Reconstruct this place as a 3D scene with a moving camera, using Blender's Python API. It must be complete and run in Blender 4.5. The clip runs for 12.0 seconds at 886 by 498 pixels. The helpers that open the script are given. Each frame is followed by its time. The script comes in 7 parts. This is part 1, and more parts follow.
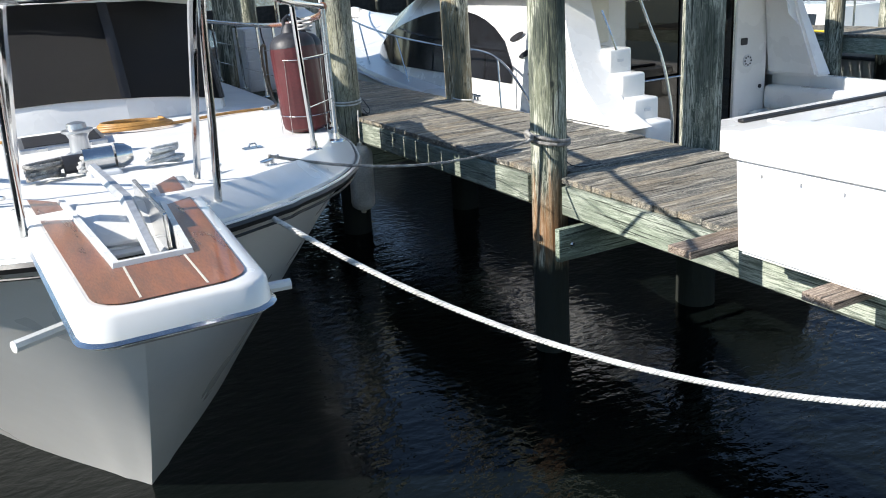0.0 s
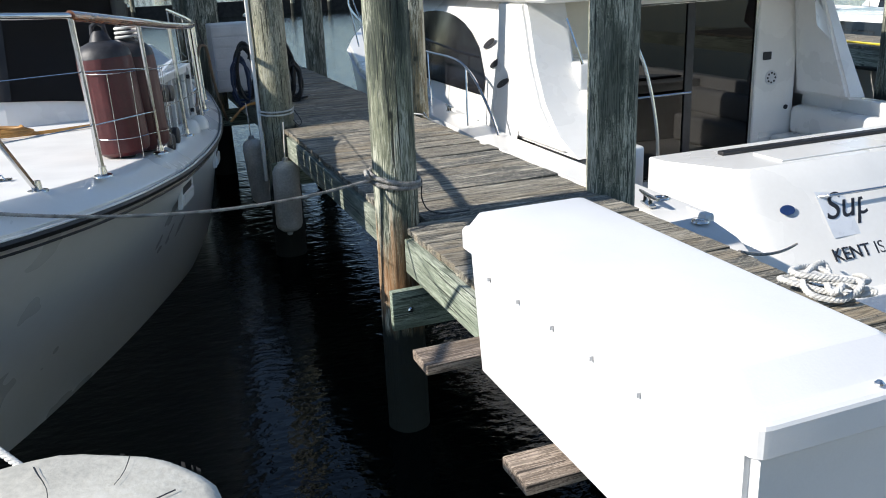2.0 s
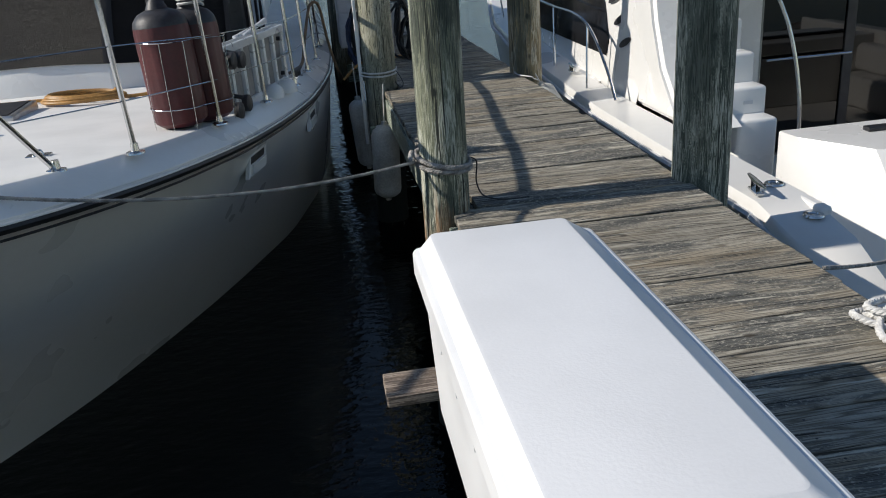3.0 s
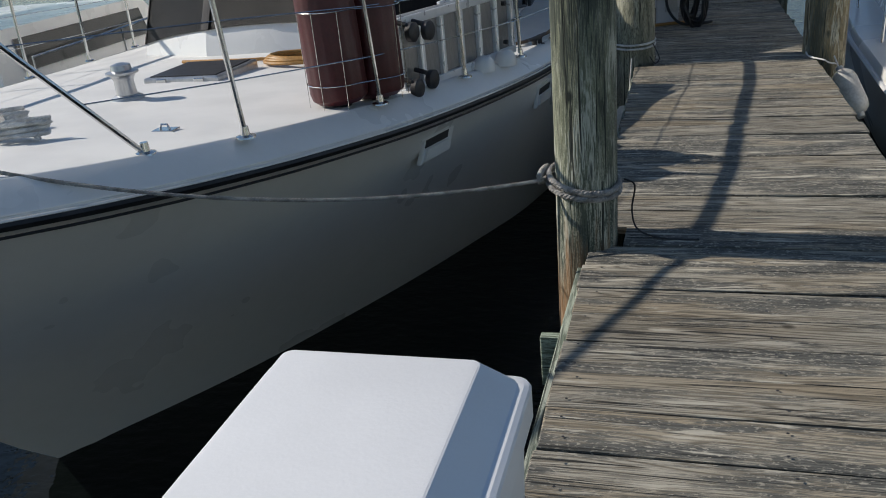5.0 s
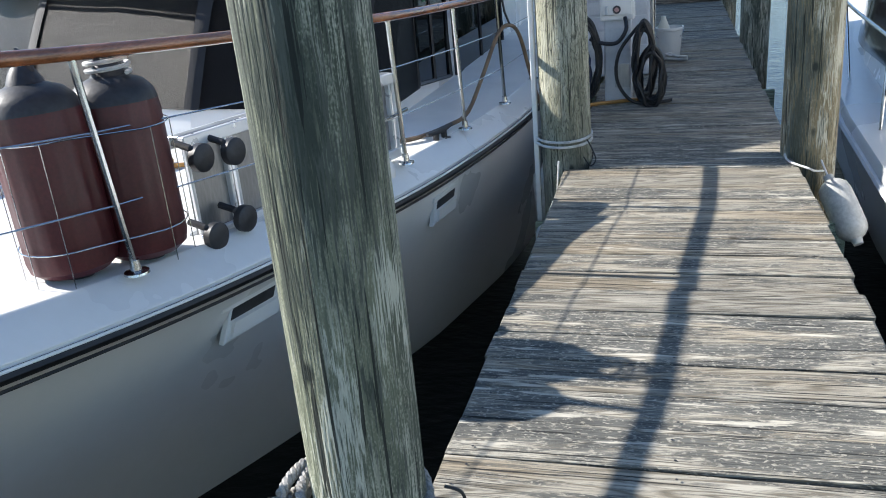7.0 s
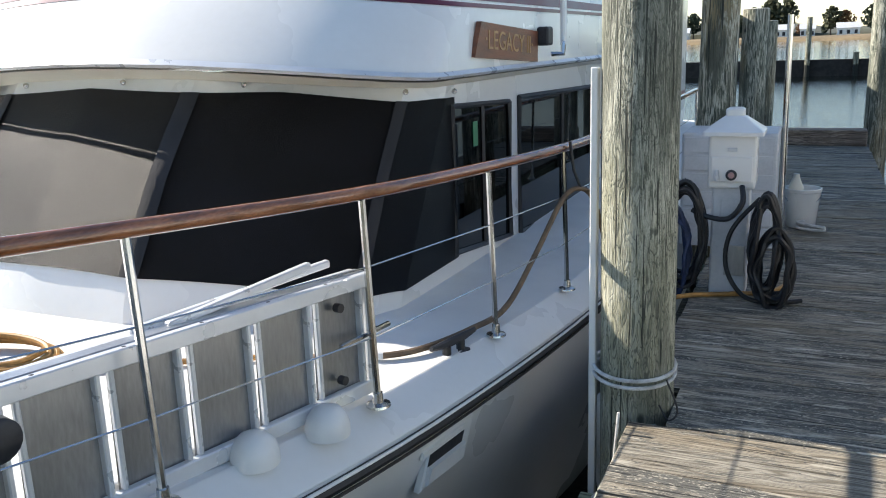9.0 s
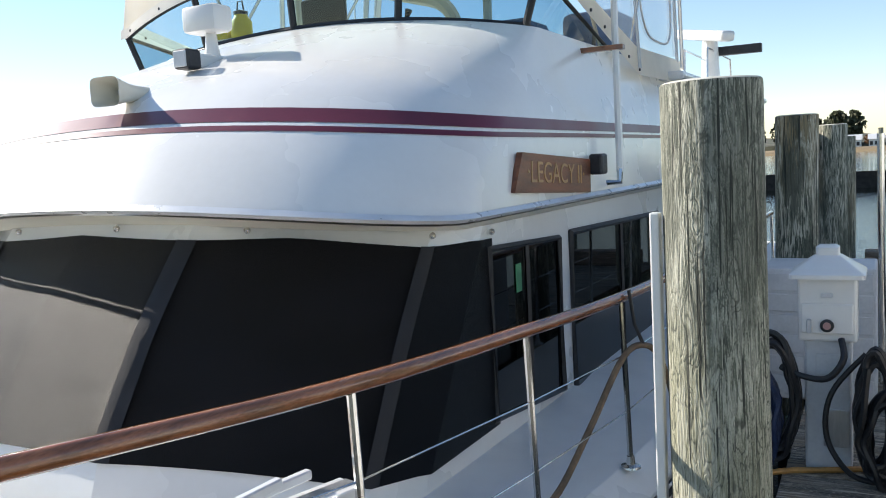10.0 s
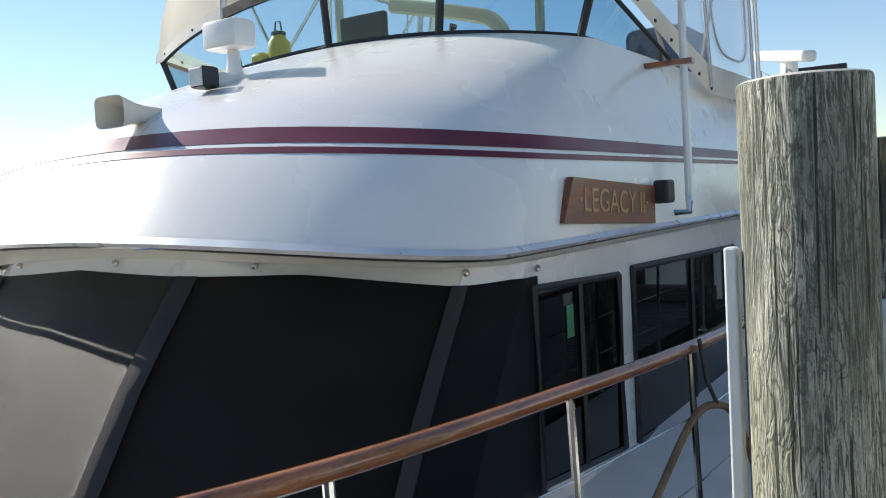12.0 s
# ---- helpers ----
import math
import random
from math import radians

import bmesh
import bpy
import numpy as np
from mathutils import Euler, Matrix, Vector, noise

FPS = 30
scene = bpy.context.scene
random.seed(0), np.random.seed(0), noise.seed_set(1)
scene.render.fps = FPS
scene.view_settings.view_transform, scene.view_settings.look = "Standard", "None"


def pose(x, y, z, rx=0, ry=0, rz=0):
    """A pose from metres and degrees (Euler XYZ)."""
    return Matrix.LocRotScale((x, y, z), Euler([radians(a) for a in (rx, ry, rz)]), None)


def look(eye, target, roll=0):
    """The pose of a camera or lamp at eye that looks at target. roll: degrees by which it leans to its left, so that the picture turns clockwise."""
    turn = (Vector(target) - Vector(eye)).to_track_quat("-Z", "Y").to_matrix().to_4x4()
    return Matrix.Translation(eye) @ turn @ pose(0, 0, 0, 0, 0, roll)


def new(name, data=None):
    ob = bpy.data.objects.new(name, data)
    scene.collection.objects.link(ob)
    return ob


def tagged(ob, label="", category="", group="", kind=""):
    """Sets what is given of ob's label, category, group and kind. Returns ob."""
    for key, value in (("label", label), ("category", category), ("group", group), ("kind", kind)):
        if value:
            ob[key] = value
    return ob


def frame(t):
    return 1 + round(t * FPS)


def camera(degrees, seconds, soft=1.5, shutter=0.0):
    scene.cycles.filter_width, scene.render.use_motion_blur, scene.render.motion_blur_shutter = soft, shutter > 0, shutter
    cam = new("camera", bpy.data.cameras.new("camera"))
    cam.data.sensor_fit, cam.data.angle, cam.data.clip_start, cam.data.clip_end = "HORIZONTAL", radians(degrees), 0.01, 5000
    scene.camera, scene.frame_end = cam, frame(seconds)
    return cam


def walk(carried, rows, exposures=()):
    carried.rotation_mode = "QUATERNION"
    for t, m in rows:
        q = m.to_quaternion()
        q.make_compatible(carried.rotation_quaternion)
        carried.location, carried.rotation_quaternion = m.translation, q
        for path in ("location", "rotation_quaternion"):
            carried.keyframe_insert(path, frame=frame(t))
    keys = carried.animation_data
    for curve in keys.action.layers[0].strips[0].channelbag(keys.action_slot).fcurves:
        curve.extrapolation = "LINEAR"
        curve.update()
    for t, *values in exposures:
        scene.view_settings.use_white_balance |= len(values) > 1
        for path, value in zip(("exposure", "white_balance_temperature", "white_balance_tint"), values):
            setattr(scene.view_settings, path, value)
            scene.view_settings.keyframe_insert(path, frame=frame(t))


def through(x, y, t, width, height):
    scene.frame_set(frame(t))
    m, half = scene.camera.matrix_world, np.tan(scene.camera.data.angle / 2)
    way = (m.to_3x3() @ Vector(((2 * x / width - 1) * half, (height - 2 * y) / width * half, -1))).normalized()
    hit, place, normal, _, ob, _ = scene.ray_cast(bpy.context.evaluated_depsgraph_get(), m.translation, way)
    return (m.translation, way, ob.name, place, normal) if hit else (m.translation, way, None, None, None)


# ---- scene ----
cam = camera(55.6, 12.0, soft=1.0)
PATH = [
    (0, (-3.158, -4.361, 1.338), (-2.294, -2.67, 0.71), -3.9),
    (0.5, (-2.701, -4.295, 1.362), (-1.944, -2.556, 0.727), -6.1),
    (1, (-2.209, -4.288, 1.331), (-1.495, -2.516, 0.741), -2.7),
    (1.5, (-1.76, -4.188, 1.28), (-1.111, -2.399, 0.663), -2.1),
    (2, (-1.323, -4.102, 1.326), (-0.669, -2.322, 0.691), -2.7),
    (2.5, (-0.879, -4.058, 1.324), (-0.378, -2.229, 0.687), -2.1),
    (2.6, (-0.833, -4.001, 1.349), (-0.384, -2.171, 0.678), -1.7),
    (2.7, (-0.776, -3.953, 1.376), (-0.387, -2.128, 0.657), -2.4),
    (4.3, (0.081, -3.438, 1.333), (-0.065, -1.584, 0.596), -2.2),
    (4.5, (0.163, -3.313, 1.352), (-0.1, -1.48, 0.596), -3.5),
    (5, (0.349, -2.985, 1.341), (-0.194, -1.225, 0.562), -5.7),
    (5.5, (0.431, -2.601, 1.324), (-0.205, -0.897, 0.494), -4.8),
    (6, (0.473, -2.155, 1.352), (-0.109, -0.422, 0.54), -6.4),
    (6.5, (0.587, -1.696, 1.362), (0.068, 0.06, 0.559), -3.8),
    (7, (0.607, -1.215, 1.371), (0.08, 0.578, 0.66), -5.3),
    (7.2, (0.614, -1.05, 1.37), (0.136, 0.773, 0.701), -4.3),
    (8.8, (0.559, 0.283, 1.44), (-0.176, 2.073, 0.934), -2.5),
    (9, (0.572, 0.478, 1.456), (-0.212, 2.256, 0.981), -2.0),
    (9.5, (0.483, 0.854, 1.451), (-0.407, 2.596, 1.031), -2.1),
    (10, (0.429, 1.152, 1.531), (-0.504, 2.91, 1.329), -3.1),
    (10.5, (0.456, 1.381, 1.556), (-0.587, 3.087, 1.6), -0.7),
    (11, (0.424, 1.475, 1.557), (-0.636, 3.169, 1.655), -0.8),
    (11.5, (0.377, 1.542, 1.539), (-0.678, 3.239, 1.609), -2.1),
    (12, (0.303, 1.653, 1.499), (-0.77, 3.337, 1.383), -3.2),
]
walk(cam, [(t, look(eye, target, roll)) for t, eye, target, roll in PATH],
     exposures=[(0.0, 0.75, 6400, 10), (0.5, 0.95, 6350, 10), (1.5, 0.8, 6400, 10), (2.5, 0.2, 6500, 10), (4.3, -0.4, 6600, 10), (5.0, -0.2, 6600, 10), (5.5, 0.2, 6550, 10), (6.0, 0.6, 6500, 10), (6.5, 0.8, 6350, 10), (7.2, 1.1, 6250, 10), (8.8, 1.05, 6700, 11), (9.5, 0.95, 6750, 11), (10.5, 0.7, 6550, 10), (12.0, 0.6, 6600, 10)])

# ---- light ----
SUN_EL, SUN_AZ = radians(32.5), radians(180 - 2.0)      # the sun stands over the moored yacht, to -x
sun_way = Vector((math.cos(SUN_EL) * math.cos(SUN_AZ), math.cos(SUN_EL) * math.sin(SUN_AZ), math.sin(SUN_EL)))
world = bpy.data.worlds.new("sky")
scene.world = world
world.use_nodes = True
wn = world.node_tree.nodes
sky = wn.new("ShaderNodeTexSky")
sky.sky_type, sky.sun_disc = "NISHITA", False
sky.sun_elevation = SUN_EL
sky.sun_rotation = math.atan2(sun_way.x, sun_way.y)
sky.air_density, sky.dust_density, sky.ozone_density = 1.0, 0.0, 2.4
wn["Background"].inputs[1].default_value = 0.105
world.node_tree.links.new(sky.outputs[0], wn["Background"].inputs[0])
sun = new("sun", bpy.data.lights.new("sun", "SUN"))
sun.data.energy, sun.data.angle, sun.data.color = 4.8, radians(0.55), (1.0, 0.945, 0.865)
sun.matrix_world = look(sun_way * 40, (0, 0, 0))
scene.view_settings.exposure = 0.0

# ---- materials ----


def mat(name, color, rough=0.5, metal=0.0, vary=0.12, scale=6.0, fine=60.0, bump=0.1, stretch=(1, 1, 1), dark=None, spots=0.0, coat=0.0, per_object=0.0):
    """A surface with blotches at one scale, grain at another, and fine relief."""
    m = bpy.data.materials.new(name)
    m.use_nodes = True
    n, link = m.node_tree.nodes, m.node_tree.links.new
    bsdf = n["Principled BSDF"]
    tc = n.new("ShaderNodeTexCoord")
    mp = n.new("ShaderNodeMapping")
    mp.inputs["Scale"].default_value = stretch
    link(tc.outputs["Object"], mp.inputs["Vector"])
    vec = mp.outputs[0]
    info = n.new("ShaderNodeObjectInfo")
    if per_object:
        mul = n.new("ShaderNodeVectorMath")
        mul.operation = "MULTIPLY_ADD"
        mul.inputs[1].default_value = (37.0, 53.0, 19.0)
        link(info.outputs["Random"], mul.inputs[0])
        link(vec, mul.inputs[2])
        vec = mul.outputs[0]
    big = n.new("ShaderNodeTexNoise")
    big.inputs["Scale"].default_value, big.inputs["Detail"].default_value = scale, 4
    small = n.new("ShaderNodeTexNoise")
    small.inputs["Scale"].default_value, small.inputs["Detail"].default_value = fine, 3
    link(vec, big.inputs["Vector"])
    link(vec, small.inputs["Vector"])
    c = Vector(color[:3])
    d = Vector(dark[:3]) if dark else c * (1 - 2.2 * vary)
    ramp = n.new("ShaderNodeValToRGB")
    ramp.color_ramp.elements[0].position, ramp.color_ramp.elements[1].position = 0.36, 0.62
    ramp.color_ramp.elements[0].color, ramp.color_ramp.elements[1].color = (*d, 1), (*c, 1)
    link(big.outputs[0], ramp.inputs[0])
    mix = n.new("ShaderNodeMix")
    mix.data_type, mix.blend_type = "RGBA", "OVERLAY"
    mix.inputs[0].default_value = min(1.0, vary * 2.5)
    link(ramp.outputs[0], mix.inputs[6])
    link(small.outputs[0], mix.inputs[7])
    out = mix.outputs[2]
    if per_object:
        hsv = n.new("ShaderNodeHueSaturation")
        rng = n.new("ShaderNodeMapRange")
        rng.inputs[3].default_value, rng.inputs[4].default_value = 1 - per_object, 1 + per_object
        link(info.outputs["Random"], rng.inputs[0])
        link(rng.outputs[0], hsv.inputs["Value"])
        link(out, hsv.inputs["Color"])
        out = hsv.outputs[0]
    link(out, bsdf.inputs["Base Color"])
    rr = n.new("ShaderNodeMapRange")
    rr.inputs[3].default_value, rr.inputs[4].default_value = max(0.02, rough - 0.12), min(1, rough + 0.12)
    link(big.outputs[0], rr.inputs[0])
    link(rr.outputs[0], bsdf.inputs["Roughness"])
    bsdf.inputs["Metallic"].default_value = metal
    bsdf.inputs["Coat Weight"].default_value = coat
    bsdf.inputs["Coat Roughness"].default_value = 0.08
    if bump:
        b = n.new("ShaderNodeBump")
        b.inputs["Strength"].default_value, b.inputs["Distance"].default_value = bump, 0.01
        link(small.outputs[0], b.inputs["Height"])
        link(b.outputs[0], bsdf.inputs["Normal"])
    return m


def wood(name, pale, mid, dark, along="X", ring=26.0, rough=0.85, bump=0.6, per=0.16, wear=0.5, wet_below=None, lines=0.55, warm=(0.34, 0.23, 0.11), knots=True, stain=None, fine=1.0, swirl=(0.10, 0.32, 11.0), blot=(0.6, 2.3, 0.7)):
    """Weathered timber: contour grain, splits, pale worn patches, dark blotches and knots."""
    m = bpy.data.materials.new(name)
    m.use_nodes = True
    n, link = m.node_tree.nodes, m.node_tree.links.new
    bsdf = n["Principled BSDF"]
    tc, info = n.new("ShaderNodeTexCoord"), n.new("ShaderNodeObjectInfo")
    off = n.new("ShaderNodeVectorMath")
    off.operation = "MULTIPLY_ADD"
    off.inputs[1].default_value = (41.0, 23.0, 17.0)
    link(info.outputs["Random"], off.inputs[0])
    link(tc.outputs["Object"], off.inputs[2])
    axis = "XYZ".index(along)

    def stretch(k):
        v = [1.0, 1.0, 1.0]
        v[axis] = k
        return tuple(v)

    def tex(k, scale, detail=5, distort=0.0):
        mp, t = n.new("ShaderNodeMapping"), n.new("ShaderNodeTexNoise")
        mp.inputs["Scale"].default_value = stretch(k)
        t.inputs["Scale"].default_value, t.inputs["Detail"].default_value, t.inputs["Distortion"].default_value = scale, detail, distort
        link(off.outputs[0], mp.inputs["Vector"])
        link(mp.outputs[0], t.inputs["Vector"])
        return t.outputs[0]

    def maths(op, a, b=None, c=None):
        k = n.new("ShaderNodeMath")
        k.operation = op
        for i, q in enumerate((a, b, c)):
            if q is None:
                continue
            if isinstance(q, (int, float)):
                k.inputs[i].default_value = q
            else:
                link(q, k.inputs[i])
        return k.outputs[0]

    def blend(fac, a, b, lo, hi, amount=1.0):
        r, mx = n.new("ShaderNodeMapRange"), n.new("ShaderNodeMix")
        r.inputs[1].default_value, r.inputs[2].default_value, r.inputs[4].default_value = lo, hi, amount
        mx.data_type = "RGBA"
        link(fac, r.inputs[0])
        link(r.outputs[0], mx.inputs[0])
        for q, k in ((a, 6), (b, 7)):
            if isinstance(q, tuple):
                mx.inputs[k].default_value = (*q, 1)
            else:
                link(q, mx.inputs[k])
        return mx.outputs[2]

    body, fibre, split = tex(0.07, ring * 1.5, 6, 0.5), tex(0.06, 190.0, 4), tex(0.022, 85.0, 4, 0.4)
    grit = tex(0.5, 260.0, 2)
    contour = maths("PINGPONG", maths("MULTIPLY", tex(swirl[0], ring * swirl[1], 2, 0.8), swirl[2]), 0.5)
    patch, blotch, hue = tex(0.22, 13.0, 8, 0.8), tex(blot[0], blot[1], 4), tex(0.3, 1.7, 2)
    worn = maths("ADD", patch, maths("MULTIPLY", maths("SUBTRACT", fibre, 0.5), 0.8))
    ramp = n.new("ShaderNodeValToRGB")
    e = ramp.color_ramp.elements
    e[0].position, e[0].color = 0.40, (*dark, 1)
    e[1].position, e[1].color = 0.60, (*pale, 1)
    x = e.new(0.5)
    x.color = (*mid, 1)
    link(maths("ADD", maths("ADD", maths("MULTIPLY_ADD", body, 0.75, 0.125), maths("MULTIPLY", maths("SUBTRACT", fibre, 0.5), 1.3 * fine)), maths("MULTIPLY", maths("SUBTRACT", grit, 0.5), 0.6 * fine)), ramp.inputs[0])
    col = blend(hue, ramp.outputs[0], warm, 0.48, 0.62, 0.6)
    col = blend(contour, col, tuple(v * 0.55 for v in dark), 0.30, 0.46, lines)
    col = blend(worn, col, tuple(min(1, v * 1.3 + 0.05) for v in pale), 0.54, 0.60, wear)
    col = blend(maths("ADD", blotch, maths("MULTIPLY", maths("SUBTRACT", fibre, 0.5), 0.7)), col, tuple(v * 0.75 for v in dark), 0.53, 0.63, blot[2])
    col = blend(split, col, tuple(v * 0.25 for v in dark), 0.605, 0.63, 0.92)
    if knots:
        mp, vo = n.new("ShaderNodeMapping"), n.new("ShaderNodeTexVoronoi")
        mp.inputs["Scale"].default_value = stretch(0.6)
        vo.inputs["Scale"].default_value = 5.0
        link(off.outputs[0], mp.inputs["Vector"])
        link(mp.outputs[0], vo.inputs["Vector"])
        col = blend(vo.outputs["Distance"], tuple(v * 0.4 for v in dark), col, 0.05, 0.10, 1.0)
    if stain is not None:
        sp = n.new("ShaderNodeSeparateXYZ")
        link(tc.outputs["Object"], sp.inputs[0])
        band = maths("SUBTRACT", 1.0, maths("ABSOLUTE", maths("DIVIDE", maths("SUBTRACT", sp.outputs["Z"], stain[0]), stain[1])))
        col = blend(maths("ADD", maths("MULTIPLY", band, 0.35), maths("MULTIPLY", maths("SUBTRACT", body, 0.5), 0.9)), col, (0.33, 0.15, 0.05), 0.08, 0.34, 0.6)
    if wet_below is not None:
        sep = n.new("ShaderNodeSeparateXYZ")
        link(tc.outputs["Object"], sep.inputs[0])
        col = blend(maths("ADD", sep.outputs["Z"], maths("MULTIPLY", patch, 0.2)), (0.012, 0.015, 0.011), col, wet_below, wet_below + 0.1)
    hsv, rng = n.new("ShaderNodeHueSaturation"), n.new("ShaderNodeMapRange")
    rng.inputs[3].default_value, rng.inputs[4].default_value = 1 - per, 1 + per
    link(info.outputs["Random"], rng.inputs[0])
    link(rng.outputs[0], hsv.inputs["Value"])
    link(col, hsv.inputs["Color"])
    link(hsv.outputs[0], bsdf.inputs["Base Color"])
    bsdf.inputs["Roughness"].default_value = rough
    relief = maths("SUBTRACT", maths("ADD", body, maths("MULTIPLY", fibre, 0.8)), maths("MULTIPLY", contour, 0.9 * lines))
    b = n.new("ShaderNodeBump")
    b.inputs["Strength"].default_value, b.inputs["Distance"].default_value = bump, 0.008
    link(relief, b.inputs["Height"])
    link(b.outputs[0], bsdf.inputs["Normal"])
    return m


def decking(name, pale, grey, warm, weather=0.0):
    """Old softwood decking: curved growth rings, grey lichen-flecked weathering, drying cracks and knots."""
    m = bpy.data.materials.new(name)
    m.use_nodes = True
    n, link = m.node_tree.nodes, m.node_tree.links.new
    bsdf = n["Principled BSDF"]
    tc, info = n.new("ShaderNodeTexCoord"), n.new("ShaderNodeObjectInfo")
    off = n.new("ShaderNodeVectorMath")
    off.operation = "MULTIPLY_ADD"
    off.inputs[1].default_value = (41.0, 23.0, 17.0)
    link(info.outputs["Random"], off.inputs[0])
    link(tc.outputs["Object"], off.inputs[2])

    def tex(sx, sy, detail=4, distort=0.0, rough=0.55):
        mp, t = n.new("ShaderNodeMapping"), n.new("ShaderNodeTexNoise")
        mp.inputs["Scale"].default_value = (sx, sy, sy)
        t.inputs["Scale"].default_value, t.inputs["Detail"].default_value, t.inputs["Distortion"].default_value, t.inputs["Roughness"].default_value = 1.0, detail, distort, rough
        link(off.outputs[0], mp.inputs["Vector"])
        link(mp.outputs[0], t.inputs["Vector"])
        return t.outputs[0]

    def maths(op, a, b=None):
        k = n.new("ShaderNodeMath")
        k.operation = op
        for i, q in enumerate((a, b)):
            if isinstance(q, (int, float)):
                k.inputs[i].default_value = q
            elif q is not None:
                link(q, k.inputs[i])
        return k.outputs[0]

    def ramp(fac, lo, hi, top=1.0):
        r = n.new("ShaderNodeMapRange")
        r.inputs[1].default_value, r.inputs[2].default_value, r.inputs[4].default_value = lo, hi, top
        link(fac, r.inputs[0])
        return r.outputs[0]

    def mixed(fac, a, b):
        mx = n.new("ShaderNodeMix")
        mx.data_type = "RGBA"
        link(fac, mx.inputs[0])
        for q, k in ((a, 6), (b, 7)):
            if isinstance(q, tuple):
                mx.inputs[k].default_value = (*q, 1)
            else:
                link(q, mx.inputs[k])
        return mx.outputs[2]

    rings = maths("PINGPONG", maths("MULTIPLY", tex(0.9, 13.0, 1, 0.35), 14.0), 0.5)
    fibre = tex(7.0, 330.0, 3)
    mask = maths("ADD", tex(2.2, 11.0, 7, 0.3, 0.68), maths("MULTIPLY", maths("SUBTRACT", info.outputs["Random"], 0.5), 0.16))
    aged = ramp(maths("ADD", mask, maths("MULTIPLY", maths("SUBTRACT", fibre, 0.5), 0.35)), 0.49 - weather, 0.58 - weather)
    hue = ramp(tex(0.8, 4.0, 2), 0.47, 0.66, 0.75)
    col = mixed(hue, pale, warm)
    col = mixed(ramp(rings, 0.22, 0.44, 0.72), col, tuple(v * 0.33 for v in warm))
    col = mixed(ramp(fibre, 0.48, 0.62, 0.6), col, tuple(v * 0.45 for v in grey))
    old = mixed(ramp(fibre, 0.40, 0.60), tuple(v * 0.42 for v in grey), grey)
    old = mixed(ramp(tex(52.0, 125.0, 4, 0.6), 0.555, 0.635, 0.55), old, tuple(min(1.0, v * 1.4) for v in pale))
    col = mixed(aged, col, old)
    col = mixed(ramp(tex(3.2, 30.0, 4, 0.5), 0.60, 0.66, 0.8), col, tuple(min(1.0, v * 1.3 + 0.03) for v in pale))
    crack = ramp(tex(1.6, 95.0, 3, 0.3), 0.61, 0.645, 0.95)
    col = mixed(crack, col, tuple(v * 0.12 for v in grey))
    vo, mp = n.new("ShaderNodeTexVoronoi"), n.new("ShaderNodeMapping")
    mp.inputs["Scale"].default_value = (2.6, 4.6, 4.6)
    link(off.outputs[0], mp.inputs["Vector"])
    link(mp.outputs[0], vo.inputs["Vector"])
    vo.inputs["Scale"].default_value = 1.0
    col = mixed(ramp(vo.outputs["Distance"], 0.075, 0.03, 0.9), col, tuple(v * 0.16 for v in warm))
    hsv, rng = n.new("ShaderNodeHueSaturation"), n.new("ShaderNodeMapRange")
    rng.inputs[3].default_value, rng.inputs[4].default_value = 0.80, 1.18
    link(info.outputs["Random"], rng.inputs[0])
    link(rng.outputs[0], hsv.inputs["Value"])
    link(col, hsv.inputs["Color"])
    link(hsv.outputs[0], bsdf.inputs["Base Color"])
    bsdf.inputs["Roughness"].default_value = 0.85
    b = n.new("ShaderNodeBump")
    b.inputs["Strength"].default_value, b.inputs["Distance"].default_value = 0.8, 0.004
    link(maths("SUBTRACT", maths("SUBTRACT", fibre, maths("MULTIPLY", rings, 0.8)), maths("MULTIPLY", crack, 1.5)), b.inputs["Height"])
    link(b.outputs[0], bsdf.inputs["Normal"])
    return m


def cloth(name, color, through=0.4):
    """Woven canvas that lets some light through."""
    m = mat(name, color, 0.85, vary=0.06, scale=4, fine=300, bump=0.25)
    n, link = m.node_tree.nodes, m.node_tree.links.new
    back, mx = n.new("ShaderNodeBsdfTranslucent"), n.new("ShaderNodeMixShader")
    back.inputs[0].default_value = (color[0], color[1] * 0.94, color[2] * 0.82, 1)
    mx.inputs[0].default_value = through
    link(n["Principled BSDF"].outputs[0], mx.inputs[1])
    link(back.outputs[0], mx.inputs[2])
    link(mx.outputs[0], n["Material Output"].inputs[0])
    return m


def vinyl(name, haze):
    """Clear vinyl gone slightly milky."""
    m = glass(name, (0.90, 0.93, 0.96), 0.08, 0.95)
    n, link = m.node_tree.nodes, m.node_tree.links.new
    milky, mx = n.new("ShaderNodeBsdfTranslucent"), n.new("ShaderNodeMixShader")
    milky.inputs[0].default_value = (0.85, 0.84, 0.82, 1)
    mx.inputs[0].default_value = haze
    link(n["Mix Shader"].outputs[0], mx.inputs[1])
    link(milky.outputs[0], mx.inputs[2])
    link(mx.outputs[0], n["Material Output"].inputs[0])
    return m


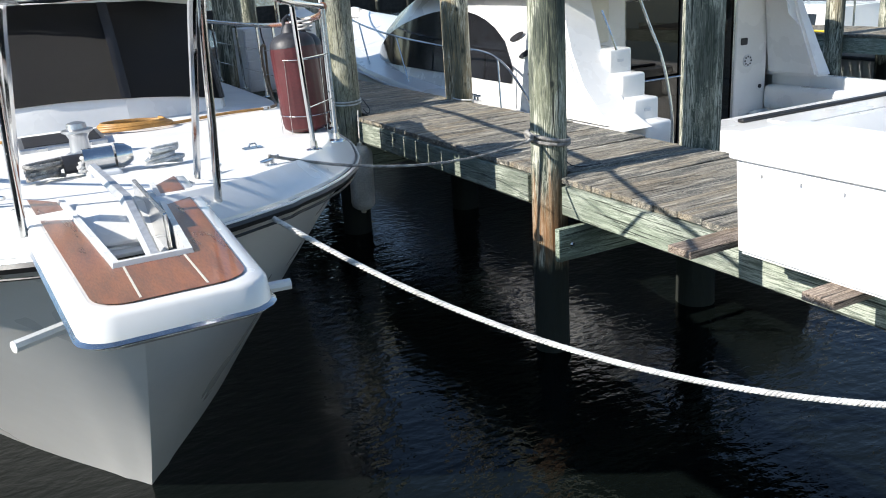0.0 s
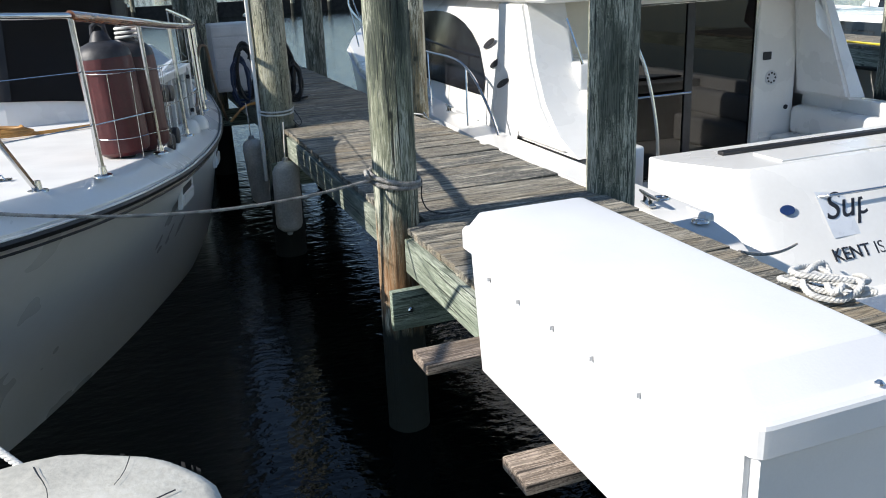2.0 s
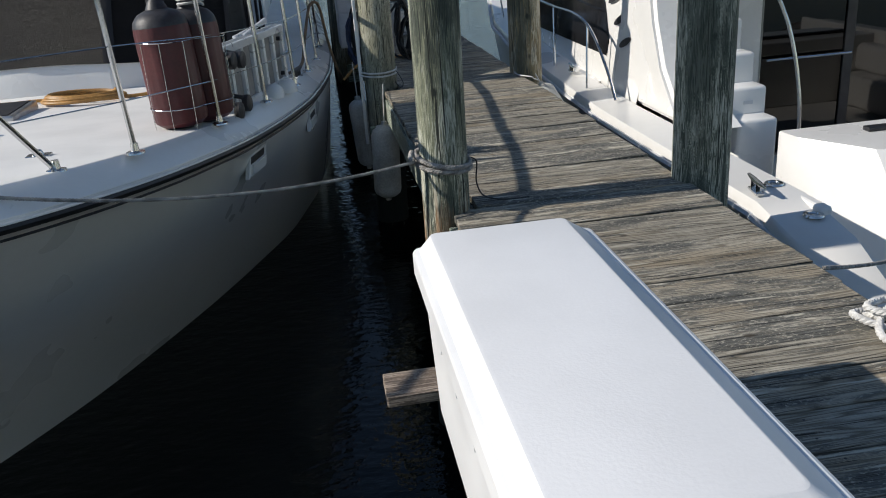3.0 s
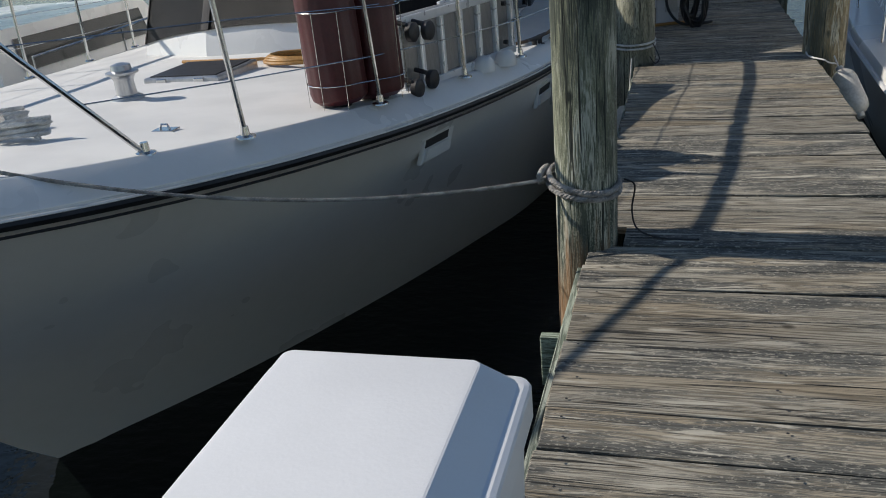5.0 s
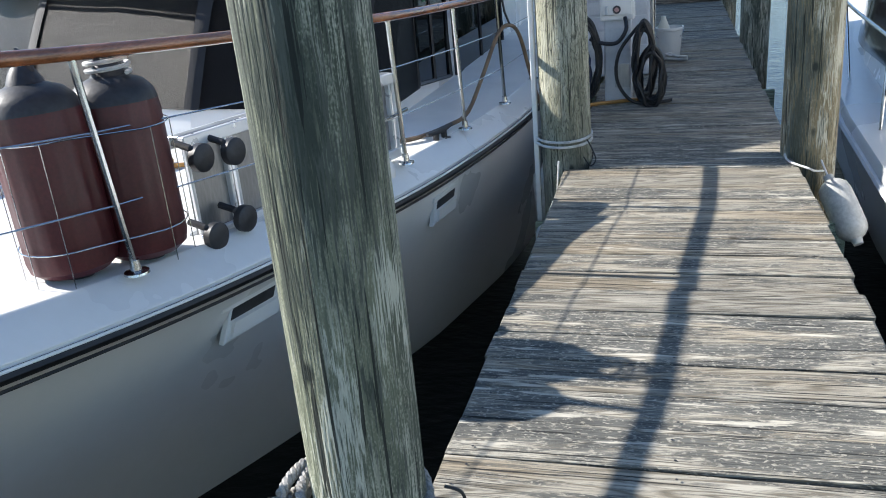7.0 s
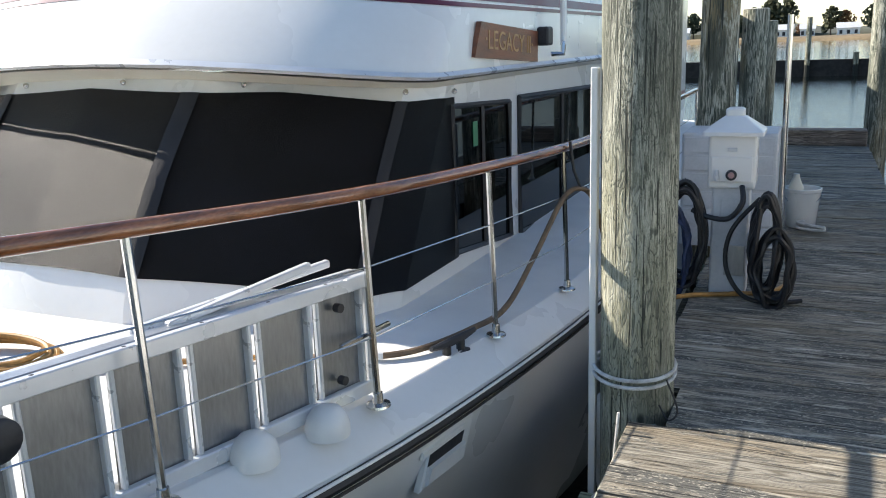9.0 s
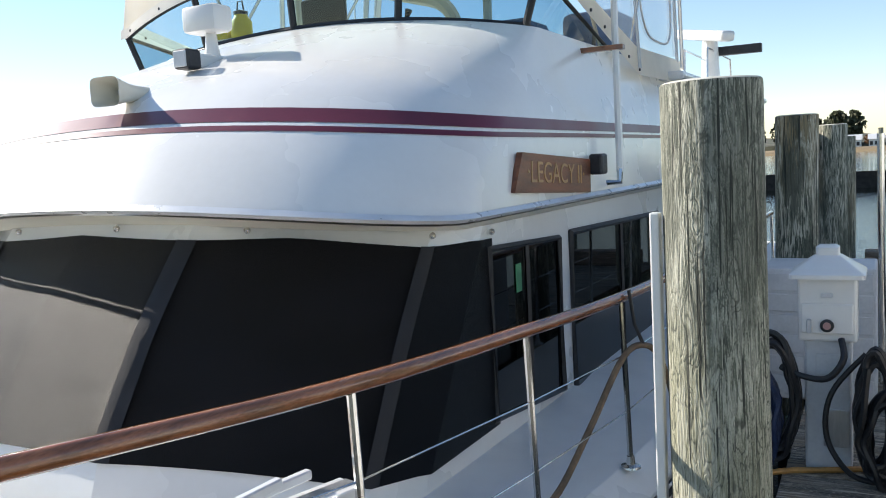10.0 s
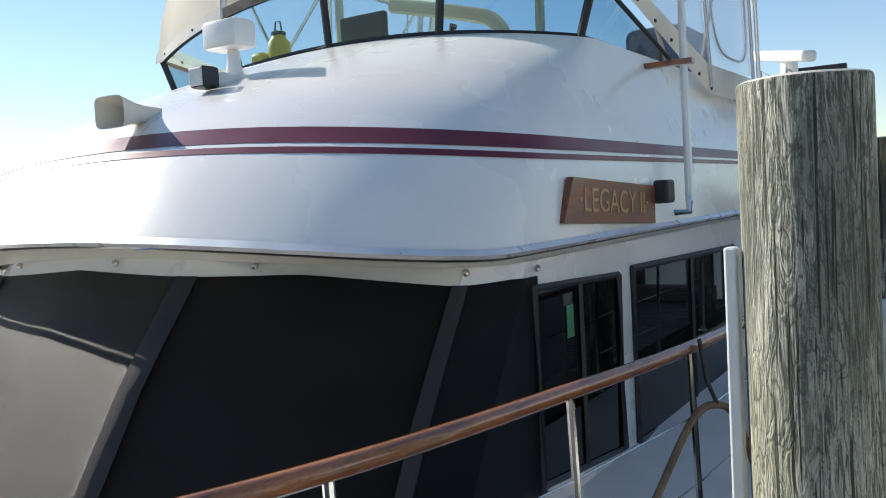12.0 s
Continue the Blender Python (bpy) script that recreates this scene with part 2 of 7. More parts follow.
def glass(name, tint, rough=0.02, see=0.5):
    """A tinted pane: part clear, part mirror."""
    m = bpy.data.materials.new(name)
    m.use_nodes = True
    n, link = m.node_tree.nodes, m.node_tree.links.new
    n.remove(n["Principled BSDF"])
    clear, gloss, mx, fr = n.new("ShaderNodeBsdfTransparent"), n.new("ShaderNodeBsdfGlossy"), n.new("ShaderNodeMixShader"), n.new("ShaderNodeFresnel")
    clear.inputs[0].default_value = (*(v * see for v in tint), 1)
    gloss.inputs["Roughness"].default_value = rough
    fr.inputs[0].default_value = 1.5
    link(fr.outputs[0], mx.inputs[0])
    link(clear.outputs[0], mx.inputs[1])
    link(gloss.outputs[0], mx.inputs[2])
    link(mx.outputs[0], n["Material Output"].inputs[0])
    return m


GELCOAT = mat("gelcoat", (0.80, 0.79, 0.76), 0.28, vary=0.035, scale=1.3, fine=25, bump=0.02, coat=0.35)
HULL_WHITE = mat("hull_white", (0.73, 0.72, 0.69), 0.3, vary=0.03, scale=0.9, fine=12, bump=0.02, coat=0.3)
DECK_WHITE = mat("deck_white", (0.80, 0.79, 0.76), 0.6, vary=0.04, scale=3, fine=220, bump=0.25)
CREAM = mat("cream_gelcoat", (0.72, 0.68, 0.57), 0.35, vary=0.04, scale=2, fine=20, bump=0.02)
BOX_WHITE = mat("dock_box_plastic", (0.80, 0.80, 0.80), 0.38, vary=0.03, scale=3, fine=140, bump=0.05)
BLACK_RUB = mat("black_rubber", (0.02, 0.02, 0.022), 0.5, vary=0.2, scale=8, bump=0.1)
BRIGHT = mat("bright_anodised", (0.78, 0.79, 0.8), 0.3, metal=0.35, vary=0.04, scale=8, bump=0.01)
STEEL = mat("stainless_steel", (0.62, 0.62, 0.61), 0.18, metal=1.0, vary=0.05, scale=10, fine=120, bump=0.02)
ALU = mat("aluminium", (0.55, 0.56, 0.57), 0.38, metal=0.9, vary=0.08, scale=9, fine=90, bump=0.05, stretch=(1, 1, 0.2))
TEAK = mat("varnished_teak", (0.30, 0.105, 0.038), 0.3, vary=0.22, scale=5, fine=70, bump=0.08, stretch=(4, 0.6, 4), coat=0.6)
TEAK_RAIL = mat("varnished_rail", (0.34, 0.12, 0.045), 0.22, vary=0.2, scale=6, fine=60, bump=0.08, stretch=(4, 0.5, 4), coat=0.7)
MAROON = mat("maroon_vinyl", (0.085, 0.012, 0.014), 0.42, vary=0.14, scale=5, fine=90, bump=0.06)
MAROON_LINE = mat("maroon_stripe", (0.13, 0.016, 0.035), 0.35, vary=0.06, scale=3, bump=0.02)
DARK_PLASTIC = mat("dark_plastic", (0.03, 0.03, 0.034), 0.5, vary=0.2, scale=12, bump=0.1)
MESH_COVER = mat("black_mesh_cover", (0.006, 0.006, 0.008), 0.42, vary=0.3, scale=2.5, fine=420, bump=1.0, stretch=(1, 1, 2.2))
MESH_COVER.node_tree.nodes["Principled BSDF"].inputs["Specular IOR Level"].default_value = 0.23
MESH_SEAM = mat("cover_seam", (0.022, 0.022, 0.025), 0.75, vary=0.2, scale=6, fine=300, bump=0.3)
ROPE_WHITE = mat("white_rope", (0.72, 0.71, 0.68), 0.9, vary=0.15, scale=20, fine=260, bump=0.4)
ROPE_GREY = mat("grey_rope", (0.40, 0.38, 0.35), 0.9, vary=0.25, scale=24, fine=260, bump=0.4)
HOSE_TAN = mat("tan_hose", (0.50, 0.26, 0.07), 0.5, vary=0.15, scale=10, bump=0.05)
HOSE_BROWN = mat("brown_hose", (0.20, 0.13, 0.075), 0.6, vary=0.2, scale=10, bump=0.05)
CABLE_BLACK = mat("black_cable", (0.016, 0.016, 0.018), 0.45, vary=0.2, scale=14, bump=0.05)
CABLE_BLUE = mat("blue_cable", (0.02, 0.035, 0.09), 0.45, vary=0.2, scale=14, bump=0.05)
FENDER_WHITE = mat("fender_vinyl", (0.62, 0.61, 0.57), 0.45, vary=0.16, scale=4, fine=60, bump=0.05)
CANVAS = cloth("cream_canvas", (0.86, 0.83, 0.77), 0.5)
CANVAS_BAND = cloth("doubled_canvas", (0.78, 0.75, 0.69), 0.12)
CANVAS_EDGE = mat("brown_canvas_edging", (0.16, 0.14, 0.12), 0.9, vary=0.2, scale=20, fine=260, bump=0.3)
CANVAS_BLUE = mat("blue_canvas", (0.10, 0.17, 0.33), 0.85, vary=0.15, scale=4, fine=260, bump=0.2)
SIGN_WOOD = mat("sign_mahogany", (0.26, 0.085, 0.035), 0.4, vary=0.22, scale=5, fine=80, bump=0.12, stretch=(5, 0.7, 5), coat=0.3)
GOLD = mat("gold_leaf", (0.50, 0.29, 0.12), 0.4, vary=0.1, bump=0.05)
GREY_PLASTIC = mat("light_grey_plastic", (0.62, 0.63, 0.64), 0.5, vary=0.06, scale=4, bump=0.04)
YELLOW = mat("yellow_plastic", (0.62, 0.50, 0.03), 0.5, vary=0.1, bump=0.04)
RED = mat("red_plastic", (0.40, 0.02, 0.03), 0.4, vary=0.1, bump=0.03)
GREEN = mat("green_plastic", (0.05, 0.22, 0.10), 0.4, vary=0.1, bump=0.03)
BLUE_DECAL = mat("dark_blue_decal", (0.02, 0.05, 0.16), 0.35, vary=0.1, bump=0.02)
LETTER = mat("dark_lettering", (0.02, 0.02, 0.025), 0.4, vary=0.1, bump=0.0)
# dimness of the unlit saloons, put into the colour
INTERIOR_SHADE = mat("interior_shade", (0.06, 0.055, 0.05), 0.7, vary=0.2, bump=0.05)
PLANK = decking("weathered_decking", (0.41, 0.375, 0.30), (0.135, 0.132, 0.115), (0.33, 0.26, 0.165), 0.025)
PLANK_NEW = wood("newer_board", (0.42, 0.34, 0.27), (0.30, 0.235, 0.18), (0.14, 0.105, 0.08), "X", per=0.06, wear=0.15)
FRAME_WOOD = wood("green_treated_frame", (0.44, 0.47, 0.39), (0.29, 0.32, 0.26), (0.15, 0.18, 0.14), "Y", per=0.1, wear=0.3, lines=0.3, warm=(0.3, 0.36, 0.26))
TIE_WOOD = wood("green_treated_tie", (0.40, 0.47, 0.38), (0.27, 0.33, 0.26), (0.12, 0.15, 0.11), "X", per=0.1, wear=0.3, lines=0.3, warm=(0.3, 0.36, 0.26))
PILE = wood("treated_piling", (0.46, 0.45, 0.36), (0.22, 0.225, 0.165), (0.06, 0.075, 0.056), "Z", ring=20.0, per=0.06, wear=0.6, wet_below=-0.5, lines=0.35, warm=(0.30, 0.22, 0.11), blot=(0.22, 6.0, 0.85))
PILE_SWIRL = wood("swirl_grained_piling", (0.43, 0.42, 0.34), (0.29, 0.29, 0.225), (0.10, 0.108, 0.08), "Z", ring=58.0, per=0.03, wear=0.3, wet_below=-0.5, lines=0.8, warm=(0.30, 0.29, 0.19), fine=0.55, swirl=(0.22, 0.5, 7.0), blot=(0.22, 7.0, 0.65))
PILE_STAINED = wood("rust_stained_piling", (0.46, 0.46, 0.37), (0.20, 0.22, 0.165), (0.045, 0.06, 0.046), "Z", ring=20.0, per=0.03, wear=0.65, wet_below=-0.56, lines=0.3, warm=(0.25, 0.26, 0.17), stain=(-0.32, 0.5), blot=(0.2, 7.0, 0.9))
DULL_ALU = mat("dull_aluminium", (0.34, 0.345, 0.35), 0.42, metal=0.85, vary=0.1, scale=7, fine=110, bump=0.05, stretch=(1, 1, 0.2))
PILE_TOP = mat("piling_end_grain", (0.60, 0.58, 0.51), 0.9, vary=0.11, scale=9, fine=160, bump=0.08)
CLEAR = vinyl("clear_vinyl", 0.16)
TINT = glass("tinted_screen", (0.42, 0.62, 0.72), 0.02, 0.9)
ACRYLIC = mat("black_acrylic", (0.014, 0.014, 0.016), 0.07, vary=0.1, bump=0.0)
DARK_GLASS = glass("dark_glass", (0.10, 0.11, 0.12), 0.02, 0.35)


def water_material():
    m = bpy.data.materials.new("harbour_water")
    m.use_nodes = True
    n, link = m.node_tree.nodes, m.node_tree.links.new
    bsdf = n["Principled BSDF"]
    bsdf.inputs["Base Color"].default_value = (0.003, 0.0045, 0.004, 1)
    bsdf.inputs["Roughness"].default_value = 0.03
    bsdf.inputs["IOR"].default_value = 1.333
    bsdf.inputs["Specular IOR Level"].default_value = 0.36
    geo = n.new("ShaderNodeNewGeometry")
    total = None
    for scale, amount in ((1.3, 0.14), (5.5, 0.24), (17.0, 0.14)):
        mp, t, k = n.new("ShaderNodeMapping"), n.new("ShaderNodeTexNoise"), n.new("ShaderNodeMath")
        mp.inputs["Scale"].default_value = (0.75, 1.25, 1)
        t.inputs["Scale"].default_value, t.inputs["Detail"].default_value = scale, 2
        k.operation = "MULTIPLY_ADD"
        k.inputs[1].default_value = amount
        k.inputs[2].default_value = 0
        link(geo.outputs["Position"], mp.inputs["Vector"])
        link(mp.outputs[0], t.inputs["Vector"])
        link(t.outputs[0], k.inputs[0])
        if total is not None:
            link(total, k.inputs[2])
        total = k.outputs[0]
    b = n.new("ShaderNodeBump")
    b.inputs["Strength"].default_value, b.inputs["Distance"].default_value = 0.35, 0.10
    link(total, b.inputs["Height"])
    link(b.outputs[0], bsdf.inputs["Normal"])
    return m


WATER = water_material()

# ---- building helpers ----


def mesh_of(verts, faces, smooth=False, sharp=40):
    me = bpy.data.meshes.new("mesh")
    me.from_pydata([tuple(v) for v in verts], [], faces)
    me.update()
    if smooth:
        me.polygons.foreach_set("use_smooth", [True] * len(me.polygons))
        me.set_sharp_from_angle(angle=radians(sharp))
    return me


def put(name, me, material, parent=None, label="", at=None, extra=()):
    """One mesh object, under a thing or on its own."""
    ob = new(name, me)
    if not me.materials:
        me.materials.append(material)
        for m in extra:
            me.materials.append(m)
    if at is not None:
        ob.matrix_world = at
    if parent:
        ob.parent = parent
        ob.matrix_parent_inverse = Matrix.Identity(4)
    return tagged(ob, label)


def thing(name, label, category, group="", kind="", at=(0, 0, 0)):
    ob = new(name)
    ob.empty_display_size = 0.1
    ob.location = at
    return tagged(ob, label, category, group, kind)


def part(name, bm, material, parent, label="", smooth=False, sharp=40, at=None):
    me = bpy.data.meshes.new(name)
    bm.to_mesh(me)
    bm.free()
    if smooth:
        me.polygons.foreach_set("use_smooth", [True] * len(me.polygons))
        me.set_sharp_from_angle(angle=radians(sharp))
    return put(name, me, material, parent, label, at)


def block(x0, x1, y0, y1, z0, z1, bevel=0.0, seg=2, bm=None):
    bm = bm or bmesh.new()
    r = bmesh.ops.create_cube(bm, size=1, matrix=Matrix.Translation(((x0 + x1) / 2, (y0 + y1) / 2, (z0 + z1) / 2)) @ Matrix.Diagonal((x1 - x0, y1 - y0, z1 - z0, 1)))
    if bevel:
        es = {e for v in r["verts"] for e in v.link_edges}
        bmesh.ops.bevel(bm, geom=list(es), offset=bevel, segments=seg, affect="EDGES", profile=0.5)
    return bm


def tube_mesh(points, radius, seg=8, closed=False, bm=None):
    """A round bar along a line of points; radius may be a list."""
    pts = [Vector(p) for p in points]
    bm = bm or bmesh.new()
    n = len(pts)
    rad = radius if isinstance(radius, (list, tuple)) else [radius] * n
    up, rings = None, []
    for i, p in enumerate(pts):
        a = pts[(i - 1) % n] if closed or i else p
        b = pts[(i + 1) % n] if closed or i < n - 1 else p
        d = (b - a).normalized()
        if up is None:
            up = Vector((0, 0, 1)) if abs(d.z) < 0.9 else Vector((1, 0, 0))
        side = d.cross(up).normalized()
        up = side.cross(d).normalized()
        rings.append([bm.verts.new(p + rad[i] * (math.cos(k * math.tau / seg) * side + math.sin(k * math.tau / seg) * up)) for k in range(seg)])
    for i in range(n if closed else n - 1):
        r0, r1 = rings[i], rings[(i + 1) % n]
        for k in range(seg):
            bm.faces.new((r0[k], r0[(k + 1) % seg], r1[(k + 1) % seg], r1[k]))
    if not closed:
        bm.faces.new(rings[0][::-1])
        bm.faces.new(rings[-1])
    return bm


def curve_points(points, steps=8, closed=False):
    """Points along a smooth line through the given ones."""
    p = [Vector(q) for q in points]
    n, out = len(p), []
    for i in range(n if closed else n - 1):
        g = (lambda k: p[k % n]) if closed else (lambda k: p[min(max(k, 0), n - 1)])
        a, b, c, d = g(i - 1), g(i), g(i + 1), g(i + 2)
        for k in range(steps):
            t = k / steps
            out.append(0.5 * ((2 * b) + (c - a) * t + (2 * a - 5 * b + 4 * c - d) * t * t + (3 * b - a - 3 * c + d) * t ** 3))
    if not closed:
        out.append(p[-1])
    return out


def rope_mesh(points, radius, strands=3, pitch=0.05, seg=6):
    """A laid rope: strands wound round a line."""
    pts = [Vector(p) for p in points]
    bm, step = bmesh.new(), pitch / 8
    fine = [pts[0]]
    for a, b in zip(pts, pts[1:]):
        k = max(1, int((b - a).length / step))
        fine += [a.lerp(b, (j + 1) / k) for j in range(k)]
    run, dist = 0.0, [0.0]
    for a, b in zip(fine, fine[1:]):
        run += (b - a).length
        dist.append(run)
    for s in range(strands):
        line, up = [], Vector((0.3, 0.2, 1)).normalized()
        for i, p in enumerate(fine):
            d = (fine[min(i + 1, len(fine) - 1)] - fine[max(i - 1, 0)]).normalized()
            side = d.cross(up).normalized()
            up = side.cross(d).normalized()
            a = math.tau * (dist[i] / (pitch * 1.0) + s / strands)
            line.append(p + radius * 0.5 * (math.cos(a) * side + math.sin(a) * up))
        tube_mesh(line, radius * 0.58, seg, bm=bm)
    return bm


def loft(rows, closed=False, caps=False):
    """A skin over rows of points, all the same length."""
    verts, faces, n = [], [], len(rows[0])
    for r in rows:
        verts += [tuple(p) for p in r]
    for i in range(len(rows) - 1):
        for k in range(n if closed else n - 1):
            a, b = i * n + k, i * n + (k + 1) % n
            faces.append((a, b, b + n, a + n))
    if caps:
        faces.append(tuple(range(n))[::-1])
        faces.append(tuple(range((len(rows) - 1) * n, len(rows) * n)))
    return verts, faces


def lathe(profile, seg=24, bm=None, at=(0, 0, 0)):
    """A turned shape from (radius, height) pairs."""
    bm = bm or bmesh.new()
    rings = []
    for r, z in profile:
        rings.append([bm.verts.new((at[0] + r * math.cos(k * math.tau / seg), at[1] + r * math.sin(k * math.tau / seg), at[2] + z)) for k in range(seg)])
    for a, b in zip(rings, rings[1:]):
        for k in range(seg):
            bm.faces.new((a[k], a[(k + 1) % seg], b[(k + 1) % seg], b[k]))
    bm.faces.new(rings[0][::-1])
    bm.faces.new(rings[-1])
    return bm


def interp(table, x):
    return float(np.interp(x, [a for a, _ in table], [b for _, b in table]))


def smooth_interp(table, x):
    return (interp(table, x - 0.25) + 2 * interp(table, x - 0.1) + 2 * interp(table, x + 0.1) + interp(table, x + 0.25)) / 6


def text_mesh(body, size, depth=0.002, shear=0.0):
    cu = bpy.data.curves.new("lettering", "FONT")
    cu.body, cu.size, cu.extrude, cu.shear, cu.align_x, cu.align_y = body, size, depth, shear, "CENTER", "CENTER"
    ob = bpy.data.objects.new("lettering", cu)
    scene.collection.objects.link(ob)
    me = bpy.data.meshes.new_from_object(ob.evaluated_get(bpy.context.evaluated_depsgraph_get()))
    bpy.data.objects.remove(ob)
    return me

# ---- setting: water, pier, pilings ----
WZ = -1.25
tagged(put("water", mesh_of([(-900, -300, WZ), (900, -300, WZ), (900, 1500, WZ), (-900, 1500, WZ)], [(0, 1, 2, 3)]), WATER), "dark rippled harbour water between the moored boats", "water", kind="structure")
tagged(put("ground", mesh_of([(-2500, -1500, WZ - 3), (2500, -1500, WZ - 3), (2500, 3500, WZ - 3), (-2500, 3500, WZ - 3)], [(0, 1, 2, 3)]), mat("harbour_bed", (0.05, 0.045, 0.035), 0.9)), "muddy harbour bed under the water", "ground", kind="structure")

PITCH, WIDE = 0.19, 1.27
P2, P3, P4, P5 = (-0.015, 0.16), (-0.02, 3.74), (1.34, 3.8), (1.37, 0.2)
pier = thing("pier", "narrow finger pier of weathered grey decking boards", "pier", kind="structure")
dock = thing("main_dock", "wide walkway of weathered grey boards along the berths", "dock", kind="structure")

# the pier's frame of joists, ledgers and cross ties
for x in (0.06, 0.62, 1.2):
    part("joist", block(x - 0.025, x + 0.025, -3.6, 12.9, -0.27, -0.042, 0.004), FRAME_WOOD, pier, "green treated timber joist")
for y in (0.02, 3.55, 7.2, 10.8):
    part("cross_tie", block(-0.17, 1.5, y - 0.17, y - 0.125, -0.50, -0.28, 0.005), TIE_WOOD, pier, "green treated timber cross tie")
    part("bolt", lathe([(0.018, 0), (0.018, 0.008), (0.01, 0.016)], 8), STEEL, pier, at=Matrix.Translation((-0.07, y - 0.173, -0.39)) @ pose(0, 0, 0, 90))
part("ledger", block(-0.035, 0.018, -3.5, 0.0, -0.235, -0.045, 0.006), FRAME_WOOD, pier, "pale green edge ledger board")
part("ledger", block(-0.02, 0.018, 0.42, 3.36, -0.235, -0.045, 0.006), FRAME_WOOD, pier, "pale green edge ledger board")

# the yacht moored beside the pier: hull lines by distance along the keel
YX = -2.83
EDGE = [(-1.46, 0.0), (-1.43, 0.12), (-1.32, 0.34), (-1.05, 0.69), (-0.7, 0.98), (-0.36, 1.2), (0.19, 1.47), (1.08, 1.78), (2.02, 2.0), (2.88, 2.17), (3.8, 2.29), (4.66, 2.38), (6.0, 2.44), (9.0, 2.44), (14.0, 2.3)]
WLINE = [(0.0, 0.0), (0.3, 0.2), (0.75, 0.5), (1.2, 0.76), (2.1, 1.2), (2.6, 1.42), (3.7, 1.86), (5.0, 2.16), (6.5, 2.32), (14.0, 2.2)]


def deck_z(y):
    return 0.15 + 0.0092 * max(0.0, 5.8 - y) ** 2


yacht = thing("motor_yacht", "white trawler yacht with teak rail and enclosed flybridge", "yacht")


def hull_point(v, s, side):
    """v runs from the stem aft, s from the waterline up to the deck edge."""
    yb, yw = -1.46 + (14.0 + 1.46) * v ** 1.7, 0.0 + 14.0 * v ** 1.7
    p = 1.5 - 0.6 * min(1, v * 2.2)
    k = max(s, 0) ** p
    hb, hw = interp(EDGE, yb) if v < 0.12 else smooth_interp(EDGE, yb), interp(WLINE, yw) if v < 0.06 else smooth_interp(WLINE, yw)
    y = yw + (yb - yw) * (s if s < 0 else s ** 0.92)
    if s < 0:
        return Vector((YX + side * hw * (1 + 0.5 * s), y, WZ + s * 1.6))
    return Vector((YX + side * (hw + (hb - hw) * k), y, WZ + s * (deck_z(yb) - 0.10 - WZ)))


S = [-0.25, 0.0, 0.12, 0.25, 0.4, 0.55, 0.7, 0.82, 0.92, 1.0]
starboard = [[hull_point(j / 56, s, 1) for s in S] for j in range(57)]
port = [[hull_point(j / 56, s, -1) for s in reversed(S)] for j in range(57)]
v1, f1 = loft(starboard)
v2, f2 = loft(port)
f2 = [tuple(i + len(v1) for i in f) for f in f2]
last = [56 * len(S) + k for k in range(len(S))]
stern = (tuple(last + [len(v1) + 56 * len(S) + k for k in range(len(S))]),)
put("hull", mesh_of(v1 + v2, f1 + f2 + list(stern), True), HULL_WHITE, yacht, "white hull with a flared bow")


def edge_line(inset, dz, side, y0=-1.42, y1=13.9, n=70):
    """A line along the deck edge."""
    out = []
    for k in range(n + 1):
        v = ((y0 + 1.46) / 15.46) ** (1 / 1.7) + (((y1 + 1.46) / 15.46) ** (1 / 1.7) - ((y0 + 1.46) / 15.46) ** (1 / 1.7)) * k / n
        p = hull_point(v, 1.0, side)
        q = hull_point(min(v + 0.01, 1), 1.0, side) - hull_point(max(v - 0.01, 0), 1.0, side)
        nrm = Vector((-q.y, q.x, 0)).normalized() * (1 if side > 0 else -1)
        out.append(Vector((p.x, p.y, p.z)) + nrm * inset + Vector((0, 0, dz)))
    return out


def whole_edge(inset, dz, n=70):
    return edge_line(inset, dz, -1, n=n)[::-1] + edge_line(inset, dz, 1, n=n)


# deck edge: rounded covering board that slopes out to the rub rail, then the deck proper
strips = [(0.0, -0.012), (0.003, 0.004), (0.011, 0.012), (0.075, 0.056), (0.137, 0.099), (0.141, 0.101), (0.146, 0.1025)]
lines = [whole_edge(i, d) for i, d in strips]
v, f = loft(lines)
put("covering_board", mesh_of(v, f, True, 14), GELCOAT, yacht, "white sloping covering board")
def camber(a, b):
    """How far the deck bulges along the centre line, by its breadth."""
    return 0.005 * (b - a).length ** 2


inner_s, inner_p = edge_line(0.144, 0.10, 1), edge_line(0.144, 0.10, -1)
v, f = loft([[a, a.lerp(b, 0.12) + Vector((0, 0, 0.42 * camber(a, b))), a.lerp(b, 0.25) + Vector((0, 0, 0.75 * camber(a, b))), a.lerp(b, 0.5) + Vector((0, 0, camber(a, b))), a.lerp(b, 0.75) + Vector((0, 0, 0.75 * camber(a, b))), a.lerp(b, 0.88) + Vector((0, 0, 0.42 * camber(a, b))), b] for a, b in zip(inner_p, inner_s)])
put("foredeck", mesh_of(v, f, True), DECK_WHITE, yacht, "white non-slip deck")
for dz, r, m, lab in ((-0.03, 0.022, BLACK_RUB, "black rubber rub rail"), (-0.012, 0.007, GELCOAT, "thin white moulding"), (-0.075, 0.006, BLACK_RUB, "thin black boot line")):
    line = [p + Vector((0, 0, 0)) for p in whole_edge(-0.012 if r > 0.01 else -0.02 if dz > -0.05 else -0.004, dz)]
    part("rub_rail" if r > 0.01 else "moulding", tube_mesh(line, r, 6), m, yacht, lab, True)


CABX = -2.79      # centre line of the cabins


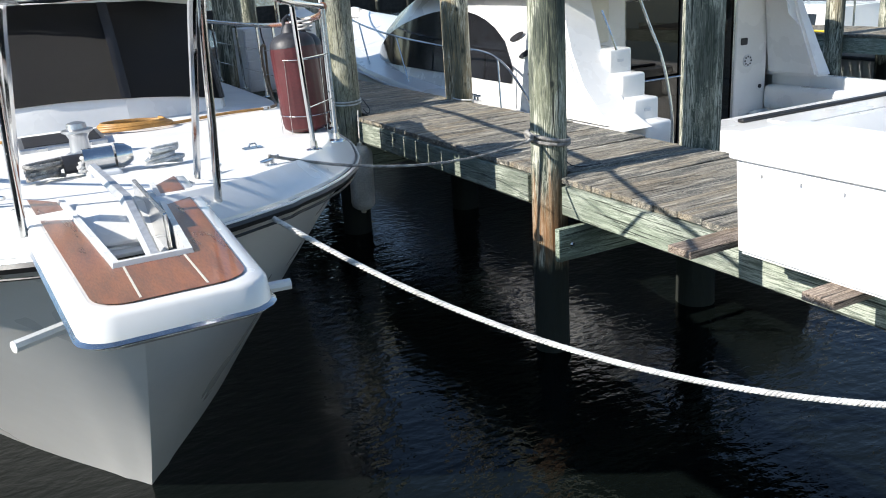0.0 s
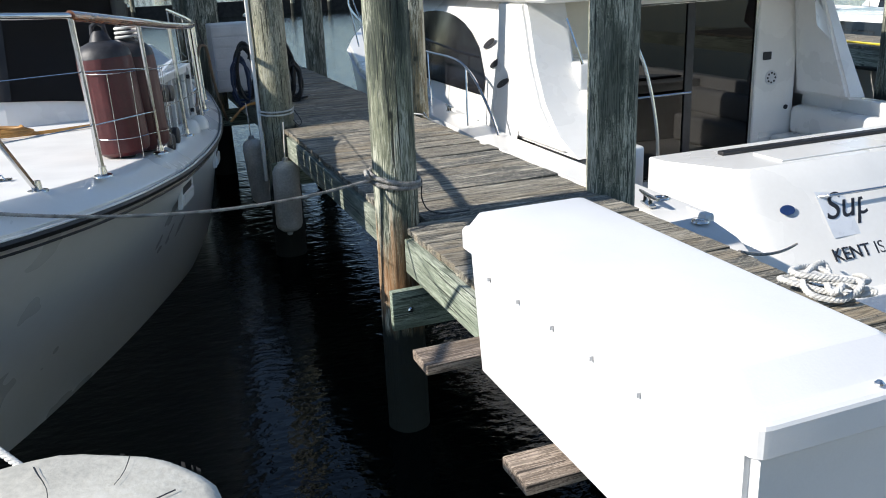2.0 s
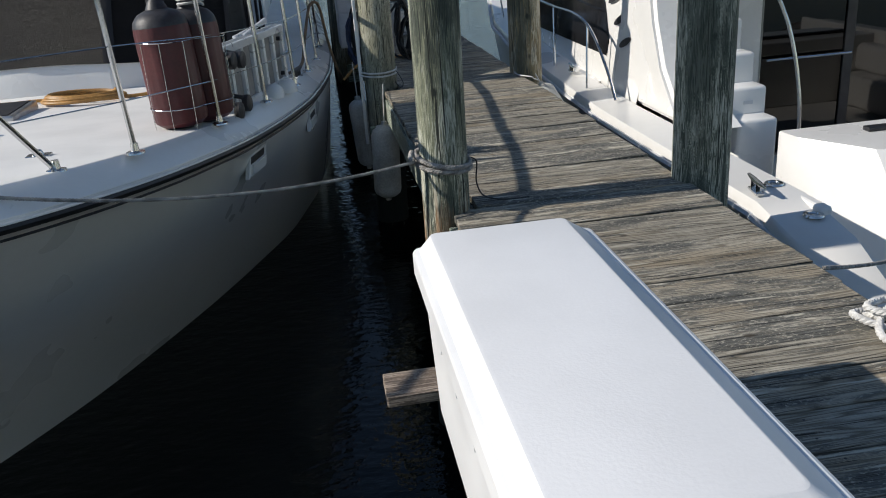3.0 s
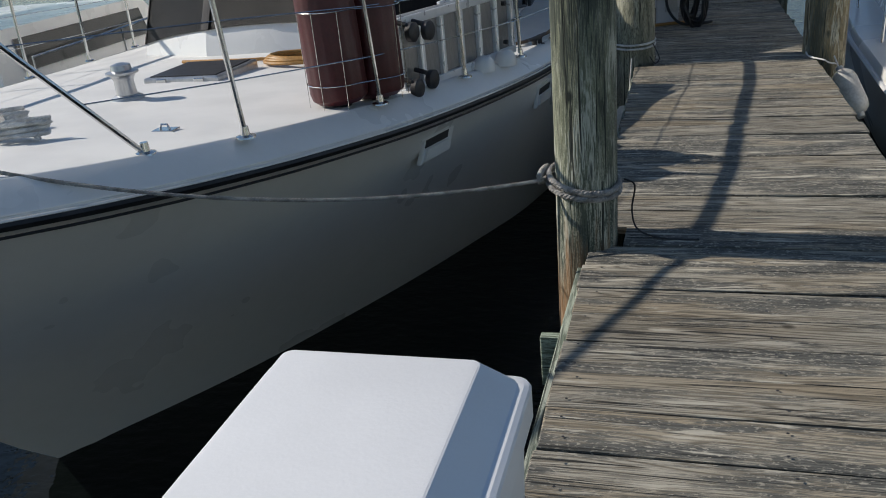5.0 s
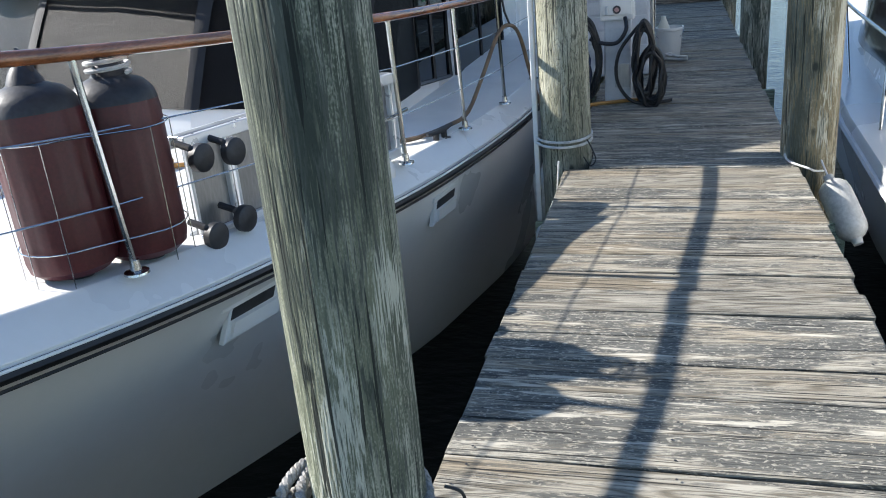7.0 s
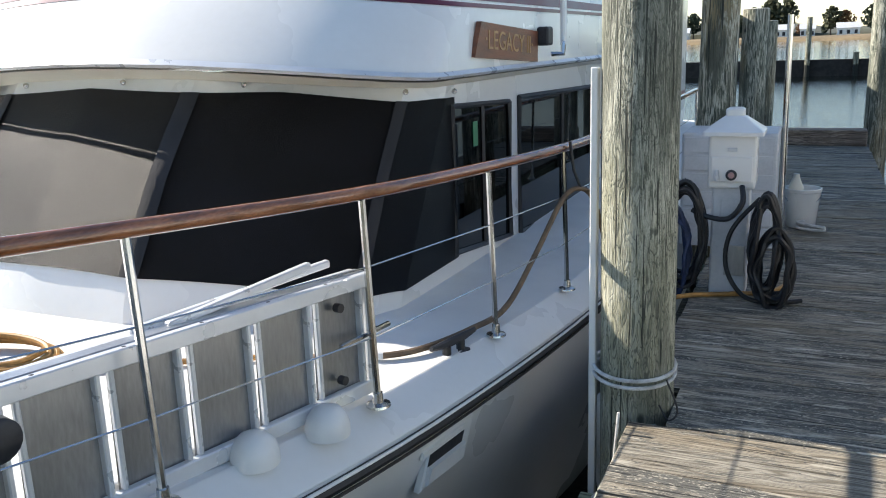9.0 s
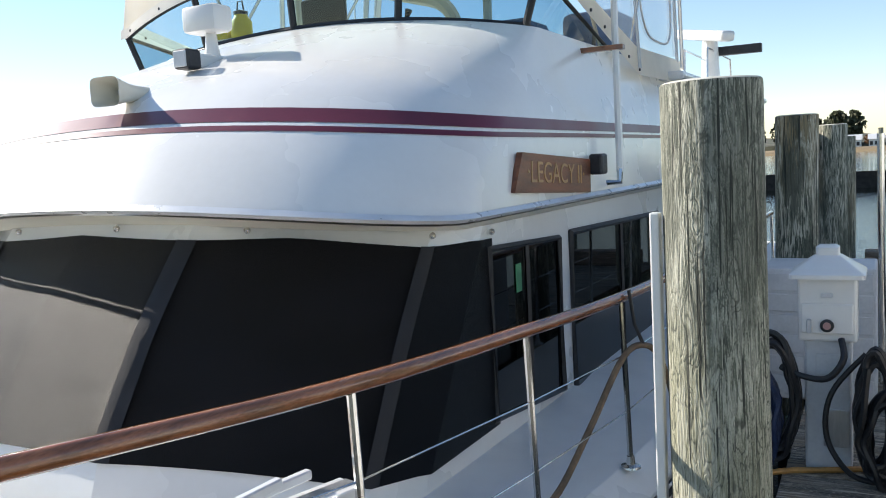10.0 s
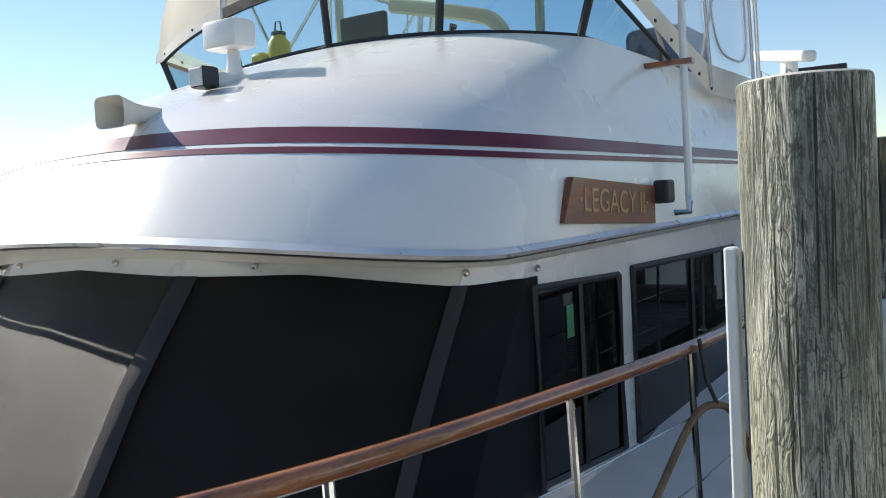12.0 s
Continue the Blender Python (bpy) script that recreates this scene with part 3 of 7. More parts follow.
def front_ring(yc, hw, yk, zc, zk, back, power=2.6, n=13):
    """A ring round a cabin: bowed front from side to side, then straight sides aft."""
    pts = []
    for k in range(-n, n + 1):
        x = hw * math.sin(k / n * math.pi / 2) ** 1
        q = 1 - math.sqrt(max(0.0, 1 - abs(x / hw) ** power))
        pts.append(Vector((CABX + x, yc + (yk - yc) * q, zc + (zk - zc) * (x / hw) ** 2)))
    side = [Vector((CABX + hw, yk + (back - yk) * t, zk)) for t in (0.12, 0.3, 0.6, 1.0)]
    other = [Vector((2 * CABX - p.x, p.y, p.z)) for p in reversed(side)]
    return other + pts + side


# deckhouse: low trunk, then the raked windscreen wall in flat facets, then the sides
def facet_ring(yc, ym, yk, zc, zk, back, hw=1.6):
    """Like front_ring, but with flat panes and creases at 0.6 m and 1.5 m from the centre."""
    plan = [(0.0, yc), (0.6, yc + 0.03), (1.5, ym), (hw, yk)]
    pts = []
    for k in range(-13, 14):
        x = (0.6 * abs(k) / 4 if abs(k) <= 4 else 0.6 + 0.9 * (abs(k) - 4) / 6 if abs(k) <= 10 else 1.5 + (hw - 1.5) * (abs(k) - 10) / 3) * (1 if k >= 0 else -1)
        pts.append(Vector((CABX + x, interp(plan, abs(x)), zc + (zk - zc) * (x / hw) ** 2)))
    side = [Vector((CABX + hw, yk + (back - yk) * t, zk)) for t in (0.05, 0.3, 0.6, 1.0)]
    return [Vector((2 * CABX - p.x, p.y, p.z)) for p in reversed(side)] + pts + side


rings = [facet_ring(3.12, 3.62, 3.91, 0.22, 0.10, 10.5), facet_ring(3.15, 3.65, 3.94, 0.36, 0.2, 10.5), facet_ring(3.2, 3.70, 3.98, 0.51, 0.30, 10.5),
         facet_ring(3.48, 3.98, 4.28, 0.95, 0.78, 10.5), facet_ring(3.8, 4.3, 4.6, 1.34, 1.24, 10.5)]
v, f = loft(rings)
put("deckhouse", mesh_of(v, f, True, 20), GELCOAT, yacht, "white deckhouse with raked windscreen")
# black mesh cover over the windscreen, with seams and snaps
def screen_at(u, h, out=0.012):
    """A place on the windscreen wall: u from the centre line to the sides, h from the bottom up."""
    lo, hi = rings[2], rings[4]
    mid = rings[3]
    m = len(lo) // 2
    i = m + u * 13
    k = int(math.floor(i))
    k = min(max(k, 0), len(lo) - 2)
    t = i - k
    a, b, c = lo[k].lerp(lo[k + 1], t), mid[k].lerp(mid[k + 1], t), hi[k].lerp(hi[k + 1], t)
    p = a.lerp(b, h * 2) if h < 0.5 else b.lerp(c, h * 2 - 1)
    if abs(u) > 1:
        e0 = m + (13 if u > 0 else -13)
        q = lo[e0].lerp(mid[e0], h * 2) if h < 0.5 else mid[e0].lerp(hi[e0], h * 2 - 1)
        p = Vector((q.x, q.y + (4.66 - q.y) * (abs(u) - 1) / 0.09, q.z))
    w = Vector((p.x - CABX, 0, 0)).normalized() if abs(u) > 0.98 else Vector(((p.x - CABX) * 0.35, -0.8, 0.45)).normalized()
    return p + w * out


us = [-1.09 + 2.18 * k / 48 for k in range(49)]
sag = lambda u: 0.935 - 0.018 * abs(math.sin(u * 6.2)) * (1 if abs(u) < 1 else 0.2)
grid = [[screen_at(u, 0.0 + (sag(u)) * h / 8, 0.014 + 0.0012 * math.sin(u * 23 + h)) for u in us] for h in range(9)]
v, f = loft(grid)
cover = put("windscreen_cover", mesh_of(v, f, True, 60), MESH_COVER, yacht, "black mesh cover over the windscreen")
for u in (-0.78, -0.31, 0.31, 0.78):
    v, f = loft([[screen_at(u + du, sag(u) * h / 6, 0.022) for du in (-0.022, 0, 0.022)] for h in range(7)])
    put("seam", mesh_of(v, f, True), MESH_SEAM, cover, "paler doubled seam")
for u in (-1.02, -0.6, -0.25, 0.1, 0.42, 0.78, 1.08):
    p = screen_at(u, 0.965, 0.02)
    part("snap", lathe([(0.014, -0.006), (0.016, 0.004), (0.008, 0.014)], 8), STEEL, cover, at=Matrix.Translation(p) @ pose(0, 0, 0, 70))

# brow moulding and the flybridge shell
br = [front_ring(3.57, 1.71, 4.28, 1.405, 1.285, 10.6), front_ring(3.55, 1.73, 4.27, 1.42, 1.30, 10.6), front_ring(3.57, 1.71, 4.28, 1.445, 1.32, 10.6)]
under = front_ring(3.82, 1.58, 4.6, 1.335, 1.235, 10.5)
v, f = loft([under, front_ring(3.6, 1.68, 4.3, 1.395, 1.275, 10.6)])
put("brow_soffit", mesh_of(v, f, True, 30), CREAM, yacht, "cream underside of the flybridge brow")
v, f = loft(br)
put("brow_moulding", mesh_of(v, f, True, 60), BRIGHT, yacht, "bright steel moulding along the brow")
fly = [front_ring(3.575, 1.70, 4.29, 1.44, 1.315, 8.9), front_ring(3.66, 1.69, 4.4, 1.54, 1.42, 8.9), front_ring(3.84, 1.67, 4.65, 1.72, 1.62, 8.9), front_ring(3.90, 1.665, 4.72, 1.77, 1.67, 8.9),
       front_ring(4.1, 1.64, 4.95, 1.92, 1.80, 8.9), front_ring(4.2, 1.61, 5.08, 1.98, 1.87, 8.9), front_ring(4.65, 1.57, 5.3, 2.16, 2.02, 8.9), front_ring(5.1, 1.54, 5.5, 2.31, 2.15, 8.9), front_ring(5.42, 1.52, 5.62, 2.40, 2.25, 8.9)]
v, f = loft(fly)
put("flybridge_shell", mesh_of(v, f, True, 24), GELCOAT, yacht, "white curved flybridge front")


def ring_mix(a, b, t, out):
    return [p.lerp(q, t) + Vector(((p.x - CABX), (p.y - 6.0) * 0.55, 0)).normalized() * out for p, q in zip(a, b)]


def stripe(z0, z1, name, lab):
    def at(z):
        # the ring at height z above the brow, between the shell's own rings
        zs = [r[len(r) // 2].z for r in fly]
        k = max(i for i in range(len(zs) - 1) if zs[i] <= z)
        return ring_mix(fly[k], fly[k + 1], (z - zs[k]) / (zs[k + 1] - zs[k]), 0.005)
    v, f = loft([at(z0), at((z0 + z1) / 2), at(z1)])
    put(name, mesh_of(v, f, True), MAROON_LINE, yacht, lab)


stripe(1.778, 1.843, "stripe", "broad maroon stripe")
stripe(1.738, 1.761, "stripe", "thin maroon stripe")

# flybridge floor and windscreen: four flat panes across the front, one on each side
floor_ring = front_ring(5.42, 1.5, 5.62, 2.0, 2.0, 8.9)
put("flybridge_floor", mesh_of(floor_ring, [tuple(range(len(floor_ring)))]), CREAM, yacht, "cream flybridge floor")


def post(dx, up):
    """A place on the flybridge windscreen, dx metres off the centre line."""
    q = min(1.0, abs(dx) / 1.46)
    base = Vector((CABX + dx, 5.42 + 0.16 * q ** 3, 2.40 - 0.14 * q * q))
    return base + up * Vector((0.07 * dx, -0.03, 0.36 - 0.08 * q * q))


POSTS = (-1.46, -0.73, 0.0, 0.73, 1.46)
line = [post(-1.46 + 2.92 * k / 24, 0) for k in range(25)]
screen = part("windscreen_frame", tube_mesh(line, 0.02, 6), BLACK_RUB, yacht, "black windscreen frame")
for a, b in zip(POSTS, POSTS[1:]):
    v, f = loft([[post(a + (b - a) * k / 4, u) for k in range(5)] for u in (0, 1)])
    put("pane", mesh_of(v, f, True), TINT, screen, "blue-tinted flybridge pane").visible_shadow = False
for a in POSTS:
    part("post", tube_mesh([post(a, 0), post(a, 1)], 0.022, 6), BLACK_RUB, screen, "black windscreen post")
part("top_bar", tube_mesh([post(-1.46 + 2.92 * k / 24, 1) for k in range(25)], 0.016, 6), BLACK_RUB, screen, "black top bar")
for s in (1, -1):
    x, t = CABX + s * 1.47, post(s * 1.46, 1)
    put("side_pane", mesh_of([(x, 5.58, 2.26), (x, 7.3, 2.1), (x + s * 0.02, 7.25, 2.2), tuple(t)], [(0, 1, 2, 3)]), TINT, screen, "tapering side pane").visible_shadow = False
    part("side_bar", tube_mesh([(x, 5.58, 2.26), (x, 7.3, 2.1), (x + s * 0.02, 7.25, 2.22), tuple(t)], 0.014, 6, True), BLACK_RUB, screen, "black side frame")
    part("post", tube_mesh([(x, 6.75, 2.14), (x + s * 0.03, 6.7, 2.34)], 0.014, 6), BLACK_RUB, screen, "black side post")

# canvas enclosure: front curtain, roof, clear side windows, seams and borders
def curtain(dx, up):
    """A place on the front curtain, from the windscreen's top up to the roof's edge."""
    q = min(1.0, abs(dx) / 1.6)
    lo, hi = post(dx / 1.07, 1), Vector((CABX + dx * 0.97, 5.62 + 0.2 * q ** 3, 3.72 - 0.35 * q * q))
    return lo.lerp(hi, up) + Vector((0, -0.05 * math.sin(up * math.pi), 0))


roof_rows = [[curtain(-1.62 + 3.24 * k / 24, 1) + Vector((0, 0.0, 0.0)) for k in range(25)]]
for y, dz in ((6.1, 0.06), (6.8, 0.09), (7.6, 0.09), (8.9, 0.06)):
    roof_rows.append([Vector((p.x, y, p.z + dz)) for p in roof_rows[0]])
v, f = loft(roof_rows)
enclosure = put("canvas_roof", mesh_of(v, f, True), CANVAS, yacht, "cream canvas bimini roof")
v, f = loft([[p + Vector((0, -0.012, 0.0)) for p in roof_rows[0]], [p + Vector((0, -0.02, -0.09)) for p in roof_rows[0]]])
put("valance", mesh_of(v, f, True), CANVAS, enclosure, "cream canvas valance")
for a, b in ((-1.62, -0.8), (-0.78, -0.02), (0.0, 1.6)):
    v, f = loft([[curtain(a + (b - a) * k / 10, u / 6) + Vector((0, 0.006 * math.sin(9 * u + k), 0)) for k in range(11)] for u in range(7)])
    put("front_curtain", mesh_of(v, f, True), CANVAS, enclosure, "cream canvas front curtain of the flybridge")
for dx in (-0.8, -0.03, 1.56):
    v, f = loft([[curtain(dx + d, u / 8) + Vector((0, -0.013, 0)) for d in (-0.035, 0, 0.035)] for u in range(9)])
    put("seam_band", mesh_of(v, f, True), CANVAS_BAND, enclosure, "doubled canvas seam")
    for d in (-0.028, 0.026):
        part("zip", tube_mesh([curtain(dx + d, u / 8) + Vector((0, -0.016, 0)) for u in range(9)], 0.005, 6), GREY_PLASTIC, enclosure, "grey zipped seam")
for a, b in ((-1.62, -0.76), (0.02, 1.62)):
    v, f = loft([[curtain(a + (b - a) * k / 12, u) + Vector((0, -0.016, 0)) for k in range(13)] for u in (-0.01, 0.03, 0.075)])
    put("hem", mesh_of(v, f, True), CANVAS_BAND, enclosure, "doubled canvas hem")
v, f = loft([[post(-0.74 + 0.74 * k / 6, 1) + Vector((0, -0.026, dz)) for k in range(7)] for dz in (-0.02, 0.012, 0.042)])
put("edging", mesh_of(v, f, True), CANVAS_EDGE, enclosure, "brown edging over the screen")
flap = [curtain(0.78 + 0.62 * math.copysign(abs(math.cos(a)) ** 0.6, math.cos(a)), 0.62 + 0.46 * math.copysign(abs(math.sin(a)) ** 0.6, math.sin(a))) + Vector((0, -0.014, 0)) for a in (math.pi + math.pi * k / 24 for k in range(25))]
part("zip", tube_mesh(flap, 0.010, 6), GREY_PLASTIC, enclosure, "rounded zip of the rolled window flap")
for k in range(9):
    p = curtain(-1.5 + 3.0 * k / 8, 0.03)
    part("snap", lathe([(0.012, -0.004), (0.01, 0.006)], 8), DARK_PLASTIC, enclosure, at=Matrix.Translation(p + Vector((0, -0.012, 0))) @ pose(0, 0, 0, 90))
for s in (1, -1):
    def q(y, z, o=0.0):
        return (CABX + s * (1.6 - 0.05 * (z - 2.5) + o), y, z)
    put("side_curtain", mesh_of([q(5.62, 2.6), q(7.35, 2.2), q(7.35, 3.41), q(5.85, 3.36)], [(0, 1, 2, 3)]), CLEAR, enclosure, "clear vinyl side curtain").visible_shadow = False
    put("aft_curtain", mesh_of([q(7.39, 2.2), q(8.75, 2.35), q(9.0, 3.38), q(7.39, 3.41)], [(0, 1, 2, 3)]), CLEAR, enclosure, "clear vinyl aft curtain").visible_shadow = False
    put("skirt", mesh_of([q(5.62, 2.66, 0.004), q(5.62, 2.56, 0.004), q(7.35, 2.1, 0.004), q(8.9, 2.12, 0.004), q(8.9, 2.32, 0.004), q(7.35, 2.3, 0.004)], [(0, 1, 2, 5), (2, 3, 4, 5)]), CANVAS, enclosure, "cream canvas skirt")
    for pts, w in ((((5.62, 2.6), (5.85, 3.37)), 0.11), (((7.37, 2.15), (7.37, 3.42)), 0.06), (((8.66, 2.3), (8.80, 3.45)), 0.09), (((8.86, 2.25), (9.02, 3.38)), 0.13), (((5.8, 3.37), (7.37, 3.43), (9.1, 3.42)), 0.11)):
        side = [Vector((0, pts[k + 1][0] - pts[k][0], pts[k + 1][1] - pts[k][1])).normalized() for k in range(len(pts) - 1)]
        side.append(side[-1])
        rows = [[Vector(q(y, z, 0.008)) + Vector((0, -d.z, d.y)) * w * c for (y, z), d in zip(pts, side)] for c in (-0.5, 0, 0.5)]
        put("canvas_band", mesh_of(*loft(rows)), CANVAS_BAND, enclosure, "cream canvas border")
        for c in (-0.45, 0.45):
            part("piping", tube_mesh([Vector(q(y, z, 0.011)) + Vector((0, -d.z, d.y)) * w * c for (y, z), d in zip(pts, side)], 0.006, 5), GREY_PLASTIC, enclosure, "grey piping")
    loop = [q(8.03 + 0.52 * math.copysign(abs(math.cos(a)) ** 0.55, math.cos(a)), 2.95 - 0.55 * abs(math.sin(a)) ** 0.55, 0.01) for a in (math.pi * k / 20 for k in range(21))]
    part("zip", tube_mesh([q(8.55, 3.4, 0.01)] + loop + [q(7.51, 3.4, 0.01)], 0.009, 5), GREY_PLASTIC, enclosure, "rounded zip of the clear window")
    for k in range(7):
        y = 5.75 + 0.27 * k
        part("snap", lathe([(0.012, -0.004), (0.01, 0.006)], 8), DARK_PLASTIC, enclosure, at=Matrix.Translation(q(y, 2.60 - 0.265 * (y - 5.62), 0.008)) @ pose(0, 0, 0, 0, 90))
    for a, b in (((6.9, 2.2), (6.05, 3.4)), ((6.55, 2.55), (7.25, 3.42)), ((7.5, 2.2), (8.6, 3.42))):
        part("frame_tube", tube_mesh([q(*a, -0.12), q(*b, -0.12)], 0.014, 6), STEEL, enclosure, "bimini frame tube")


# sides: windows
def side_window(y0, y1, z0, z1, drop, name):
    x = CABX + 1.606
    w = put(name, mesh_of([(x, y0, z0), (x, y1, z0 - drop), (x, y1, z1 - drop * 0.4), (x, y0, z1)], [(0, 1, 2, 3)]), DARK_GLASS, yacht, "dark tinted saloon window")
    # flat dark sheet just behind the pane, painted as the room's shade
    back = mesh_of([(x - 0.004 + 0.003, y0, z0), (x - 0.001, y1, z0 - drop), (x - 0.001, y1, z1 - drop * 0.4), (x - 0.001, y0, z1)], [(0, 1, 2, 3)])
    put("blind", back, INTERIOR_SHADE, w, "dark sheet standing in for the dim saloon behind the glass")
    pts = [(x + 0.006, y0, z0), (x + 0.006, y1, z0 - drop), (x + 0.006, y1, z1 - drop * 0.4), (x + 0.006, y0, z1)]
    part("window_frame", tube_mesh(pts, 0.02, 4, True), DARK_PLASTIC, w, "black window frame")
    ym = y0 + (y1 - y0) * 0.5
    part("mullion", tube_mesh([(x + 0.004, ym, z0 - drop * 0.5), (x + 0.004, ym, z1 - drop * 0.2)], 0.014, 4), DARK_PLASTIC, w, "black window bar")
    return w


win = side_window(4.62, 5.55, 0.33, 1.13, 0.1, "saloon_window")
part("sticker", block(CABX + 1.609, CABX + 1.612, 4.93, 5.0, 0.88, 1.02), GREEN, win, "small green and white sticker")
side_window(5.75, 7.85, 0.2, 1.1, 0.12, "saloon_window")

# name board on the flybridge side
board = bmesh.new()
vv = [board.verts.new(p) for p in ((0, 0, 0), (0, 1.12, 0.0), (0, 1.12, 0.19), (0, 0.1, 0.19), (0.03, 0, 0), (0.03, 1.12, 0.0), (0.03, 1.12, 0.19), (0.03, 0.1, 0.19))]
for q in ((4, 5, 6, 7), (3, 2, 1, 0), (0, 1, 5, 4), (1, 2, 6, 5), (2, 3, 7, 6), (3, 0, 4, 7)):
    board.faces.new([vv[i] for i in q])
NB = Matrix.Translation((CABX + 1.685, 4.72, 1.43)) @ pose(0, 0, 0, -3, 0, 0)
NB = Matrix.Translation((0, 0, -0.05)) @ NB
sign = part("name_board", board, SIGN_WOOD, yacht, "varnished wooden name board with carved letters", at=NB)
put("lettering", text_mesh("·LEGACY II·", 0.135, 0.0015), GOLD, sign, "carved gilt letters", at=pose(0.0315, 0.58, 0.095, 90, 0, 90) @ Matrix.Diagonal((1.28, 1.1, 1, 1)))
part("side_light", block(CABX + 1.70, CABX + 1.78, 5.86, 5.98, 1.42, 1.54, 0.015), DARK_PLASTIC, yacht, "black navigation side light")
mast = part("aerial", tube_mesh([(CABX + 1.76, 6.3, 1.42), (CABX + 1.74, 6.35, 2.4), (CABX + 1.70, 6.5, 5.2)], [0.024, 0.022, 0.012], 8), GELCOAT, yacht, "tall white whip aerial")
part("foot", tube_mesh([(CABX + 1.68, 6.22, 1.36), (CABX + 1.76, 6.28, 1.36), (CABX + 1.76, 6.3, 1.46)], 0.02, 6), STEEL, mast, "steel hinge foot")
part("bracket", block(CABX + 1.45, CABX + 1.80, 6.3, 6.36, 2.17, 2.2, 0.005), TEAK, mast, "brown wooden aerial bracket")
# ---- pilings ----
def piling(name, at, radius, top, bottom, label, taper=0.03, seg=28, seed=1, skin=None):
    """A round timber pile, slightly crooked and split, with a worn top edge."""
    rnd = random.Random(seed)
    ph = [rnd.uniform(0, 6.28) for _ in range(4)]
    rows = []
    zs = [bottom + (top - bottom) * k / 10 for k in range(11)]
    zs[-1] = top - 0.012
    for z in zs:
        r = radius * (1 - taper * (z - bottom) / (top - bottom))
        rows.append([Vector(((r + 0.0025 * math.sin(5 * a + ph[0] + z) + 0.0014 * math.sin(11 * a + ph[1])) * math.cos(a) + 0.006 * math.sin(z * 1.3 + ph[2]),
                             (r + 0.0025 * math.sin(5 * a + ph[0] + z) + 0.0014 * math.sin(11 * a + ph[1])) * math.sin(a) + 0.006 * math.cos(z * 1.1 + ph[3]), z))
                     for a in (math.tau * k / seg for k in range(seg))])
    rim = rows[-1]
    for k, dz in ((0.985, -0.004), (0.95, 0.0), (0.90, 0.002)):
        rows.append([Vector((p.x * k, p.y * k, top + dz)) for p in rim])
    v, f = loft(rows[:12], True)
    pile = put(name, mesh_of(v, f, True, 50), skin or PILE, None, "", Matrix.Translation((at[0], at[1], 0)))
    v, f = loft(rows[11:], True)
    n = len(v)
    v.append((0, 0, top + 0.004))
    f += [(n - seg + k, n - seg + (k + 1) % seg, n) for k in range(seg)]
    put("end_grain", mesh_of(v, f, True, 50), PILE_TOP, pile, "pale cracked end grain")
    return tagged(pile, label, "piling", "pilings of the berths")


piling("piling", P2, 0.1215, 2.55, -3.2, "weathered green-grey timber piling with a rope round it", seed=2, skin=PILE_STAINED)
piling("piling", P3, 0.15, 1.73, -3.2, "weathered timber piling with a white guard strip beside the pier", seed=3, skin=PILE_SWIRL)
piling("piling", P4, 0.15, 2.6, -3.2, "weathered green timber piling at the pier's edge", seed=4)
piling("piling", P5, 0.15, 2.7, -3.2, "dark green timber piling at the pier's edge", seed=5)
BIG = (-1.435, -3.535)
bigp = piling("mooring_piling", BIG, 0.146, 0.95, -3.2, "thick short mooring piling with a pale cracked top", 0.02, 44, seed=6, skin=PILE_SWIRL)
rnd = random.Random(31)
for k in range(13):
    a, r0, r1 = k * 0.49 + rnd.uniform(-0.15, 0.15), rnd.uniform(0.03, 0.10), rnd.uniform(0.10, 0.132)
    pts = [Vector((r * math.cos(a + 0.12 * math.sin(r * 40 + k)), r * math.sin(a + 0.12 * math.sin(r * 40 + k)), 0.9545)) for r in np.linspace(r0, r1, 5)]
    w = rnd.uniform(0.0003, 0.0008)
    sd = Vector((-math.sin(a), math.cos(a), 0))
    put("crack", mesh_of(*loft([[p - sd * w * (0.3 + i / 5) for i, p in enumerate(pts)], [p + sd * w * (0.3 + i / 5) + Vector((0, 0, 0.0005)) for i, p in enumerate(pts)]])), DARK_PLASTIC, bigp, "dark drying crack")
for k in range(16):
    a = rnd.uniform(0, math.tau)
    ln, w = rnd.uniform(0.15, 0.5), rnd.uniform(0.001, 0.003)
    pts = [Vector((0.1475 * math.cos(a + 0.02 * math.sin(z * 17 + k)), 0.1475 * math.sin(a + 0.02 * math.sin(z * 17 + k)), 0.938 - z)) for z in np.linspace(0, ln, 6)]
    sd = Vector((-math.sin(a), math.cos(a), 0))
    put("split", mesh_of(*loft([[p - sd * w * (1 - i / 6) for i, p in enumerate(pts)], [p + sd * w * (1 - i / 6) for i, p in enumerate(pts)]])), DARK_PLASTIC, bigp, "dark vertical split")
for k, (x, y, top) in enumerate(((-0.14, 7.7, 1.74), (-0.07, 11.0, 1.72), (-0.05, 12.6, 1.6), (1.42, 8.4, 2.5), (1.36, 12.9, 1.95), (1.75, 13.2, 2.0))):
    piling("piling", (x, y), 0.15, top, -3.2, "weathered timber piling further along the pier", seed=20 + k)

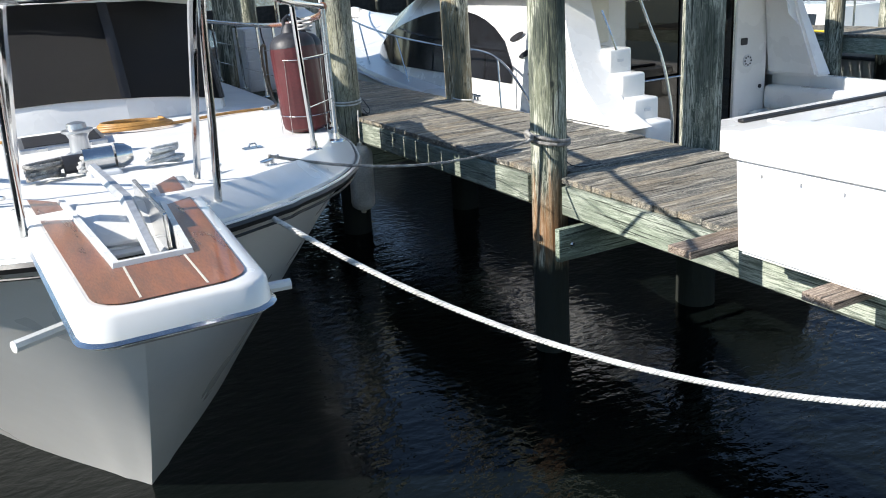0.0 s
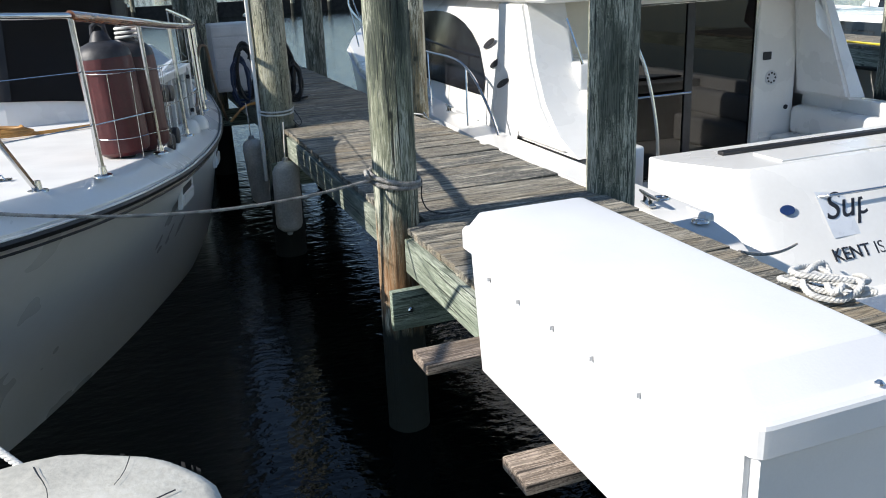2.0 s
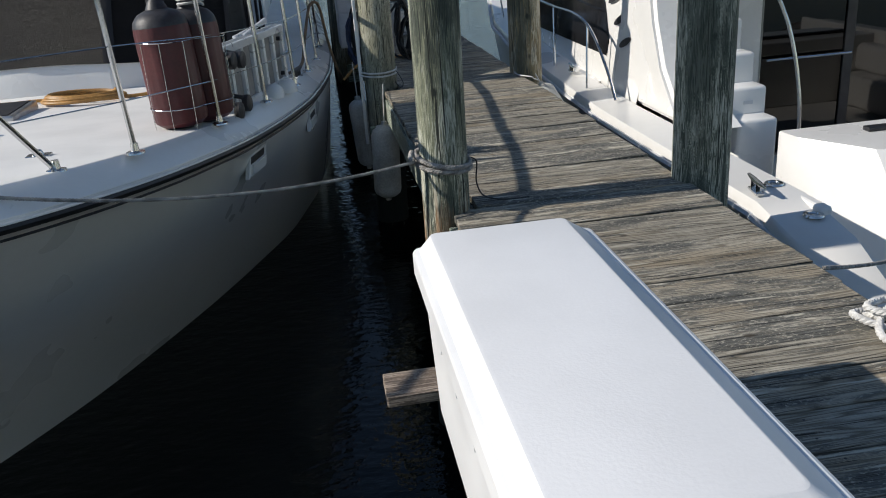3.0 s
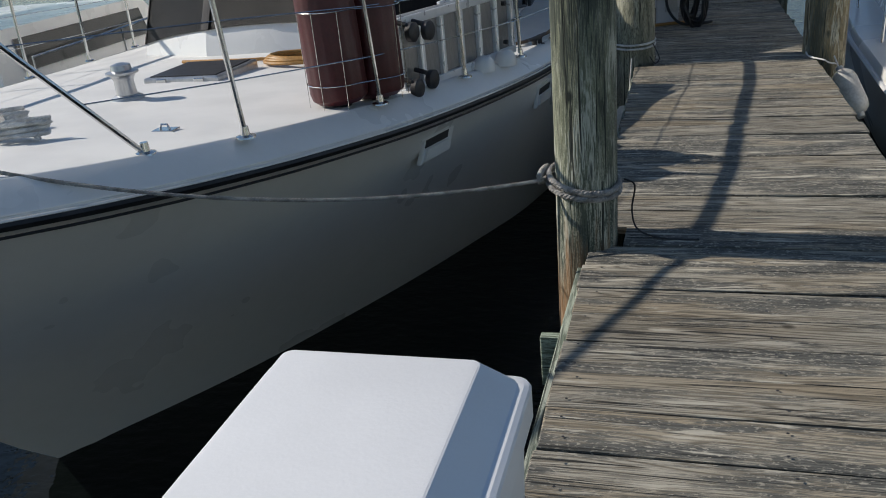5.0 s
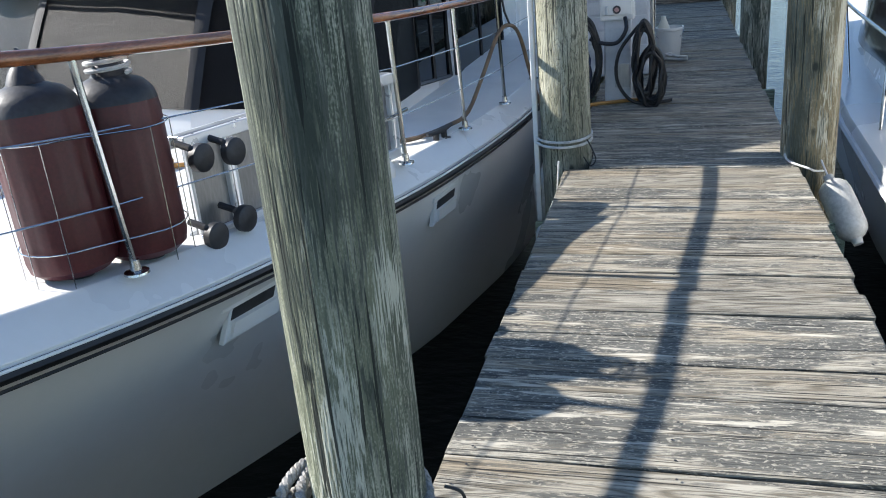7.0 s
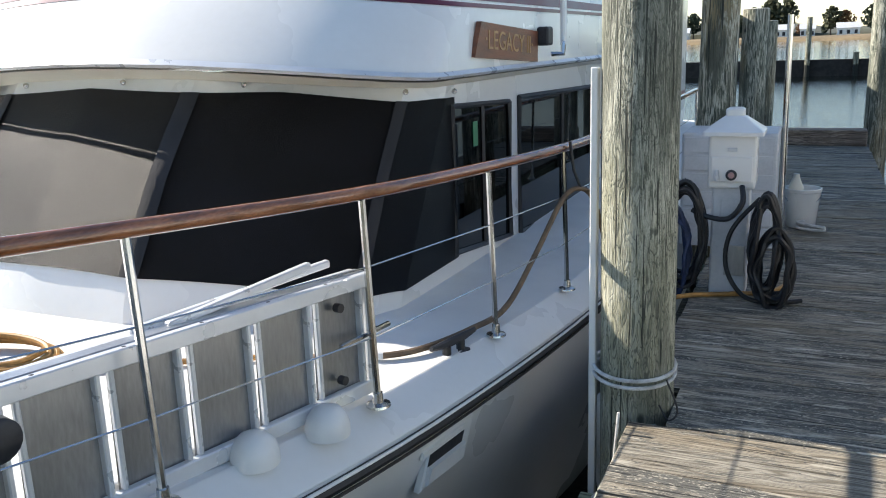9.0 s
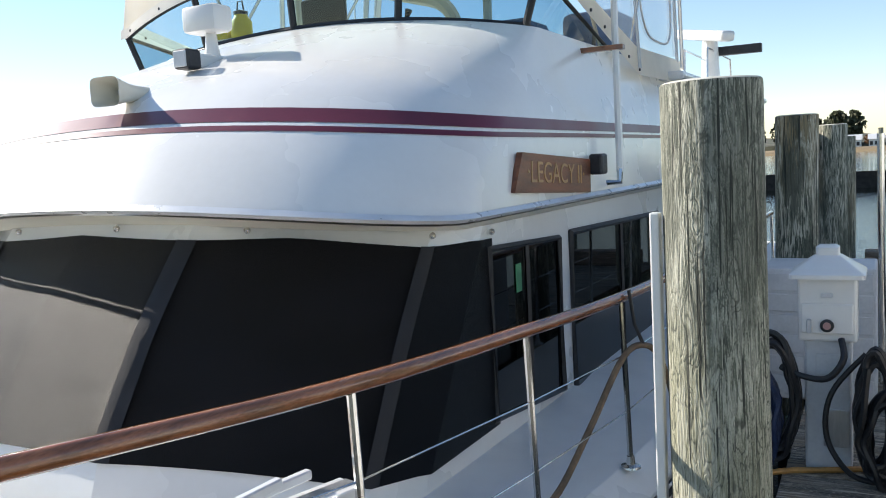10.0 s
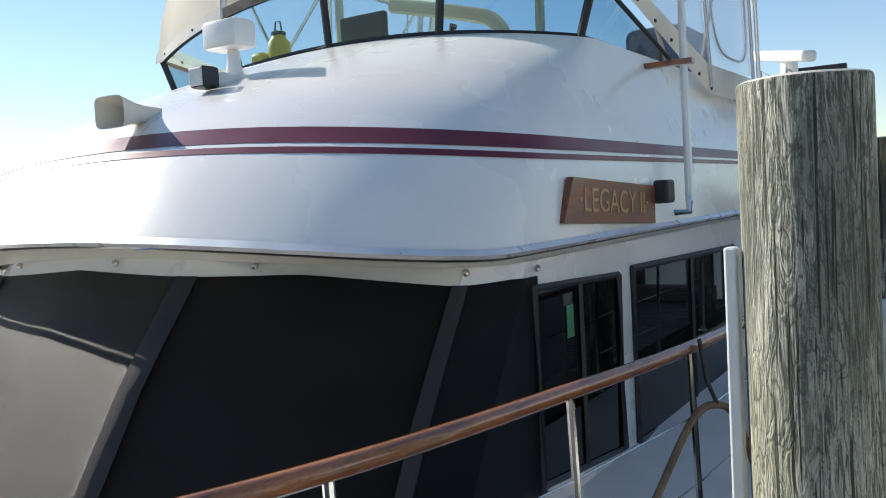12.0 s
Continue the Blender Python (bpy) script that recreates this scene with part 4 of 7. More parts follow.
# ---- the dock box on its two sleepers ----
for y in (-1.57, -2.33):
    sl = tagged(part("timber_sleeper", block(-0.5, 0.35, y - 0.075, y + 0.075, 0.002, 0.04, 0.005), PLANK_NEW, None), "short pale board laid across the pier's edge under the dock box", "board", "boards under the dock box")
dbox = thing("dock_box", "white fibreglass dock box with a raised lid", "dock box")
X0, X1, Y0, Y1 = -0.395, 0.107, -3.1, -1.735
body = bmesh.new()
bb = [(X0 + 0.04, Y0 + 0.05, 0.041), (X1 - 0.03, Y0 + 0.05, 0.041), (X1 - 0.03, Y1 - 0.04, 0.041), (X0 + 0.04, Y1 - 0.04, 0.041),
      (X0 + 0.02, Y0 + 0.03, 0.50), (X1 - 0.015, Y0 + 0.03, 0.50), (X1 - 0.015, Y1 - 0.02, 0.50), (X0 + 0.02, Y1 - 0.02, 0.50)]
vv = [body.verts.new(p) for p in bb]
for q in ((3, 2, 1, 0), (4, 5, 6, 7), (0, 1, 5, 4), (1, 2, 6, 5), (2, 3, 7, 6), (3, 0, 4, 7)):
    body.faces.new([vv[i] for i in q])
bmesh.ops.bevel(body, geom=list(body.edges), offset=0.02, segments=3, affect="EDGES")
part("body", body, BOX_WHITE, dbox, "white moulded box", True)
lid = bmesh.new()


def rect(x0, x1, y0, y1, z, r=0.03, n=4):
    out = []
    for cx, cy, a0 in ((x1 - r, y1 - r, 0), (x0 + r, y1 - r, 90), (x0 + r, y0 + r, 180), (x1 - r, y0 + r, 270)):
        out += [Vector((cx + r * math.cos(radians(a0 + 90 * k / n)), cy + r * math.sin(radians(a0 + 90 * k / n)), z)) for k in range(n + 1)]
    return out


lr = [rect(X0 + 0.006, X1 - 0.006, Y0 + 0.006, Y1 - 0.006, 0.478), rect(X0, X1, Y0, Y1, 0.484), rect(X0, X1, Y0, Y1, 0.54), rect(X0 + 0.003, X1 - 0.003, Y0 + 0.003, Y1 - 0.003, 0.547), rect(X0 + 0.011, X1 - 0.011, Y0 + 0.011, Y1 - 0.011, 0.551),
      rect(X0 + 0.016, X1 - 0.022, Y0 + 0.05, Y1 - 0.014, 0.5525), rect(X0 + 0.048, X1 - 0.082, Y0 + 0.13, Y1 - 0.034, 0.594, 0.02), rect(X0 + 0.053, X1 - 0.086, Y0 + 0.135, Y1 - 0.039, 0.5952, 0.02)]
v, f = loft(lr, True, True)
lid_ob = put("lid", mesh_of(v, f, True, 12), BOX_WHITE, dbox, "white lid with a raised panel")
for x in (-0.1, -0.06):
    for y in (Y0 + 0.022, Y1 - 0.022):
        part("bolt", lathe([(0.009, 0), (0.009, 0.004), (0.005, 0.008)], 8), STEEL, lid_ob, at=Matrix.Translation((x, y, 0.559)))
for k in range(5):
    part("screw", block(X0 + 0.012, X0 + 0.022, Y1 - 0.18 - 0.2 * k - 0.004, Y1 - 0.18 - 0.2 * k + 0.004, 0.42, 0.432), GREY_PLASTIC, dbox)

# ---- yacht fittings: stanchions, teak rail, lifelines ----
ST = [(-1.02, 0.52), (-0.157, 1.1), (0.194, 1.36), (1.08, 1.665), (2.02, 1.885), (2.88, 2.075), (3.8, 2.18), (4.66, 2.27), (5.7, 2.32), (6.9, 2.33), (8.2, 2.33), (9.5, 2.33)]
tops = {}
for s in (1, -1):
    rail_pts = []
    for k, (y, h) in enumerate(ST):
        base = Vector((YX + s * h, y, deck_z(y) + 0.004))
        lean = Vector((-s * 0.24, -0.62, 0.02)) if k == 1 else Vector((-s * 0.02, -0.05 if k < 4 else 0.0, 0))
        top = base + Vector((0, 0, 0.74)) + lean
        if k:
            st = part("stanchion", tube_mesh([base, top], 0.0127, 8), STEEL, yacht, "stainless rail stanchion", True)
            part("foot", lathe([(0.045, 0), (0.043, 0.008), (0.02, 0.014), (0.017, 0.05)], 14, at=base), STEEL, st, "round steel foot", True)
        tops[(s, k)] = (base, top)
        rail_pts.append(top + Vector((0, 0, 0.012)))
    teak = curve_points(rail_pts[2:], 8)
    part("hand_rail", tube_mesh(teak, 0.024, 10), TEAK_RAIL, yacht, "varnished teak hand rail", True)
    steel = curve_points([(YX + s * 0.34, -1.19, 0.5), (YX + s * 0.325, -1.36, 0.85), (YX + s * 0.31, -1.55, 1.30), (YX + s * 0.36, -1.5, 1.345), (YX + s * 0.6, -1.16, 1.31)] + rail_pts[1:3], 8)
    part("bow_rail", tube_mesh(steel, 0.0145, 10), STEEL, yacht, "polished bow rail", True)
    for h in (0.25, 0.5):
        pts = [tops[(s, k)][0].lerp(tops[(s, k)][1], h / 0.74) for k in range(1, len(ST))]
        part("lifeline", tube_mesh(pts, 0.0032, 5), STEEL, yacht, "thin wire lifeline")
part("bow_rail", tube_mesh(curve_points([(YX - 0.24, -2.42, 1.34), (YX - 0.15, -2.52, 1.34), (YX + 0.15, -2.52, 1.34), (YX + 0.24, -2.42, 1.34)], 6), 0.0145, 10), STEEL, yacht, "polished bow rail", True)
for s in (1, -1):
    pts = curve_points([(YX + s * 0.345, -0.8, 0.5), (YX + s * 0.30, -1.25, 0.94), (YX + s * 0.265, -1.62, 1.30), (YX + s * 0.25, -1.8, 1.34), (YX + s * 0.24, -2.42, 1.34)], 6)
    part("bow_rail", tube_mesh(pts, 0.0145, 8), STEEL, yacht, "polished pulpit rail", True)
    for y, o in ((-1.19, 0.34), (-0.8, 0.345)):
        part("rail_foot", lathe([(0.03, 0), (0.028, 0.06), (0.018, 0.1)], 12, at=(YX + s * o, y, 0.47)), DARK_PLASTIC, yacht, "dark rail foot", True)

# ---- bow pulpit with teak planks ----
PUX = YX - 0.022


def u_ring(o, z):
    """The pulpit's outline, grown by o."""
    w0, w1, yf, yb = 0.205 + o, 0.285 + o, -2.262 - o, -0.82
    pts = []
    for cx, r0 in ((w0 - 0.09, 0),):
        pts += [Vector((PUX + w1, yb, z))]
        pts += [Vector((PUX + cx + 0.09 * math.cos(radians(a)), yf + 0.09 - 0.09 * math.sin(radians(a)), z)) for a in (0, 22, 45, 68, 90)]
        pts += [Vector((PUX - cx - 0.09 * math.cos(radians(a)), yf + 0.09 - 0.09 * math.sin(radians(a)), z)) for a in (90, 68, 45, 22, 0)]
        pts += [Vector((PUX - w1, yb, z))]
    return pts


def slot(z, o=0.0):
    return [Vector((PUX + 0.16 + o, -0.95, z)), Vector((PUX + 0.093 + o, -1.925 - o, z)), Vector((PUX - 0.093 - o, -1.925 - o, z)), Vector((PUX - 0.16 - o, -0.95, z))]


def u_band(outer, inner):
    """A flat U between an outline and a slot."""
    n = len(outer)
    v = outer + inner
    m = n
    f = [tuple([0, 1, 2, 3, 4, 5, m + 1, m]), tuple([5, 6, m + 2, m + 1]), tuple([6, 7, 8, 9, 10, 11, m + 3, m + 2])]
    return mesh_of(v, f)


outer = [u_ring(o, z) for o, z in ((0.0, 0.50), (0.03, 0.503), (0.046, 0.515), (0.04, 0.588), (0.03, 0.60), (0.0, 0.602))]
v, f = loft(outer)
pulpit = put("bow_pulpit", mesh_of(v, f, True, 50), GELCOAT, yacht, "white bow pulpit")
put("underside", u_band(u_ring(0.0, 0.50), slot(0.50)), GELCOAT, pulpit)
put("rim", u_band(u_ring(0.002, 0.601), slot(0.601)), GELCOAT, pulpit)
v, f = loft([slot(0.47), slot(0.62), slot(0.62, 0.018), slot(0.603, 0.02)])
put("slot_wall", mesh_of(v, f), GELCOAT, pulpit, "white slot edge")
put("teak_top", u_band(u_ring(-0.006, 0.606), slot(0.606, 0.022)), TEAK, pulpit, "brown varnished teak planks")
put("nosing", mesh_of(*loft([u_ring(0.046, 0.516), u_ring(0.055, 0.523), u_ring(0.045, 0.531)]), True), STEEL, pulpit, "steel nosing strip")
part("anchor_shank", tube_mesh([(YX - 0.05, -0.9, 0.70), (YX, -1.35, 0.66), (YX + 0.01, -1.85, 0.52)], [0.022, 0.024, 0.022], 6), mat("galvanised", (0.55, 0.56, 0.57), 0.5, metal=0.6), pulpit, "galvanised anchor shank")
part("roller_plate", block(YX - 0.1, YX + 0.1, -1.5, -0.95, 0.50, 0.515, 0.004), GREY_PLASTIC, pulpit, "grey roller plate")
part("roller", tube_mesh([(YX - 0.09, -1.8, 0.5), (YX + 0.09, -1.8, 0.5)], 0.04, 12), DARK_PLASTIC, pulpit, "black anchor roller")
for s in (1, -1):
    part("boat_hook_stub", tube_mesh([(YX + s * 0.2, -1.65 - 0.05 * s, 0.36), (YX + s * 0.43, -1.72, 0.36)], 0.02, 8), GELCOAT, pulpit, "white pole through the pulpit")
for x in (-0.085, 0.085):
    part("caulk_line", block(PUX + x - 0.003, PUX + x + 0.003, -2.24, -1.95, 0.606, 0.6075), CREAM, pulpit, "pale seam between the planks")
part("fluke", block(PUX + 0.03, PUX + 0.11, -1.62, -1.0, 0.50, 0.512, 0.004), GREY_PLASTIC, pulpit, "galvanised anchor fluke", at=Matrix.Translation((0, 0, 0.02)))
part("cheek_plate", block(PUX + 0.085, PUX + 0.1, -1.66, -1.05, 0.46, 0.665, 0.004), STEEL, pulpit, "polished roller cheek plate")

# ---- on the yacht: fittings that are part of it ----
def at_deck(x, y, dz=0.0):
    half = max(0.2, interp(EDGE, y) - 0.14)
    return Vector((x, y, deck_z(y) + 0.003 + 0.02 * half * half * max(0.0, 1 - ((x - YX) / half) ** 2) + dz))


# loud hailer and searchlight on the flybridge front
def horn():
    h = bmesh.new()
    prof = [(0.055, 0.0), (0.058, 0.1), (0.07, 0.18), (0.1, 0.27)]
    rows = []
    for r, d in prof:
        k = d / 0.27
        rows.append([Vector((r * (math.copysign(abs(math.cos(a)) ** (1 - 0.6 * k), math.cos(a))), -d, 0.75 * r * math.copysign(abs(math.sin(a)) ** (1 - 0.6 * k), math.sin(a)))) for a in (math.tau * i / 24 for i in range(24))])
    rows.append([p * 0.93 + Vector((0, 0.002, 0)) for p in rows[-1]])
    rows.append([Vector((p.x * 0.45, -0.10, p.z * 0.45)) for p in rows[-1]])
    v, f = loft(rows, True, True)
    return mesh_of(v, f, True, 50)


HORN = Matrix.Translation((CABX, 4.2, 1.945)) @ pose(0, 0, 0, 0, 0, 6) @ Matrix.Diagonal((0.85, 1.05, 0.92, 1))
hailer = put("loud_hailer", horn(), CREAM, yacht, "cream rectangular loud hailer", at=HORN)
part("driver", lathe([(0.022, 0), (0.022, 0.05)], 10), GELCOAT, hailer, "white centre cone", at=pose(0, -0.12, 0, 90))
part("bracket", block(-0.02, 0.02, -0.1, -0.06, -0.13, -0.045, 0.006), CREAM, hailer, "cream bracket")
light_base = part("searchlight", block(CABX + 0.0, CABX + 0.13, 4.45, 4.75, 2.08, 2.16, 0.02), GELCOAT, yacht, "white searchlight on a pedestal")
part("stem", lathe([(0.045, 0), (0.035, 0.05), (0.032, 0.1), (0.02, 0.14)], 14, at=(CABX + 0.06, 4.62, 2.16)), GELCOAT, light_base, "white stem", True)
part("head", block(CABX - 0.06, CABX + 0.17, 4.53, 4.68, 2.28, 2.42, 0.025), GELCOAT, light_base, "white lamp head", True)
fl = part("flood_lamp", block(CABX + 0.06, CABX + 0.16, 4.33, 4.43, 2.07, 2.17, 0.015), DARK_PLASTIC, yacht, "small black flood lamp")
part("lens", block(CABX + 0.07, CABX + 0.15, 4.322, 4.334, 2.08, 2.16, 0.004), GREY_PLASTIC, fl, "pale lens")

# helm seen through the flybridge screen
helm = part("helm_console", block(CABX - 0.6, CABX + 0.75, 5.65, 6.1, 2.0, 2.36, 0.04), CREAM, yacht, "cream helm console")
part("screen", block(CABX - 0.26, CABX + 0.09, 5.85, 5.9, 2.43, 2.67, 0.02), DARK_PLASTIC, helm, "black chart plotter")
part("side_shelf", block(CABX - 1.0, CABX - 0.6, 5.7, 6.1, 2.0, 2.47, 0.04), CREAM, helm, "cream shelf beside the helm")
jar = thing("jug", "yellow plastic jug with a dark lid on the helm shelf", "jug")
part("body", lathe([(0.06, 0), (0.075, 0.02), (0.075, 0.13), (0.05, 0.16), (0.045, 0.18)], 18, at=(CABX - 0.8, 5.88, 2.47)), YELLOW, jar, "yellow jug body", True)
part("lid", lathe([(0.05, 0.178), (0.05, 0.2), (0.02, 0.21)], 16, at=(CABX - 0.8, 5.88, 2.47)), DARK_PLASTIC, jar, "dark lid", True)
part("handle", tube_mesh([(CABX - 0.83, 5.88, 2.68), (CABX - 0.82, 5.88, 2.74), (CABX - 0.78, 5.88, 2.74), (CABX - 0.77, 5.88, 2.68)], 0.006, 6), DARK_PLASTIC, jar, "dark handle", True)
tagged(part("cushion", block(CABX - 1.0, CABX - 0.88, 5.8, 6.0, 2.47, 2.55, 0.03, 3), YELLOW, None, smooth=True), "small yellow cushion on the helm shelf", "cushion")
part("screen_foot", block(CABX - 0.14, CABX - 0.04, 5.86, 5.9, 2.36, 2.435), DARK_PLASTIC, helm)
part("microphone", tube_mesh([(CABX + 0.5, 5.9, 2.36), (CABX + 0.53, 5.88, 2.44), (CABX + 0.57, 5.86, 2.5)], [0.008, 0.008, 0.025], 8), DARK_PLASTIC, helm, "black microphone")
for dx in (-0.55, 0.95):
    part("roof_post", tube_mesh([(CABX + dx, 6.2, 2.05), (CABX + dx, 6.25, 3.6)], 0.03, 8), CREAM, yacht, "cream roof post")
part("roof_brace", tube_mesh(curve_points([(CABX + 0.62, 6.5, 2.05), (CABX + 0.6, 6.5, 2.4), (CABX + 0.5, 6.5, 2.62), (CABX + 0.25, 6.5, 2.72), (CABX - 0.3, 6.5, 2.86)], 6), 0.05, 8), CREAM, yacht, "cream curved roof brace", True)
seat = part("helm_seat", block(CABX + 0.45, CABX + 0.95, 6.9, 7.4, 2.05, 2.55, 0.06), CANVAS_BLUE, yacht, "blue helm seat")
part("aft_seat", block(CABX + 0.95, CABX + 1.4, 7.6, 8.3, 2.05, 2.65, 0.06), CANVAS_BLUE, yacht, "blue seat back")

# aft cabin with its roof, windows, stripe and radar
aft = part("aft_cabin", block(CABX - 1.62, CABX + 1.62, 9.0, 13.6, 0.18, 2.12, 0.06), GELCOAT, yacht, "white aft cabin")
roof = part("aft_roof", block(CABX - 1.75, CABX + 1.75, 8.3, 13.8, 2.12, 2.19, 0.03), GELCOAT, yacht, "white overhanging aft roof")
for y0, y1, z0, z1 in ((9.4, 10.5, 0.95, 1.85), (10.8, 12.6, 0.85, 1.9)):
    w = part("aft_window", block(CABX + 1.618, CABX + 1.628, y0, y1, z0, z1, 0.004), DARK_GLASS, aft, "tinted aft window")
    part("window_frame", tube_mesh([(CABX + 1.63, y0, z0), (CABX + 1.63, y1, z0), (CABX + 1.63, y1, z1), (CABX + 1.63, y0, z1)], 0.018, 4, True), DARK_PLASTIC, w, "black window frame")
for z in (0.62, 0.54):
    part("stripe", block(CABX + 1.618, CABX + 1.624, 9.1, 13.5, z, z + (0.055 if z > 0.6 else 0.02)), MAROON_LINE, aft, "maroon stripe")
RAD = Matrix.Translation((CABX + 1.33, 11.5, 2.86)) @ pose(0, 0, 0, 0, 10, -48)
radar = part("radar_scanner", block(-0.52, 0.52, -0.09, 0.09, -0.06, 0.06, 0.04, 3), GELCOAT, yacht, "white open radar scanner", True, at=RAD)
part("radar_pedestal", lathe([(0.12, 0), (0.1, 0.3), (0.09, 0.6)], 14, at=(CABX + 1.4, 11.5, 2.19)), GELCOAT, yacht, "white radar pedestal")
part("davit_arm", block(CABX + 1.35, CABX + 1.95, 11.62, 11.72, 2.62, 2.72, 0.01), DARK_PLASTIC, yacht, "dark davit arm")
for k in range(2):
    part("roof_rail", tube_mesh([(CABX + 1.2 + 0.25 * k, 11.0, 2.19), (CABX + 1.2 + 0.25 * k, 11.05, 2.66), (CABX + 1.2 + 0.25 * k, 12.6, 2.66), (CABX + 1.2 + 0.25 * k, 12.7, 2.19)], 0.013, 6), STEEL, yacht, "steel roof rail")

# hull side vents
def hull_side(y, z):
    """The hull's starboard side at a height."""
    best = min((hull_point(v / 400, s, 1) for v in range(400) for s in [max(0.0, min(1.0, (z - WZ) / (deck_z(y) - 0.1 - WZ)))]), key=lambda p: abs(p.y - y))
    return best


for y0, y1, z in ((1.42, 1.72, 0.0), (3.05, 3.4, -0.1)):
    a, b = hull_side(y0, z), hull_side(y1, z)
    d = (b - a).normalized()
    n = Vector((d.y, -d.x, 0)).normalized()
    mtx = Matrix.Translation(a.lerp(b, 0.5) + n * 0.012) @ Matrix((d, n, (0, 0, 1))).transposed().to_4x4()
    def slanted(x0, x1, z0, z1, y, lean=0.55):
        return [Vector((x + (z - z0) * lean, y, z)) for x, z in ((x0, z0), (x1, z0), (x1, z1), (x0, z1))]

    v, f = loft([slanted(-0.2, 0.12, -0.085, 0.085, -0.02), slanted(-0.2, 0.12, -0.085, 0.085, 0.004), slanted(-0.19, 0.112, -0.078, 0.078, 0.010)], True, True)
    vent = put("hull_vent", mesh_of(v, f), HULL_WHITE, yacht, "white slanted moulded hull vent", mtx)
    v, f = loft([slanted(-0.145, 0.10, 0.0, 0.042, 0.004), slanted(-0.145, 0.10, 0.0, 0.042, 0.0125)], True, True)
    put("slot", mesh_of(v, f), DARK_PLASTIC, vent, "dark vent slot")
    v, f = loft([slanted(-0.17, 0.085, -0.07, -0.002, 0.008), slanted(-0.165, 0.08, -0.062, -0.008, 0.026)], True, True)
    put("lip", mesh_of(v, f), HULL_WHITE, vent, "white lip")
    v, f = loft([slanted(-0.19, 0.115, 0.046, 0.075, 0.008, 0.5), slanted(-0.185, 0.11, 0.05, 0.07, 0.02, 0.5)], True, True)
    put("brow", mesh_of(v, f), HULL_WHITE, vent, "white upper flange")

# foredeck hatch, cleats, pad eyes
HZ = at_deck(-2.8, 2.1).z
hatch = part("deck_hatch", block(-3.09, -2.53, 1.84, 2.40, HZ - 0.03, HZ + 0.04, 0.012), ALU, yacht, "aluminium-framed foredeck hatch")
part("hatch_pane", block(-3.055, -2.565, 1.875, 2.365, HZ + 0.036, HZ + 0.046, 0.003), DARK_PLASTIC, hatch, "dark smoked pane")
for x in (-2.95, -2.67):
    part("hinge", block(x - 0.035, x + 0.035, 1.825, 1.85, HZ + 0.005, HZ + 0.035, 0.005), STEEL, hatch, "steel hatch hinge")



def cleat(p, turn, material, size=1.0, lab="horn cleat", parent=None):
    bm = tube_mesh([(-0.11 * size, 0, 0.05 * size), (-0.04 * size, 0, 0.045 * size), (0.04 * size, 0, 0.045 * size), (0.11 * size, 0, 0.05 * size)], [0.008 * size, 0.014 * size, 0.014 * size, 0.008 * size], 8)
    for s in (-0.035, 0.035):
        tube_mesh([(s * size, 0, 0.0), (s * size, 0, 0.045 * size)], 0.014 * size, 8, bm=bm)
    block(-0.06 * size, 0.06 * size, -0.02 * size, 0.02 * size, -0.006, 0.008 * size, 0.003, 1, bm)
    return part("cleat", bm, material, parent or yacht, lab, True, at=Matrix.Translation(p) @ pose(0, 0, 0, 0, 0, turn))


cleat(at_deck(-0.74, 3.53, -0.015), 75, DARK_PLASTIC, 1.35, "dark grey horn cleat")
BOW_CLEAT = at_deck(-2.117, -0.645)
cleat(BOW_CLEAT, 40, STEEL, 0.7, "steel horn cleat")
cleat(at_deck(-2.36, -0.66), 60, STEEL, 0.6, "steel horn cleat")
cleat(at_deck(-3.3, -0.6), -40, STEEL, 1.1, "steel horn cleat")
cleat(at_deck(-4.4, 0.9), 110, STEEL, 1.0, "steel horn cleat")
PZ = at_deck(-1.935, 0.3).z
pad = part("pad_eye", block(-1.99, -1.88, 0.27, 0.34, PZ - 0.004, PZ + 0.008, 0.003), STEEL, yacht, "small steel pad eye")
part("loop", tube_mesh([(-1.96, 0.3, PZ + 0.007), (-1.95, 0.3, PZ + 0.03), (-1.92, 0.3, PZ + 0.03), (-1.91, 0.3, PZ + 0.007)], 0.005, 6), STEEL, pad)
for x, y in ((-0.9, 2.36), (-0.81, 2.63)):
    dome = [(0.075, 0.0), (0.075, 0.035), (0.066, 0.065), (0.045, 0.09), (0.015, 0.1)]
    part("vent_dome", lathe(dome, 18, at=at_deck(x, y, -0.015)), GELCOAT, yacht, "white dome vent on the side deck", True)

# windlass and capstan on the foredeck
wl = part("windlass", block(-2.84, -2.68, -0.06, 0.18, 0.46, 0.52, 0.015), GREY_PLASTIC, yacht, "grey anchor windlass with chain wheel")
part("gypsy", tube_mesh([(-2.84, 0.06, 0.57), (-2.70, 0.06, 0.57)], 0.055, 18), STEEL, wl, "steel chain wheel", True)
part("drum", tube_mesh([(-2.69, 0.06, 0.57), (-2.64, 0.06, 0.57), (-2.61, 0.06, 0.57)], [0.065, 0.055, 0.035], 18), STEEL, wl, "polished domed drum", True)
part("motor", tube_mesh([(-2.93, 0.12, 0.55), (-2.82, 0.12, 0.55)], 0.045, 14), DARK_PLASTIC, wl, "dark winch motor", True)
cap = part("capstan", lathe([(0.095, 0.0), (0.09, 0.015), (0.06, 0.03), (0.055, 0.11), (0.07, 0.14), (0.092, 0.15), (0.092, 0.162), (0.06, 0.17), (0.055, 0.2), (0.02, 0.21)], 24, at=at_deck(-2.76, 1.2)), ALU, yacht, "upright capstan on the foredeck", True)
